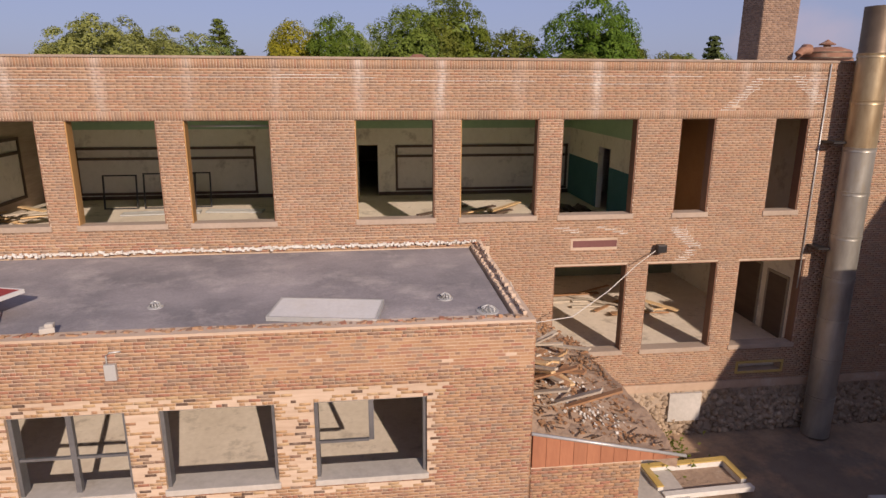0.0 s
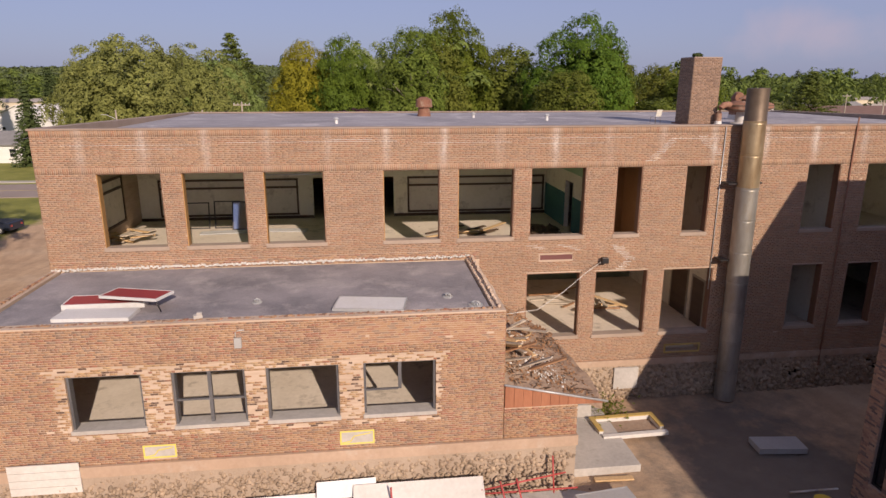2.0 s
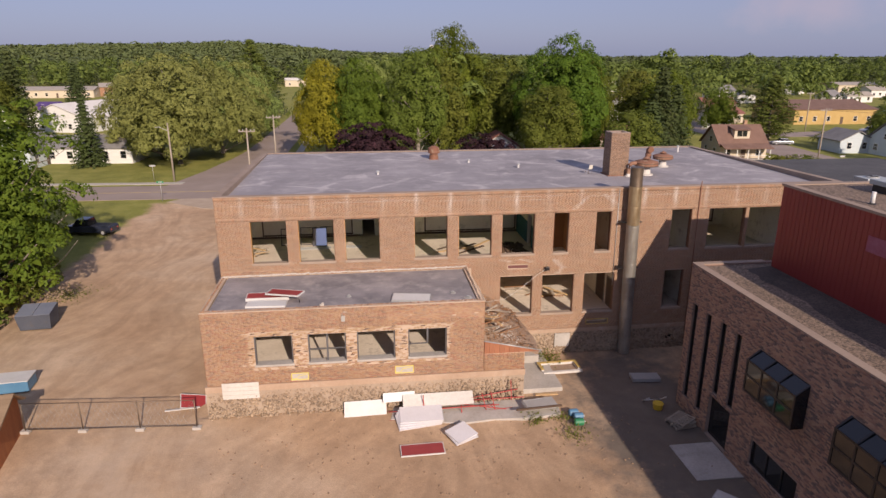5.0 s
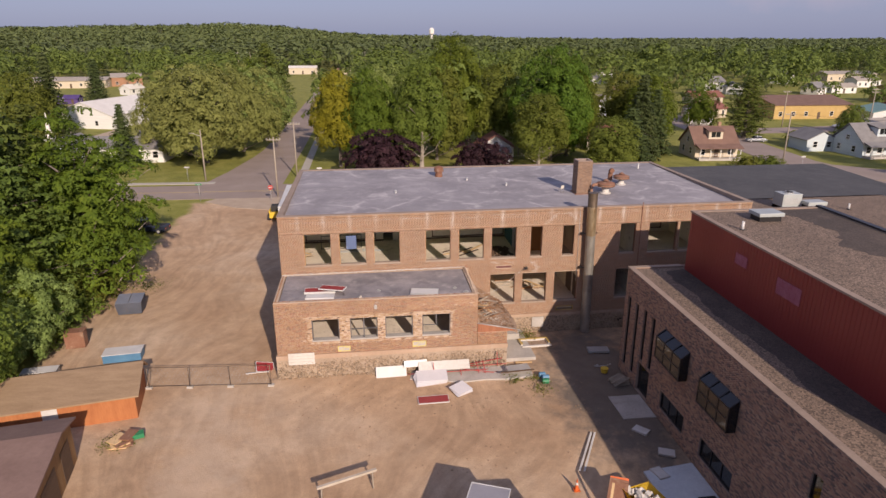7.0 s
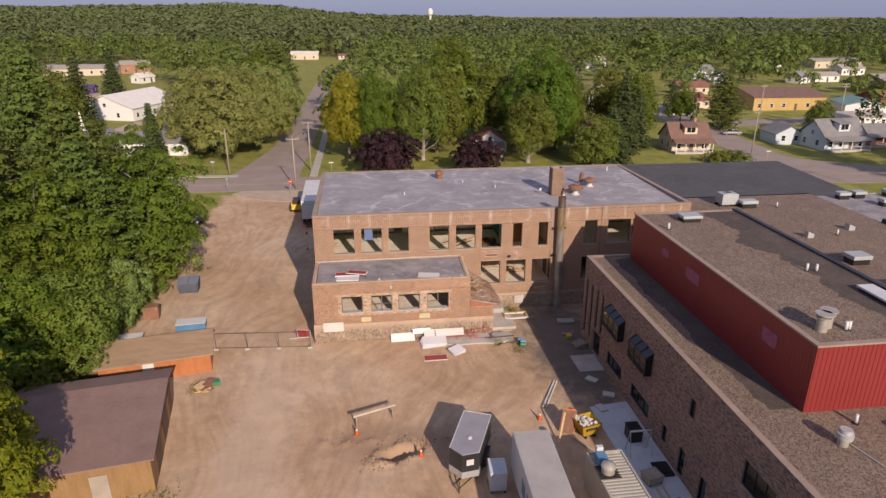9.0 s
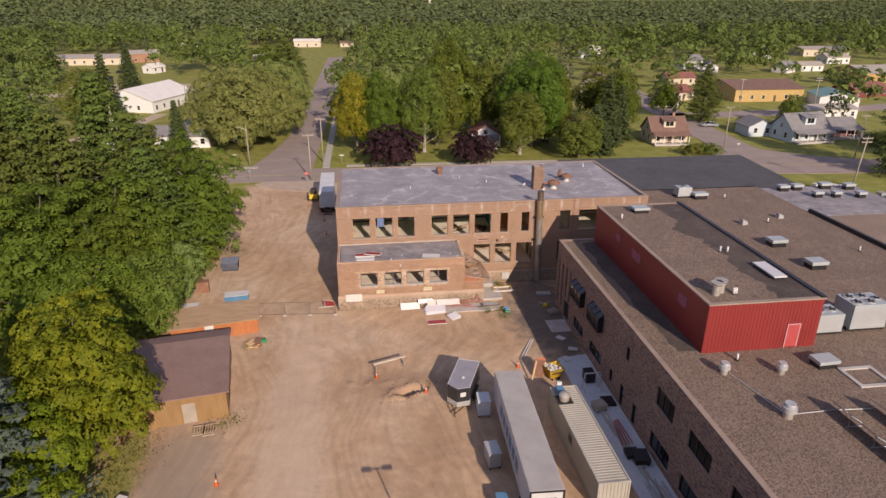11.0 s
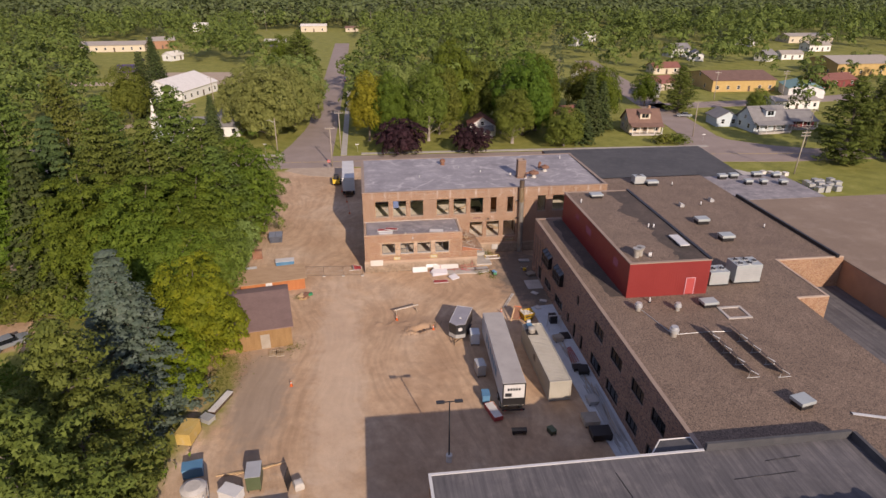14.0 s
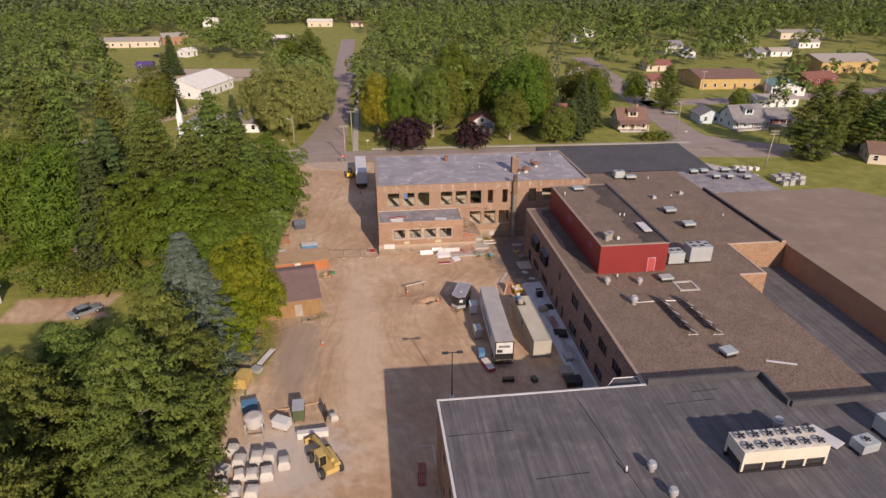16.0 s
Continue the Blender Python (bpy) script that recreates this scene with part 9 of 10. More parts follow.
def roof_box(x, y, z, w, d, h, label="pale grey square roof hatch on a dark curb", turn=0.0):
    e = thing("roof_hatch", label, "roof hatch", (x, y, z), turn, "roof hatches")
    bm = bmesh.new()
    box(bm, -w / 2 + 0.12, -d / 2 + 0.12, 0, w / 2 - 0.12, d / 2 - 0.12, h * 0.6)
    part("curb", bm, M_DARKMETAL, e)
    bm = bmesh.new()
    box(bm, -w / 2, -d / 2, h * 0.6, w / 2, d / 2, h)
    part("cover", bm, M_HVAC if "grey" in label else M_WHITEMETAL, e, bevel=0.03)


WZ = WT - 0.1
for x, y, s in ((18.23, -19.13, 0.95), (22.61, -19.63, 0.9), (19.72, -24.7, 1.1)):
    gravity_vent(x, y, WZ, s)
roof_box(26.58, -19.03, WZ, 1.8, 1.3, 0.7, turn=3)
roof_box(25.69, -36.83, WZ, 1.6, 1.4, 0.8, turn=12)
roof_box(30.76, -39.02, WZ, 3.2, 0.35, 0.12, "long white board lying on the gravel", -20)
for x, y in ((38.32, 4.83), (38.61, -1.53)):
    roof_box(x, y, WZ, 1.9, 1.5, 0.9)
for x, y, w in ((53.5, 26.0, 1.6), (55.8, 26.2, 1.6), (60.5, 26.4, 1.8), (56.5, 22.5, 1.4), (59.2, 22.2, 1.2), (62.6, 21.6, 1.3), (63.8, 25.6, 1.6)):
    roof_box(x, y, 7.9, w, 1.1, 0.9)
roof_box(21.9, 6.0, RT - 0.05, 1.8, 1.3, 0.6)
roof_box(26.3, -11.0, RT - 0.05, 1.2, 3.2, 0.35, "long white skylight on the upper roof")
for x, y in ((19.4, -14.5), (20.0, -14.1)):
    e = thing("exhaust_fan", "shiny steel exhaust fan on the upper roof", "roof fan", (x, y, RT - 0.05))
    bm = bmesh.new()
    cone_pts(bm, 0, 0, [(0, 0.32), (0.8, 0.32), (0.82, 0.42), (0.9, 0.42)], 16)
    part("drum", bm, M_STEEL, e)
    bm = bmesh.new()
    cone_pts(bm, 0, 0, [(0.98, 0.12), (1.05, 0.5), (1.12, 0.5)], 16)
    tube(bm, [(0, 0, 0.88), (0, 0, 1.06)], 0.1, 8)
    part("hood", bm, M_STEEL, e)
for x, y, z in ((20.9, -14.6, RT), (21.1, -14.6, RT), (24.6, -6.0, RT), (25.2, -6.2, RT), (20.3, -17.5, WT), (19.0, 4.0, RT), (42.1, 22.4, WT), (42.1, 12.2, WT), (46.6, 2.0, WT), (7.3, -53.0, NT + 0.06)):
    e = thing("vent_pipe", "short white plastic vent pipe on the roof", "vent pipe", (x, y, z - 0.1), 0, "vent pipes")
    bm = bmesh.new()
    cone_pts(bm, 0, 0, [(0, 0.1), (0.6, 0.09)], 10)
    part("pipe", bm, M_WHITEMETAL, e)
    bm = bmesh.new()
    cone_pts(bm, 0, 0, [(0, 0.2), (0.04, 0.2), (0.1, 0.11)], 10)
    part("collar", bm, M_DARKMETAL, e)


def hvac(x, y, z, w, d, h, fans, turn=0.0, label="pale packaged air-conditioning unit on rails"):
    e = thing("air_handler", label, "air conditioner", (x, y, z), turn)
    for yy in (-d / 2 + 0.15, d / 2 - 0.25):
        bm = bmesh.new()
        box(bm, -w / 2 - 0.15, yy, 0, w / 2 + 0.15, yy + 0.1, 0.25)
        part("rail", bm, M_DARKMETAL, e)
    bm = bmesh.new()
    box(bm, -w / 2, -d / 2, 0.25, w / 2, d / 2, h)
    part("cabinet", bm, M_HVAC, e, bevel=0.03)
    bm = bmesh.new()
    n = 6
    for k in range(n):
        box(bm, -w / 2 + 0.15, -d / 2 - 0.015, 0.5 + k * (h - 0.8) / n, w / 2 - 0.15, -d / 2, 0.5 + (k + 0.6) * (h - 0.8) / n)
    part("louvre", bm, M_GREYMETAL, e)
    for fx, fy, r_ in fans:
        bm = bmesh.new()
        cone_pts(bm, fx, fy, [(h, r_), (h + 0.08, r_)], 18)
        f_ = part("fan_ring", bm, M_GREYMETAL, e)
        bm = bmesh.new()
        for k in range(5):
            a = k * 1.2566
            box(bm, 0.05, -0.09, 0, r_ * 0.88, 0.09, 0.02, pose(fx, fy, h + 0.085, 0, 0, math.degrees(a)))
        part("fan_blade", bm, M_BLACK, f_)
    return e


hvac(30.16, -13.76, WZ, 2.4, 2.0, 1.9, [(-0.5, 0, 0.45), (0.6, 0, 0.45)])
hvac(33.94, -13.37, WZ, 3.3, 2.3, 2.5, [(-1.0, -0.5, 0.45), (0.2, -0.5, 0.45), (-1.0, 0.55, 0.45), (0.2, 0.55, 0.45), (1.15, 0, 0.35)])
hvac(36.53, 23.92, WZ, 2.0, 1.5, 1.5, [(0, 0, 0.5)])
roof_box(38.52, 22.73, WZ, 2.0, 1.2, 0.9)
for x, y in ((44.68, 13.68), (38.71, 11.99)):
    e = thing("roof_vent", "small dark slanted vent on the gravel roof", "roof vent", (x, y, WZ))
    bm = bmesh.new()
    v = box(bm, -0.35, -0.35, 0, 0.35, 0.35, 0.7)
    for q in v:
        if q.co.z > 0.5 and q.co.x > 0:
            q.co.z -= 0.3
    part("hood", bm, M_GREYMETAL, e)
bm = bmesh.new()
wall_y(bm, 50.0, 50.35, -9, 15.5, WZ, WT + 0.35)
tagged(part("trim", bm, M_DARKMETAL), "dark metal expansion curb between two roofs", "roof curb", kind="structure")
bm = bmesh.new()
wall_y(bm, RX1 - 0.3, RX1 + 0.1, RY0, RY1, RT, RT + 0.12)
tagged(part("trim", bm, M_DARKMETAL), "dark metal roof edge along the upper storey", "roof curb", kind="structure")

# solar panels: two long rows
M_SOLAR = surf("solar_cells", (0.022, 0.024, 0.035), (0.04, 0.042, 0.055), rough=0.15, fine=3, bumps=0)
for (x0, y0), (x1, y1) in (((23.4, -24.2), (23.8, -32.56)), ((26.19, -24.5), (26.78, -32.85))):
    e = thing("solar_array", "long tilted row of dark solar panels", "solar panels", (0, 0, 0))
    n = 4
    for k in range(n):
        f0, f1 = k / n, (k + 0.96) / n
        bm = bmesh.new()
        a, b = Vector((x0 + (x1 - x0) * f0, y0 + (y1 - y0) * f0, 0)), Vector((x0 + (x1 - x0) * f1, y0 + (y1 - y0) * f1, 0))
        v = [bm.verts.new(c) for dx in (0, 0.05) for c in (a + Vector((-0.42 + dx, 0, WZ + 0.85)), b + Vector((-0.42 + dx, 0, WZ + 0.85)), b + Vector((0.42 + dx, 0, WZ + 0.3)), a + Vector((0.42 + dx, 0, WZ + 0.3)))]
        for f in ((0, 1, 2, 3), (7, 6, 5, 4), (0, 4, 5, 1), (1, 5, 6, 2), (2, 6, 7, 3), (3, 7, 4, 0)):
            bm.faces.new([v[i] for i in f])
        part("panel", bm, M_SOLAR, e)
        bm = bmesh.new()
        tube(bm, [b + Vector((-0.42, 0, WZ)), b + Vector((-0.42, 0, WZ + 0.9)), b + Vector((0.5, 0, WZ + 0.3))], 0.045, 6)
        tube(bm, [b + Vector((-0.6, 0, WZ + 0.03)), b + Vector((0.7, 0, WZ + 0.03))], 0.03, 6)
        part("stand", bm, M_GREYMETAL, e)
bm = bmesh.new()
tube(bm, [(18.63, -19.13, WZ + 0.05), (19.82, -24.5, WZ + 0.05), (23.4, -24.4, WZ + 0.05), (26.19, -24.6, WZ + 0.05)], 0.04, 6)
tagged(part("conduit_pipe", bm, M_GREYMETAL), "grey conduit running over the gravel", "pipe")
e = thing("skylight_curb", "pale square curb of a removed skylight", "roof curb", (28.67, -20.92, WZ))
bm = bmesh.new()
for b in ((-1.4, -1.3, 1.4, -1.0), (-1.4, 1.0, 1.4, 1.3), (-1.4, -1.0, -1.1, 1.0), (1.1, -1.0, 1.4, 1.0)):
    box(bm, b[0], b[1], 0, b[2], b[3], 0.12)
part("kerb", bm, M_CONC, e)

# chiller and smaller plant on the near roof
NZ = NT - 0.06
chl = thing("chiller", "large cream rooftop chiller with two rows of fans", "chiller", (20.65, -53.15, NZ), 0)
for yy in (-1.2, 1.0):
    bm = bmesh.new()
    box(bm, -4.0, yy, 0, 4.0, yy + 0.2, 0.3)
    part("rail", bm, M_DARKMETAL, chl)
M_CREAM = surf("cream_painted_steel", (0.58, 0.52, 0.40), (0.68, 0.62, 0.49), rough=0.5, bumps=0.05)
bm = bmesh.new()
box(bm, -3.9, -1.3, 1.1, 3.9, 1.3, 2.35)
part("cabinet", bm, M_CREAM, chl, bevel=0.03)
bm = bmesh.new()
box(bm, -3.8, -1.1, 0.3, 3.8, 1.1, 1.1)
part("coil_bank", bm, M_BLACK, chl, "dark condenser coils")
for k in range(5):
    x = -3.9 + k * 1.9
    for yy in (-1.3, 1.1):
        bm = bmesh.new()
        box(bm, x, yy, 0.3, x + 0.2, yy + 0.2, 1.1)
        part("post", bm, M_CREAM, chl)
for k in range(6):
    for yy in (-0.65, 0.65):
        bm = bmesh.new()
        cx = -3.25 + k * 1.3
        cone_pts(bm, cx, yy, [(2.35, 0.52), (2.5, 0.5)], 18)
        f_ = part("fan_ring", bm, M_GREYMETAL, chl)
        bm = bmesh.new()
        for j in range(5):
            box(bm, 0.06, -0.1, 0, 0.45, 0.1, 0.02, pose(cx, yy, 2.505, 12, 0, j * 72 + 11))
        part("fan_blade", bm, M_BLACK, f_)
for x, y in ((9.5, -53.1), (10.0, -56.1)):
    gravity_vent(x, y, NZ, 0.9)
gravity_vent(23.4, -49.4, NZ, 1.1)
hvac(29.3, -53.0, NZ, 1.9, 1.4, 1.2, [(0, 0, 0.4)], 10)
hvac(33.4, -51.4, NZ, 2.5, 2.0, 1.8, [(0, 0, 0.5)], 5)
roof_box(26.8, -51.2, NZ, 1.4, 3.0, 0.3, "white curb panel beside the chiller", 25)
for x0, y0, x1, y1 in ((-7.2, -46.9, -1.0, -46.8), (6.2, -43.2, 8.0, -57.5), (14.6, -44.9, 19.6, -44.7), (18.0, -43.4, 21.0, -43.2), (-0.5, -52.9, 4.2, -52.7)):
    bm = bmesh.new()
    tube(bm, [(x0, y0, NZ), (x1, y1, NZ)], 0.035, 5)
    tagged(part("trim", bm, M_DARKMETAL), "dark seam in the roof membrane", "roof seam", kind="structure")
e = thing("canopy", "white-edged dark canopy in the corner of two wings", "canopy", (12.2, -40.3, 0), 0, kind="structure")
bm = bmesh.new()
prism(bm, [(-2.6, -1.3), (1.75, -1.3), (1.75, 0.6), (-0.9, 0.6)], 8.25, 8.45)
part("deck", bm, M_ROOF_BLACK, e)
bm = bmesh.new()
tube(bm, [(-2.6, -1.3, 8.47), (-0.9, 0.6, 8.47), (1.7, 0.6, 8.47), (1.7, -1.3, 8.47)], 0.06, 6)
part("edge_trim", bm, M_WHITEMETAL, e)
e = thing("roof_door", "red steel door in the upper storey wall", "door", (25.6, RY0 - 0.035, WT - 0.05), 0, kind="structure")
bm = bmesh.new()
box(bm, -0.5, -0.03, 0.1, 0.5, 0, 2.1)
part("leaf", bm, M_REDPAINT, e)
bm = bmesh.new()
box(bm, -0.58, -0.04, 0, -0.5, 0, 2.18)
box(bm, 0.5, -0.04, 0, 0.58, 0, 2.18)
box(bm, -0.5, -0.04, 2.1, 0.5, 0, 2.18)
part("jamb", bm, M_PINK, e)


# ---- the town ----
M_WHITE_SIDING = surf("white_siding", (0.62, 0.61, 0.57), (0.74, 0.73, 0.69), fine=3, stretch=(0.3, 0.3, 9), bumps=0.15)
M_BLUE_SIDING = surf("pale_blue_siding", (0.46, 0.52, 0.54), (0.56, 0.62, 0.63), fine=3, stretch=(0.3, 0.3, 9), bumps=0.15)
M_CREAM_SIDING = surf("cream_siding", (0.52, 0.44, 0.32), (0.62, 0.54, 0.41), fine=3, stretch=(0.3, 0.3, 9), bumps=0.15)
M_OCHRE_WALL = surf("ochre_metal_wall", (0.42, 0.28, 0.10), (0.52, 0.36, 0.14), fine=3)
M_BARN_RED = surf("dark_red_siding", (0.16, 0.035, 0.035), (0.22, 0.055, 0.05), fine=3)
M_R_BROWN = surf("brown_shingles", (0.15, 0.085, 0.06), (0.22, 0.13, 0.095), fine=5, bumps=0.4)
M_R_RED = surf("rust_red_shingles", (0.19, 0.075, 0.055), (0.27, 0.11, 0.08), fine=5, bumps=0.4)
M_R_GREY = surf("grey_shingles", (0.17, 0.16, 0.155), (0.25, 0.24, 0.23), fine=5, bumps=0.4)
M_R_WHITE = surf("white_metal_roof", (0.66, 0.62, 0.55), (0.78, 0.74, 0.67), fine=2, rough=0.5)
M_R_GREEN = surf("green_metal_roof", (0.14, 0.26, 0.22), (0.2, 0.33, 0.28), fine=2, rough=0.5)
M_R_TAN = surf("tan_metal_roof", (0.34, 0.29, 0.23), (0.42, 0.37, 0.3), fine=2, rough=0.5)


def house(x, y, w, d, eave, rise, turn, wall_m, roof_m, label, wins=3, porch=False, dormer=False, chimney=False, garage=False, floors=1, cat="house"):
    """A small house: ridge along its own x; windows, door, eaves, and what it has besides."""
    e = thing("house", label, cat, (x, y, 0), turn)
    hx, hy, t, over = w / 2, d / 2, 0.15, 0.4
    bm = bmesh.new()
    box(bm, -hx, -hy, -0.2, hx, -hy + t, eave)
    box(bm, -hx, hy - t, -0.2, hx, hy, eave)
    for s in (-1, 1):
        v = [bm.verts.new(c) for xx in (s * hx, s * (hx - t)) for c in ((xx, -hy + t, -0.2), (xx, hy - t, -0.2), (xx, hy - t, eave), (xx, 0, eave + rise * (1 - t / hy)), (xx, -hy + t, eave))]
        for f in ((0, 1, 2, 3, 4), (9, 8, 7, 6, 5), (0, 5, 6, 1), (1, 6, 7, 2), (2, 7, 8, 3), (3, 8, 9, 4), (4, 9, 5, 0)):
            bm.faces.new([v[i] for i in f])
    part("wall", bm, wall_m, e)
    bm = bmesh.new()
    k = rise / hy
    for s in (-1, 1):
        v = [bm.verts.new((xx, s * yy, zz + dz)) for dz in (0.03, 0.18) for xx, yy, zz in ((-hx - over, hy + over, eave - k * over), (hx + over, hy + over, eave - k * over), (hx + over, 0, eave + rise), (-hx - over, 0, eave + rise))]
        for f in ((0, 1, 2, 3), (7, 6, 5, 4), (0, 4, 5, 1), (1, 5, 6, 2), (2, 6, 7, 3), (3, 7, 4, 0)):
            bm.faces.new([v[i] for i in f])
    roof = part("roof", bm, roof_m, e)
    for fl in range(floors):
        z0 = 0.95 + fl * 2.7
        for i in range(wins):
            u = -hx + w * (i + 0.5) / wins
            if fl == 0 and i == wins // 2 and not garage:
                continue
            wn = new_window(e, u - 0.5, -hy, z0, 1.0, 1.25, "s")
        for s in ("e", "w"):
            for u in ((-hy * 0.45, hy * 0.45) if d > 6 else (0,)):
                new_window(e, u - 0.45, hx if s == "e" else -hx, z0, 0.9, 1.2, s)
    if rise > 1.8 and floors == 1:
        for s in ("e", "w"):
            new_window(e, -0.45, hx if s == "e" else -hx, eave + 0.3, 0.9, 0.95, s)
    bm = bmesh.new()
    if garage:
        box(bm, -1.3, -hy - 0.05, 0.0, 1.3, -hy - 0.003, 2.2)
    else:
        u = -hx + w * (wins // 2 + 0.5) / wins
        box(bm, u - 0.45, -hy - 0.05, 0.05, u + 0.45, -hy - 0.003, 2.1)
    part("door", bm, M_DARKWOOD if not garage else M_WHITEMETAL, e)
    if chimney:
        bm = bmesh.new()
        box(bm, hx * 0.4, 0.3, eave + rise * 0.5, hx * 0.4 + 0.6, 0.9, eave + rise + 0.9)
        part("chimney", bm, M_BRICK, roof)
    if porch:
        bm = bmesh.new()
        box(bm, -hx + 0.1, -hy - 2.0, 0, hx - 0.1, -hy - 0.003, 0.45)
        part("porch_floor", bm, M_CONC, e)
        bm = bmesh.new()
        v = [bm.verts.new((xx, yy, zz + dz)) for dz in (0, 0.12) for xx, yy, zz in ((-hx - 0.2, -hy - 2.3, 2.45), (hx + 0.2, -hy - 2.3, 2.45), (hx + 0.2, -hy + 0.0, eave + 0.2), (-hx - 0.2, -hy + 0.0, eave + 0.2))]
        for f in ((0, 1, 2, 3), (7, 6, 5, 4), (0, 4, 5, 1), (1, 5, 6, 2), (2, 6, 7, 3), (3, 7, 4, 0)):
            bm.faces.new([v[i] for i in f])
        part("porch_roof", bm, roof_m, e)
        for i in range(5):
            bm = bmesh.new()
            u = -hx + 0.2 + (w - 0.55) * i / 4
            box(bm, u, -hy - 1.95, 0.45, u + 0.14, -hy - 1.81, 2.5)
            part("porch_post", bm, M_WHITE_SIDING, e)
        bm = bmesh.new()
        for i in range(4):
            u = -hx + 0.34 + (w - 0.55) * i / 4
            box(bm, u, -hy - 1.92, 1.15, u + (w - 0.55) / 4 - 0.14, -hy - 1.86, 1.22)
        part("porch_rail", bm, M_WHITE_SIDING, e)
    if dormer:
        bm = bmesh.new()
        z0, z1 = eave + rise * 0.25, eave + rise * 0.82
        y0 = -hy * 0.72
        box(bm, -1.5, y0, z0, 1.5, -0.1, z1)
        dm = part("dormer", bm, wall_m, roof)
        bm = bmesh.new()
        v = box(bm, -1.75, y0 - 0.3, z1, 1.75, 0.1, z1 + 0.14)
        for q in v:
            q.co.z += (q.co.y - y0) * 0.18
        tagged(part("dormer_roof", bm, roof_m, roof), "")
        bm = bmesh.new()
        for u in (-0.95, 0.05):
            box(bm, u, y0 - 0.03, z0 + (z1 - z0) * 0.35, u + 0.9, y0 - 0.003, z1 - 0.15)
        part("dormer_window", bm, M_GLASS, roof)
    return e


def new_window(e, u, at, z, w, h, side):
    """A window with pane, frame and sill on a wall of a house."""
    o = 0.05

    def bx(bm, a0, z0, a1, z1, d0, d1):
        if side == "s":
            box(bm, a0, at - d1, z0, a1, at - d0, z1)
        elif side == "e":
            box(bm, at + d0, a0, z0, at + d1, a1, z1)
        else:
            box(bm, at - d1, a0, z0, at - d0, a1, z1)

    bm = bmesh.new()
    bx(bm, u, z, u + w, z + h, 0.003, 0.025)
    wn = part("window", bm, M_GLASS, e)
    bm = bmesh.new()
    for b in ((u - 0.08, z - 0.08, u + w + 0.08, z), (u - 0.08, z + h, u + w + 0.08, z + h + 0.08), (u - 0.08, z, u, z + h), (u + w, z, u + w + 0.08, z + h), (u, z + h / 2 - 0.025, u + w, z + h / 2 + 0.025)):
        bx(bm, *b, 0.003, 0.055)
    part("window_frame", bm, M_WHITE_SIDING, wn)
    return wn


house(68.2, 94.6, 9.0, 8.0, 2.9, 3.3, -4, M_CREAM_SIDING, M_R_BROWN, "brown-roofed bungalow with white dormer and porch", porch=True, dormer=True, chimney=True)
house(22.0, 97.0, 6.6, 7.5, 2.8, 2.4, 84, M_WHITE_SIDING, M_R_RED, "small white gabled house with rust-red roof", wins=2)
house(21.5, 92.0, 5.0, 2.6, 2.3, 0.8, 0, M_WHITE_SIDING, M_R_GREY, "white front porch extension of the small house", wins=2)
house(75.5, 167, 9, 8.5, 5.4, 2.6, 65, M_WHITE_SIDING, M_R_BROWN, "white two-storey house with brown roof", floors=2, chimney=True)
house(133.5, 161, 25, 22, 4.2, 2.0, -2, M_OCHRE_WALL, M_R_BROWN, "long ochre commercial building with brown roof", wins=6, cat="building")
house(104.5, 93.0, 11, 9, 3.0, 3.6, 4, M_BLUE_SIDING, M_R_GREY, "pale gabled house with grey roof and dormer", wins=4, porch=True, dormer=True)
house(96.5, 100.0, 7, 7, 2.6, 1.8, 86, M_BLUE_SIDING, M_R_GREY, "pale side wing with grey roof", wins=2)
house(116.0, 96, 9.5, 8, 2.7, 2.0, -2, M_BARN_RED, M_R_GREY, "dark red house with grey roof", wins=3, porch=True)
house(95.0, 148.5, 12, 7, 2.8, 1.4, 66, M_WHITE_SIDING, M_R_TAN, "white double garage with pale roof", garage=True)
house(103, 160, 10, 9, 2.8, 2.0, 20, M_CREAM_SIDING, M_R_RED, "house with rust-red hipped roof")
house(151, 142, 14, 12, 3.2, 1.6, 70, M_WHITE_SIDING, M_R_GREEN, "white building with green metal roof", garage=True, cat="building")
house(132, 121, 16, 9, 2.9, 0.9, 0, M_WHITE_SIDING, M_R_TAN, "low white building with pale roof", wins=5, cat="building")
house(123.5, 53, 13, 9, 2.8, 2.0, -25, M_CREAM_SIDING, M_R_BROWN, "cream house with brown roof by the lawn", wins=4)
house(208, 190, 28, 20, 5.2, 2.2, 0, M_OCHRE_WALL, M_R_TAN, "big tan hall with pale roof", wins=6, cat="building")
house(176, 160, 16, 10, 2.8, 1.8, 10, M_BARN_RED, M_R_RED, "long low house with red roof", wins=4)
house(270, 311, 30, 14, 4.0, 1.2, 0, M_CREAM_SIDING, M_R_TAN, "long tan building far off", wins=6, cat="building")
house(155, 251, 11, 8, 4.4, 2.2, 10, M_WHITE_SIDING, M_R_GREY, "white house among trees", floors=1)
house(158, 236, 8, 7, 3.0, 2.0, 70, M_WHITE_SIDING, M_R_GREY, "small white house among trees", wins=2)
house(193, 231, 9, 7, 3.0, 2.2, 30, M_WHITE_SIDING, M_R_GREY, "white gabled house far off", wins=2)
house(209, 236, 12, 7, 2.8, 1.4, 0, M_WHITE_SIDING, M_R_TAN, "low white house far off", wins=3)
house(246, 267, 13, 9, 3.4, 1.6, 0, M_WHITE_SIDING, M_R_TAN, "white building with pale roof far off", wins=4, cat="building")
house(222, 296, 12, 9, 4.4, 2.2, 40, M_WHITE_SIDING, M_R_GREY, "white house standing far off", wins=3)
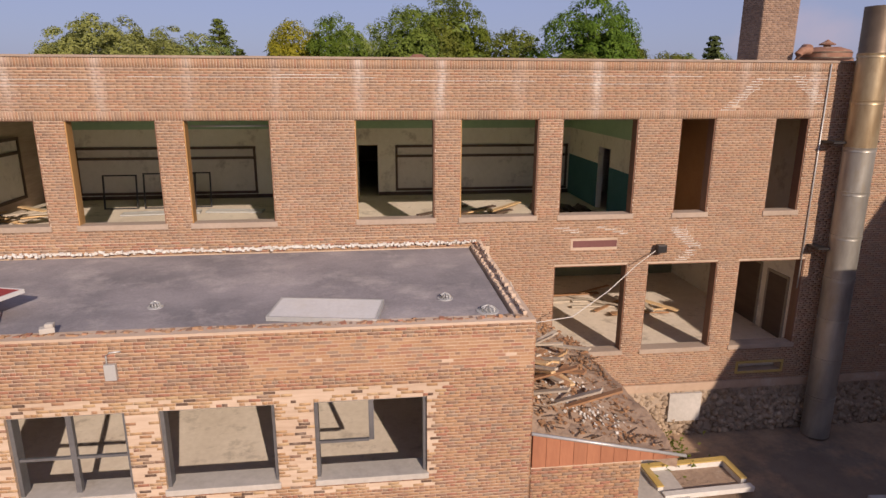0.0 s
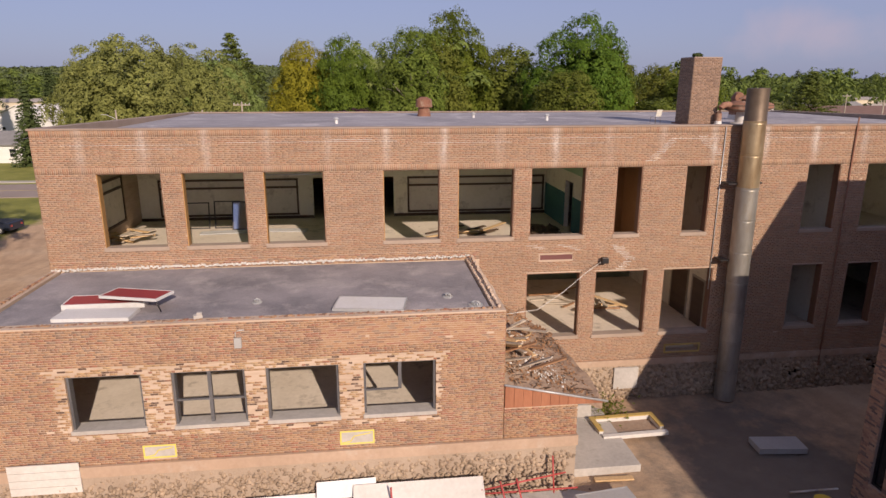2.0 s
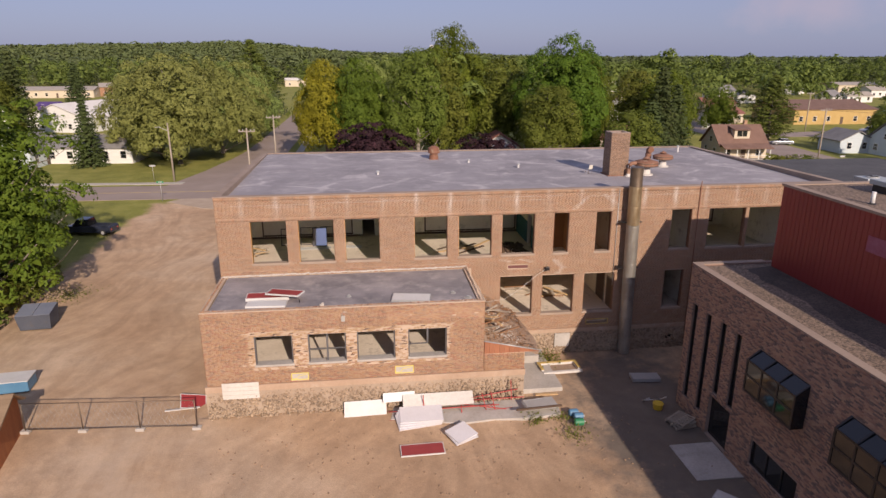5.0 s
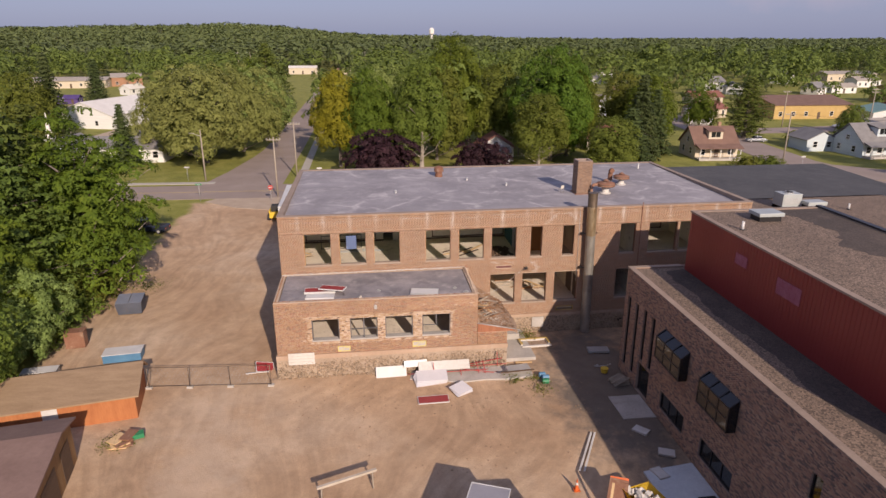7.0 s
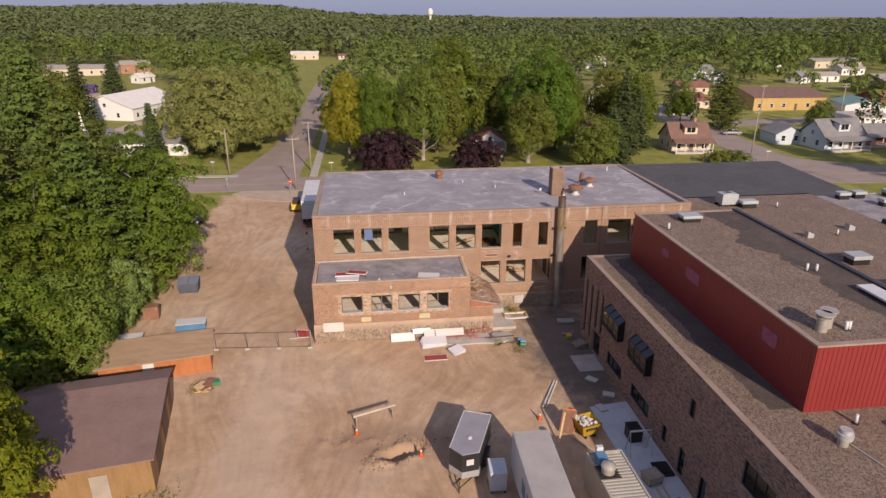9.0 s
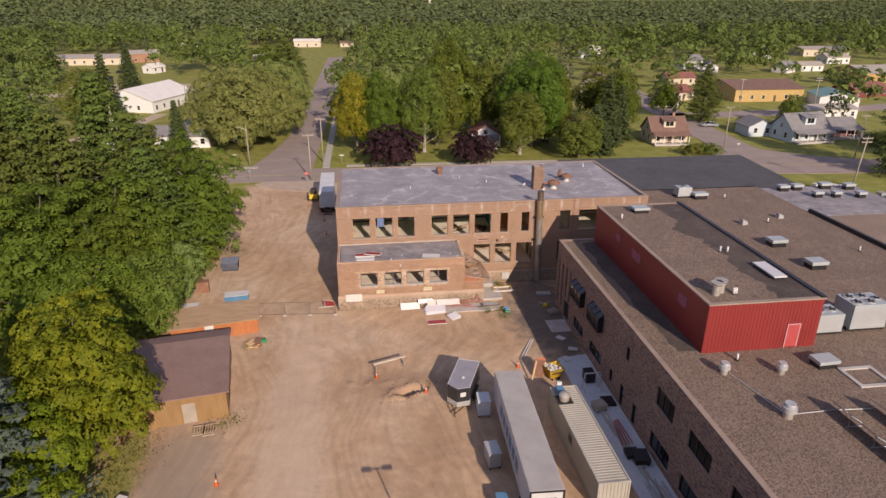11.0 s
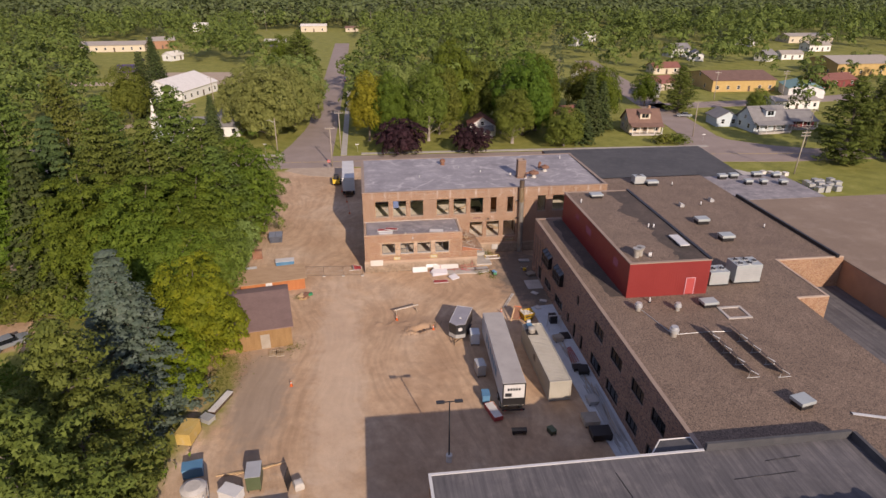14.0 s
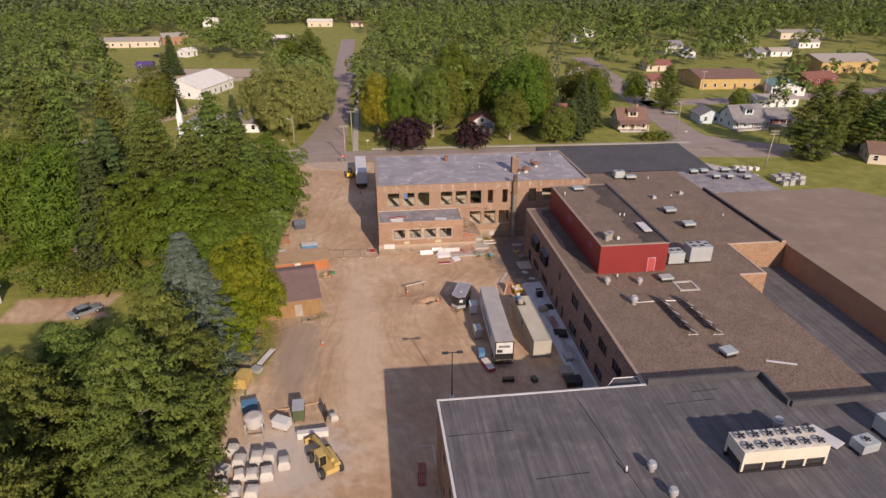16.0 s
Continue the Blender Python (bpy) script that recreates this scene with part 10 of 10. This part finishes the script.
house(135, 332, 13, 9, 4.8, 2.4, 70, M_WHITE_SIDING, M_R_RED, "white house with red roof far off", floors=2, wins=3)
house(119, 304, 9, 8, 3.0, 2.0, 20, M_WHITE_SIDING, M_R_GREY, "small white house far off", wins=2)
house(123, 198, 12, 8, 2.8, 1.8, 0, M_CREAM_SIDING, M_R_RED, "house with rust-red roof among trees", wins=3)
house(48.5, 108, 9, 7, 2.8, 2.0, 10, M_CREAM_SIDING, M_R_RED, "small house with rust-red roof behind trees", wins=3)
house(-77.5, 165.5, 24, 18, 3.6, 3.4, 72, M_WHITE_SIDING, M_R_WHITE, "white hall with bright metal roof", wins=6, cat="building")
house(-54.5, 105.5, 19, 8, 2.9, 1.7, -4, M_WHITE_SIDING, M_R_GREY, "long white house with dark grey roof", wins=6)
house(-63.4, 101.5, 10, 7, 2.9, 2.4, 84, M_BLUE_SIDING, M_R_GREY, "grey gabled front wing with grey roof", wins=3)
house(-50.5, 118, 8, 7, 2.7, 1.6, 30, M_WHITE_SIDING, M_R_GREY, "small white house with dark roof", wins=2)
house(-147, 308, 36, 14, 3.4, 1.4, 4, M_CREAM_SIDING, M_R_TAN, "long low building with tan roof", wins=8, cat="building")
house(-124, 318, 14, 12, 4.4, 1.6, 20, M_COURT, M_R_TAN, "brown brick building far off", wins=3, cat="building")
house(-104, 264, 8, 6, 2.6, 1.6, 60, M_WHITE_SIDING, M_R_WHITE, "small white shed on the lawn", wins=2)
house(-122, 417, 12, 7, 5.0, 1.0, 0, M_WHITE_SIDING, M_R_WHITE, "white barn at the field's edge", wins=2, cat="barn")
house(-43, 410, 18, 8, 4.0, 1.2, 0, M_CREAM_SIDING, M_R_WHITE, "pale barn at the field's edge", wins=3, cat="barn")
house(-16, 408, 9, 6, 2.6, 1.0, 0, M_CREAM_SIDING, M_R_BROWN, "brown shed at the field's edge", wins=2, cat="barn")
house(-114, 226, 7, 5, 2.0, 1.0, 0, surf("purple_paint", (0.07, 0.04, 0.15), (0.11, 0.07, 0.22)), surf("purple_roof", (0.06, 0.035, 0.13), (0.1, 0.06, 0.2)), "small purple pavilion on grass", wins=2, cat="pavilion")
house(-60, 321, 12, 7, 2.6, 1.2, 0, surf("violet_paint", (0.09, 0.05, 0.19), (0.13, 0.08, 0.26)), M_R_WHITE, "low purple and white building", wins=3, cat="building")
house(-75.5, -1.5, 7, 9, 2.8, 1.8, 75, M_WHITE_SIDING, M_R_GREY, "white house by the gravel drive", wins=2)
house(-84, 42, 8, 7, 2.7, 1.8, 20, M_WHITE_SIDING, M_R_TAN, "white house half hidden by trees", wins=2)
# steeple
st = thing("steeple", "slender white church steeple", "steeple", (-69.5, 108, 0))
bm = bmesh.new()
box(bm, -0.8, -0.8, 0, 0.8, 0.8, 4.6)
part("tower", bm, M_WHITE_SIDING, st)
bm = bmesh.new()
cone_pts(bm, 0, 0, [(4.6, 0.9), (5.2, 0.6), (9.4, 0.05)], 8)
part("spire", bm, M_R_WHITE, st)
# water tower far off
wt_ = thing("water_tower", "white water tower above the far forest", "water tower", (112, 1050, hill(112, 1050)))
wt_.scale = (0.6, 0.6, 0.8)
bm = bmesh.new()
cone_pts(bm, 0, 0, [(0, 3.2), (24, 3.0)], 14)
part("shaft", bm, M_R_WHITE, wt_)
bm = bmesh.new()
cone_pts(bm, 0, 0, [(24, 3.2), (26, 7), (34, 7.2), (37, 4), (38, 0.5)], 18)
part("tank", bm, M_R_WHITE, wt_)


def car(x, y, turn, mt, label, kind="sedan", z=0.03):
    e = thing("car", label, "car", (x, y, z), turn)
    tall = {"sedan": 1.42, "suv": 1.72, "pickup": 1.75}[kind]
    ln = {"sedan": 4.6, "suv": 4.7, "pickup": 5.6}[kind] / 2
    w = 0.92
    bm = bmesh.new()
    sill, belt = 0.32, 0.86 if kind == "sedan" else 1.02
    prof = [(-ln, sill), (-ln, belt - 0.08), (-ln + 0.15, belt), (ln - 0.9, belt), (ln - 0.1, belt - 0.16), (ln, sill + 0.2), (ln, sill)]
    v = [[bm.verts.new((s * w, a, b)) for a, b in prof] for s in (-1, 1)]
    n = len(prof)
    for i in range(n):
        bm.faces.new((v[0][i], v[0][(i + 1) % n], v[1][(i + 1) % n], v[1][i]))
    bm.faces.new(v[0])
    bm.faces.new(v[1][::-1])
    body = part("body", bm, mt, e, bevel=0.05)
    c0, c1 = {"sedan": (-1.5, 1.0), "suv": (-2.2, 1.0), "pickup": (-0.4, 1.5)}[kind]
    bm = bmesh.new()
    v = box(bm, -0.82, c0, belt - 0.02, 0.82, c1, tall - 0.06)
    for q in v:
        if q.co.z > belt + 0.2:
            q.co.x *= 0.84
            q.co.y += -0.55 if q.co.y > 0 else (0.5 if kind == "sedan" else 0.15)
    part("window", bm, M_GLASS, e)
    bm = bmesh.new()
    v = box(bm, -0.70, c0 + (0.5 if kind == "sedan" else 0.15), tall - 0.07, 0.70, c1 - 0.55, tall)
    part("roof", bm, mt, e, bevel=0.02)
    if kind == "pickup":
        bm = bmesh.new()
        box(bm, -0.75, -2.65, belt + 0.004, 0.75, -0.5, belt + 0.02)
        part("bed", bm, M_BLACK, e)
    for sx in (-0.82, 0.82):
        for sy in (-ln + 0.85, ln - 0.85):
            wheel(e, sx, sy, 0.33, 0.33, 0.22)
    for sx in (-0.7, 0.5):
        bm = bmesh.new()
        box(bm, sx, ln - 0.03, 0.6, sx + 0.22, ln + 0.012, 0.72)
        part("headlight", bm, M_WHITEMETAL, e)
        bm = bmesh.new()
        box(bm, sx, -ln - 0.012, 0.62, sx + 0.22, -ln + 0.03, 0.76)
        part("tail_light", bm, M_REDPAINT, e)


M_CARWHITE = surf("white_car_paint", (0.6, 0.6, 0.6), (0.68, 0.68, 0.68), rough=0.25, bumps=0)
M_CARSILVER = surf("silver_car_paint", (0.34, 0.36, 0.38), (0.4, 0.42, 0.44), rough=0.25, metal=0.5, bumps=0)
M_CARDARK = surf("dark_blue_car_paint", (0.02, 0.025, 0.04), (0.03, 0.035, 0.055), rough=0.2, bumps=0)
car(89.6, 110.5, 76, M_CARSILVER, "silver sedan parked at the side street", z=0.03)
car(96.0, 103.0, 80, M_CARSILVER, "silver estate car parked on the drive", "suv", 0.0)
car(128, 130.5, 85, M_CARWHITE, "white car parked before the ochre building", z=0.0)
car(-56.2, -4.4, -48, M_CARSILVER, "silver sedan parked on the gravel drive", z=0.0)
car(-33.6, 51.2, 80, M_CARDARK, "dark pickup parked on the grass", "pickup", 0.0)
car(-17.2, 190, 4, M_CARDARK, "dark car parked at the side street", "suv")
car(-10.5, 182, 10, M_CARWHITE, "white car parked beyond the trees", "suv", 0.0)
car(-119, 262, 40, M_CARDARK, "dark car near the cross street", "sedan", 0.0)

# box trailer and skid loader beside the school
e = thing("semi_trailer", "white box trailer parked beside the school", "trailer", (-14.9, 53.2, 0), 1)
bm = bmesh.new()
box(bm, -1.25, -6.2, 1.15, 1.25, 6.2, 3.95)
part("box_body", bm, M_WHITEMETAL, e, bevel=0.03)
bm = bmesh.new()
box(bm, -1.1, -6.23, 1.3, 1.1, -6.203, 3.8)
part("rear_door", bm, M_BLUE_SIDING, e)
bm = bmesh.new()
box(bm, -0.5, -6.1, 0.8, 0.5, 6.1, 1.15)
for k in range(3):
    box(bm, -0.7, -6.35 - 0.25 * k, 0.1 + 0.3 * (2 - k), 0.7, -6.2 - 0.25 * k, 0.16 + 0.3 * (2 - k))
part("chassis", bm, M_DARKMETAL, e)
for y in (-5.0, -3.8):
    for x in (-1.0, 1.0):
        wheel(e, x, y, 0.5, 0.5, 0.4)
e = thing("skid_loader", "small yellow skid-steer loader", "construction vehicle", (-17.6, 55.5, 0), 0)
bm = bmesh.new()
box(bm, -0.75, -1.0, 0.35, 0.75, 0.9, 1.2)
part("chassis", bm, M_YELLOW, e, bevel=0.05)
bm = bmesh.new()
box(bm, -0.5, -0.6, 1.2, 0.5, 0.6, 2.05)
part("cab", bm, M_BLACK, e, bevel=0.05)
for x in (-0.8, 0.65):
    bm = bmesh.new()
    box(bm, x, -1.0, 1.2, x + 0.15, 1.3, 1.4)
    part("lift_arm", bm, M_YELLOW, e)
for x in (-0.85, 0.85):
    for y in (-0.6, 0.55):
        wheel(e, x, y, 0.42, 0.42, 0.3)


def pole(x, y, h, label, arms=1, lamp_=False, lean=0.0):
    e = thing("utility_pole", label, "utility pole", (x, y, 0), 0, "utility poles")
    bm = bmesh.new()
    tube(bm, [(0, 0, -0.3), (lean, 0, h)], [0.16, 0.10], 8)
    part("shaft", bm, M_GREYWOOD, e)
    for k in range(arms):
        bm = bmesh.new()
        box(bm, lean - 1.1, -0.08, h - 0.5 - 0.7 * k, lean + 1.1, 0.08, h - 0.36 - 0.7 * k)
        part("cross_arm", bm, M_GREYWOOD, e)
        for u in (-1.0, -0.5, 0.5, 1.0):
            bm = bmesh.new()
            cone_pts(bm, lean + u, 0, [(h - 0.36 - 0.7 * k, 0.05), (h - 0.16 - 0.7 * k, 0.04)], 6)
            part("insulator", bm, M_WHITEMETAL, e)
    if lamp_:
        bm = bmesh.new()
        tube(bm, [(0, 0, h - 1.2), (-1.2, 0, h - 0.6), (-1.9, 0, h - 0.6)], 0.04, 6)
        part("lamp_arm", bm, M_GREYMETAL, e)


pole(-18.9, 68.6, 9.5, "grey wooden utility pole at the street corner", 1)
pole(86.4, 50.5, 10, "leaning utility pole with cross arms and transformer", 2, lean=0.7)
pole(-17.2, 83, 10, "wooden utility pole along the side street", 1)
pole(-33, 82, 9, "wooden pole at the lawn's corner", 0, True)
pole(80, 86, 10, "wooden utility pole by the side street", 1)
pole(104, 72, 10, "wooden utility pole beside the street", 1, lean=0.3)
pole(134, 128, 11, "tall utility pole by the ochre building", 2)
pole(113, 135, 10, "utility pole beside the parking area", 1)
pole(28, 100, 13, "tall mast with antenna among the trees", 2)
pole(60, 150, 13, "tall utility pole behind the houses", 1)
pole(-90, 140, 10, "utility pole by the gravel drive", 2)
pole(-62, 150, 9, "utility pole by the white hall", 1)
pole(-86, 420, 14, "tall floodlight pole at the sports field", 0, True)
pole(-78, 420, 14, "tall floodlight pole at the sports field", 0, True)
pole(-2, 405, 14, "tall floodlight pole at the sports field", 0, True)
for pts in (((-18.9, 68.6, 9.2), (-17.2, 83, 9.7)), ((86.4, 50.5, 9.6), (104, 72, 9.6)), ((80, 86, 9.6), (104, 72, 9.6))):
    bm = bmesh.new()
    a, b = Vector(pts[0]), Vector(pts[1])
    tube(bm, [a, a.lerp(b, 0.5) - Vector((0, 0, 0.5)), b], 0.02, 4)
    tagged(part("overhead_wire", bm, M_BLACK), "dark overhead wire between poles", "wire")


def sign_post(x, y, h, mt, label, shape="oct", turn=0.0):
    e = thing("road_sign", label, "road sign", (x, y, 0), turn)
    bm = bmesh.new()
    tube(bm, [(0, 0, 0), (0, 0, h)], 0.03, 6)
    part("post", bm, M_GREYMETAL, e)
    bm = bmesh.new()
    if shape == "oct":
        tube(bm, [(0, -0.045, h - 0.35), (0, -0.03, h - 0.35)], 0.4, 8)
    else:
        box(bm, -0.45, -0.045, h - 0.25, 0.45, -0.03, h)
    part("plate", bm, mt, e)
    bm = bmesh.new()
    box(bm, -0.25, -0.055, h - 0.4 if shape == "oct" else h - 0.16, 0.25, -0.046, h - 0.3 if shape == "oct" else h - 0.09)
    part("sign_bar", bm, M_WHITEMETAL, e)


sign_post(-19.5, 65.5, 2.6, M_REDPAINT, "red octagonal stop sign at the yard's mouth")
sign_post(-30.5, 67.0, 2.8, M_GREENP, "green street sign on a post", "bar")
sign_post(-36, 82, 2.6, M_GREYMETAL, "grey road sign seen from behind", "bar")
sign_post(-13, 80.5, 2.2, M_WHITEMETAL, "small white sign on the lawn", "bar")
sign_post(79.5, 79.5, 2.4, M_WHITEMETAL, "white sign by the side street", "bar")

# works at the school's far corner
for k in range(11):
    crate("wrapped_pallet", 83.5 + (k % 4) * 2.0 + rngj.normal(0, 0.2), 42.5 - (k // 4) * 2.2 + rngj.normal(0, 0.2), 1.3, 1.2, 1.1 + 0.3 * (k % 2), rngj.uniform(-12, 12), M_GREYMETAL, "grey wrapped pallet of building stone", "pallet load")
for k in range(4):
    crate("wrapped_pallet", 79.0 + k * 1.5, 51.0 - 0.5 * k, 1.1, 1.0, 0.8, 10, M_CONC_WHITE, "pale pallet of blocks on the walk", "pallet load")
crate("lift_machine", 30.0, 34.5, 1.0, 2.6, 0.5, 35, M_WHITEMETAL, "white equipment lying on the low roof", "equipment").location.z = 6.0
crate("lift_machine", 31.4, 33.2, 2.2, 1.0, 0.35, -20, M_CONC_WHITE, "pale sheets stacked on the low roof", "sheets").location.z = 6.0
bm = bmesh.new()
for x in (30.0, 30.5):
    tube(bm, [(x, 35.5, 6.0), (x + 0.1, 36.0, 7.4)], 0.05, 6)
tagged(part("ladder_top", bm, M_BLUE), "pale blue ladder ends above the low roof", "ladder")
crate("safety_flag", 77, 46, 0.9, 0.05, 1.6, 20, surf("pink_flag", (0.7, 0.12, 0.14), (0.8, 0.2, 0.2)), "bright pink safety board at the works", "board")


# ---- single bricks of the annex front ----
shared = {}
for k, (u0, u1, z0, z1) in enumerate(all_r[near_piece][:300]):
    w, h = round(u1 - u0, 3), 0.0556
    key = max(w, 0.03)
    if key not in shared:
        bm = bmesh.new()
        box(bm, -key / 2, -0.006, -h / 2, key / 2, 0.014, h / 2)
        shared[key] = mesh_of("brick", bm, M_ANNEX_PIECE)
    ob = new("brick", shared[key])
    ob.matrix_basis = pose((u0 + u1) / 2, AY + 0.006 + float(rng.normal(0, 0.0012)), (z0 + z1) / 2)
    ob.parent = afront
extra = all_r[near_piece][300:]
if len(extra):
    lo, hi = facing(extra, 1, AY + 0.012, -1, 0.012, rng)
    tagged(new("brickwork", blocks("brickwork", lo, hi, M_ANNEX, 1, -1)), kind="stuff").parent = afront
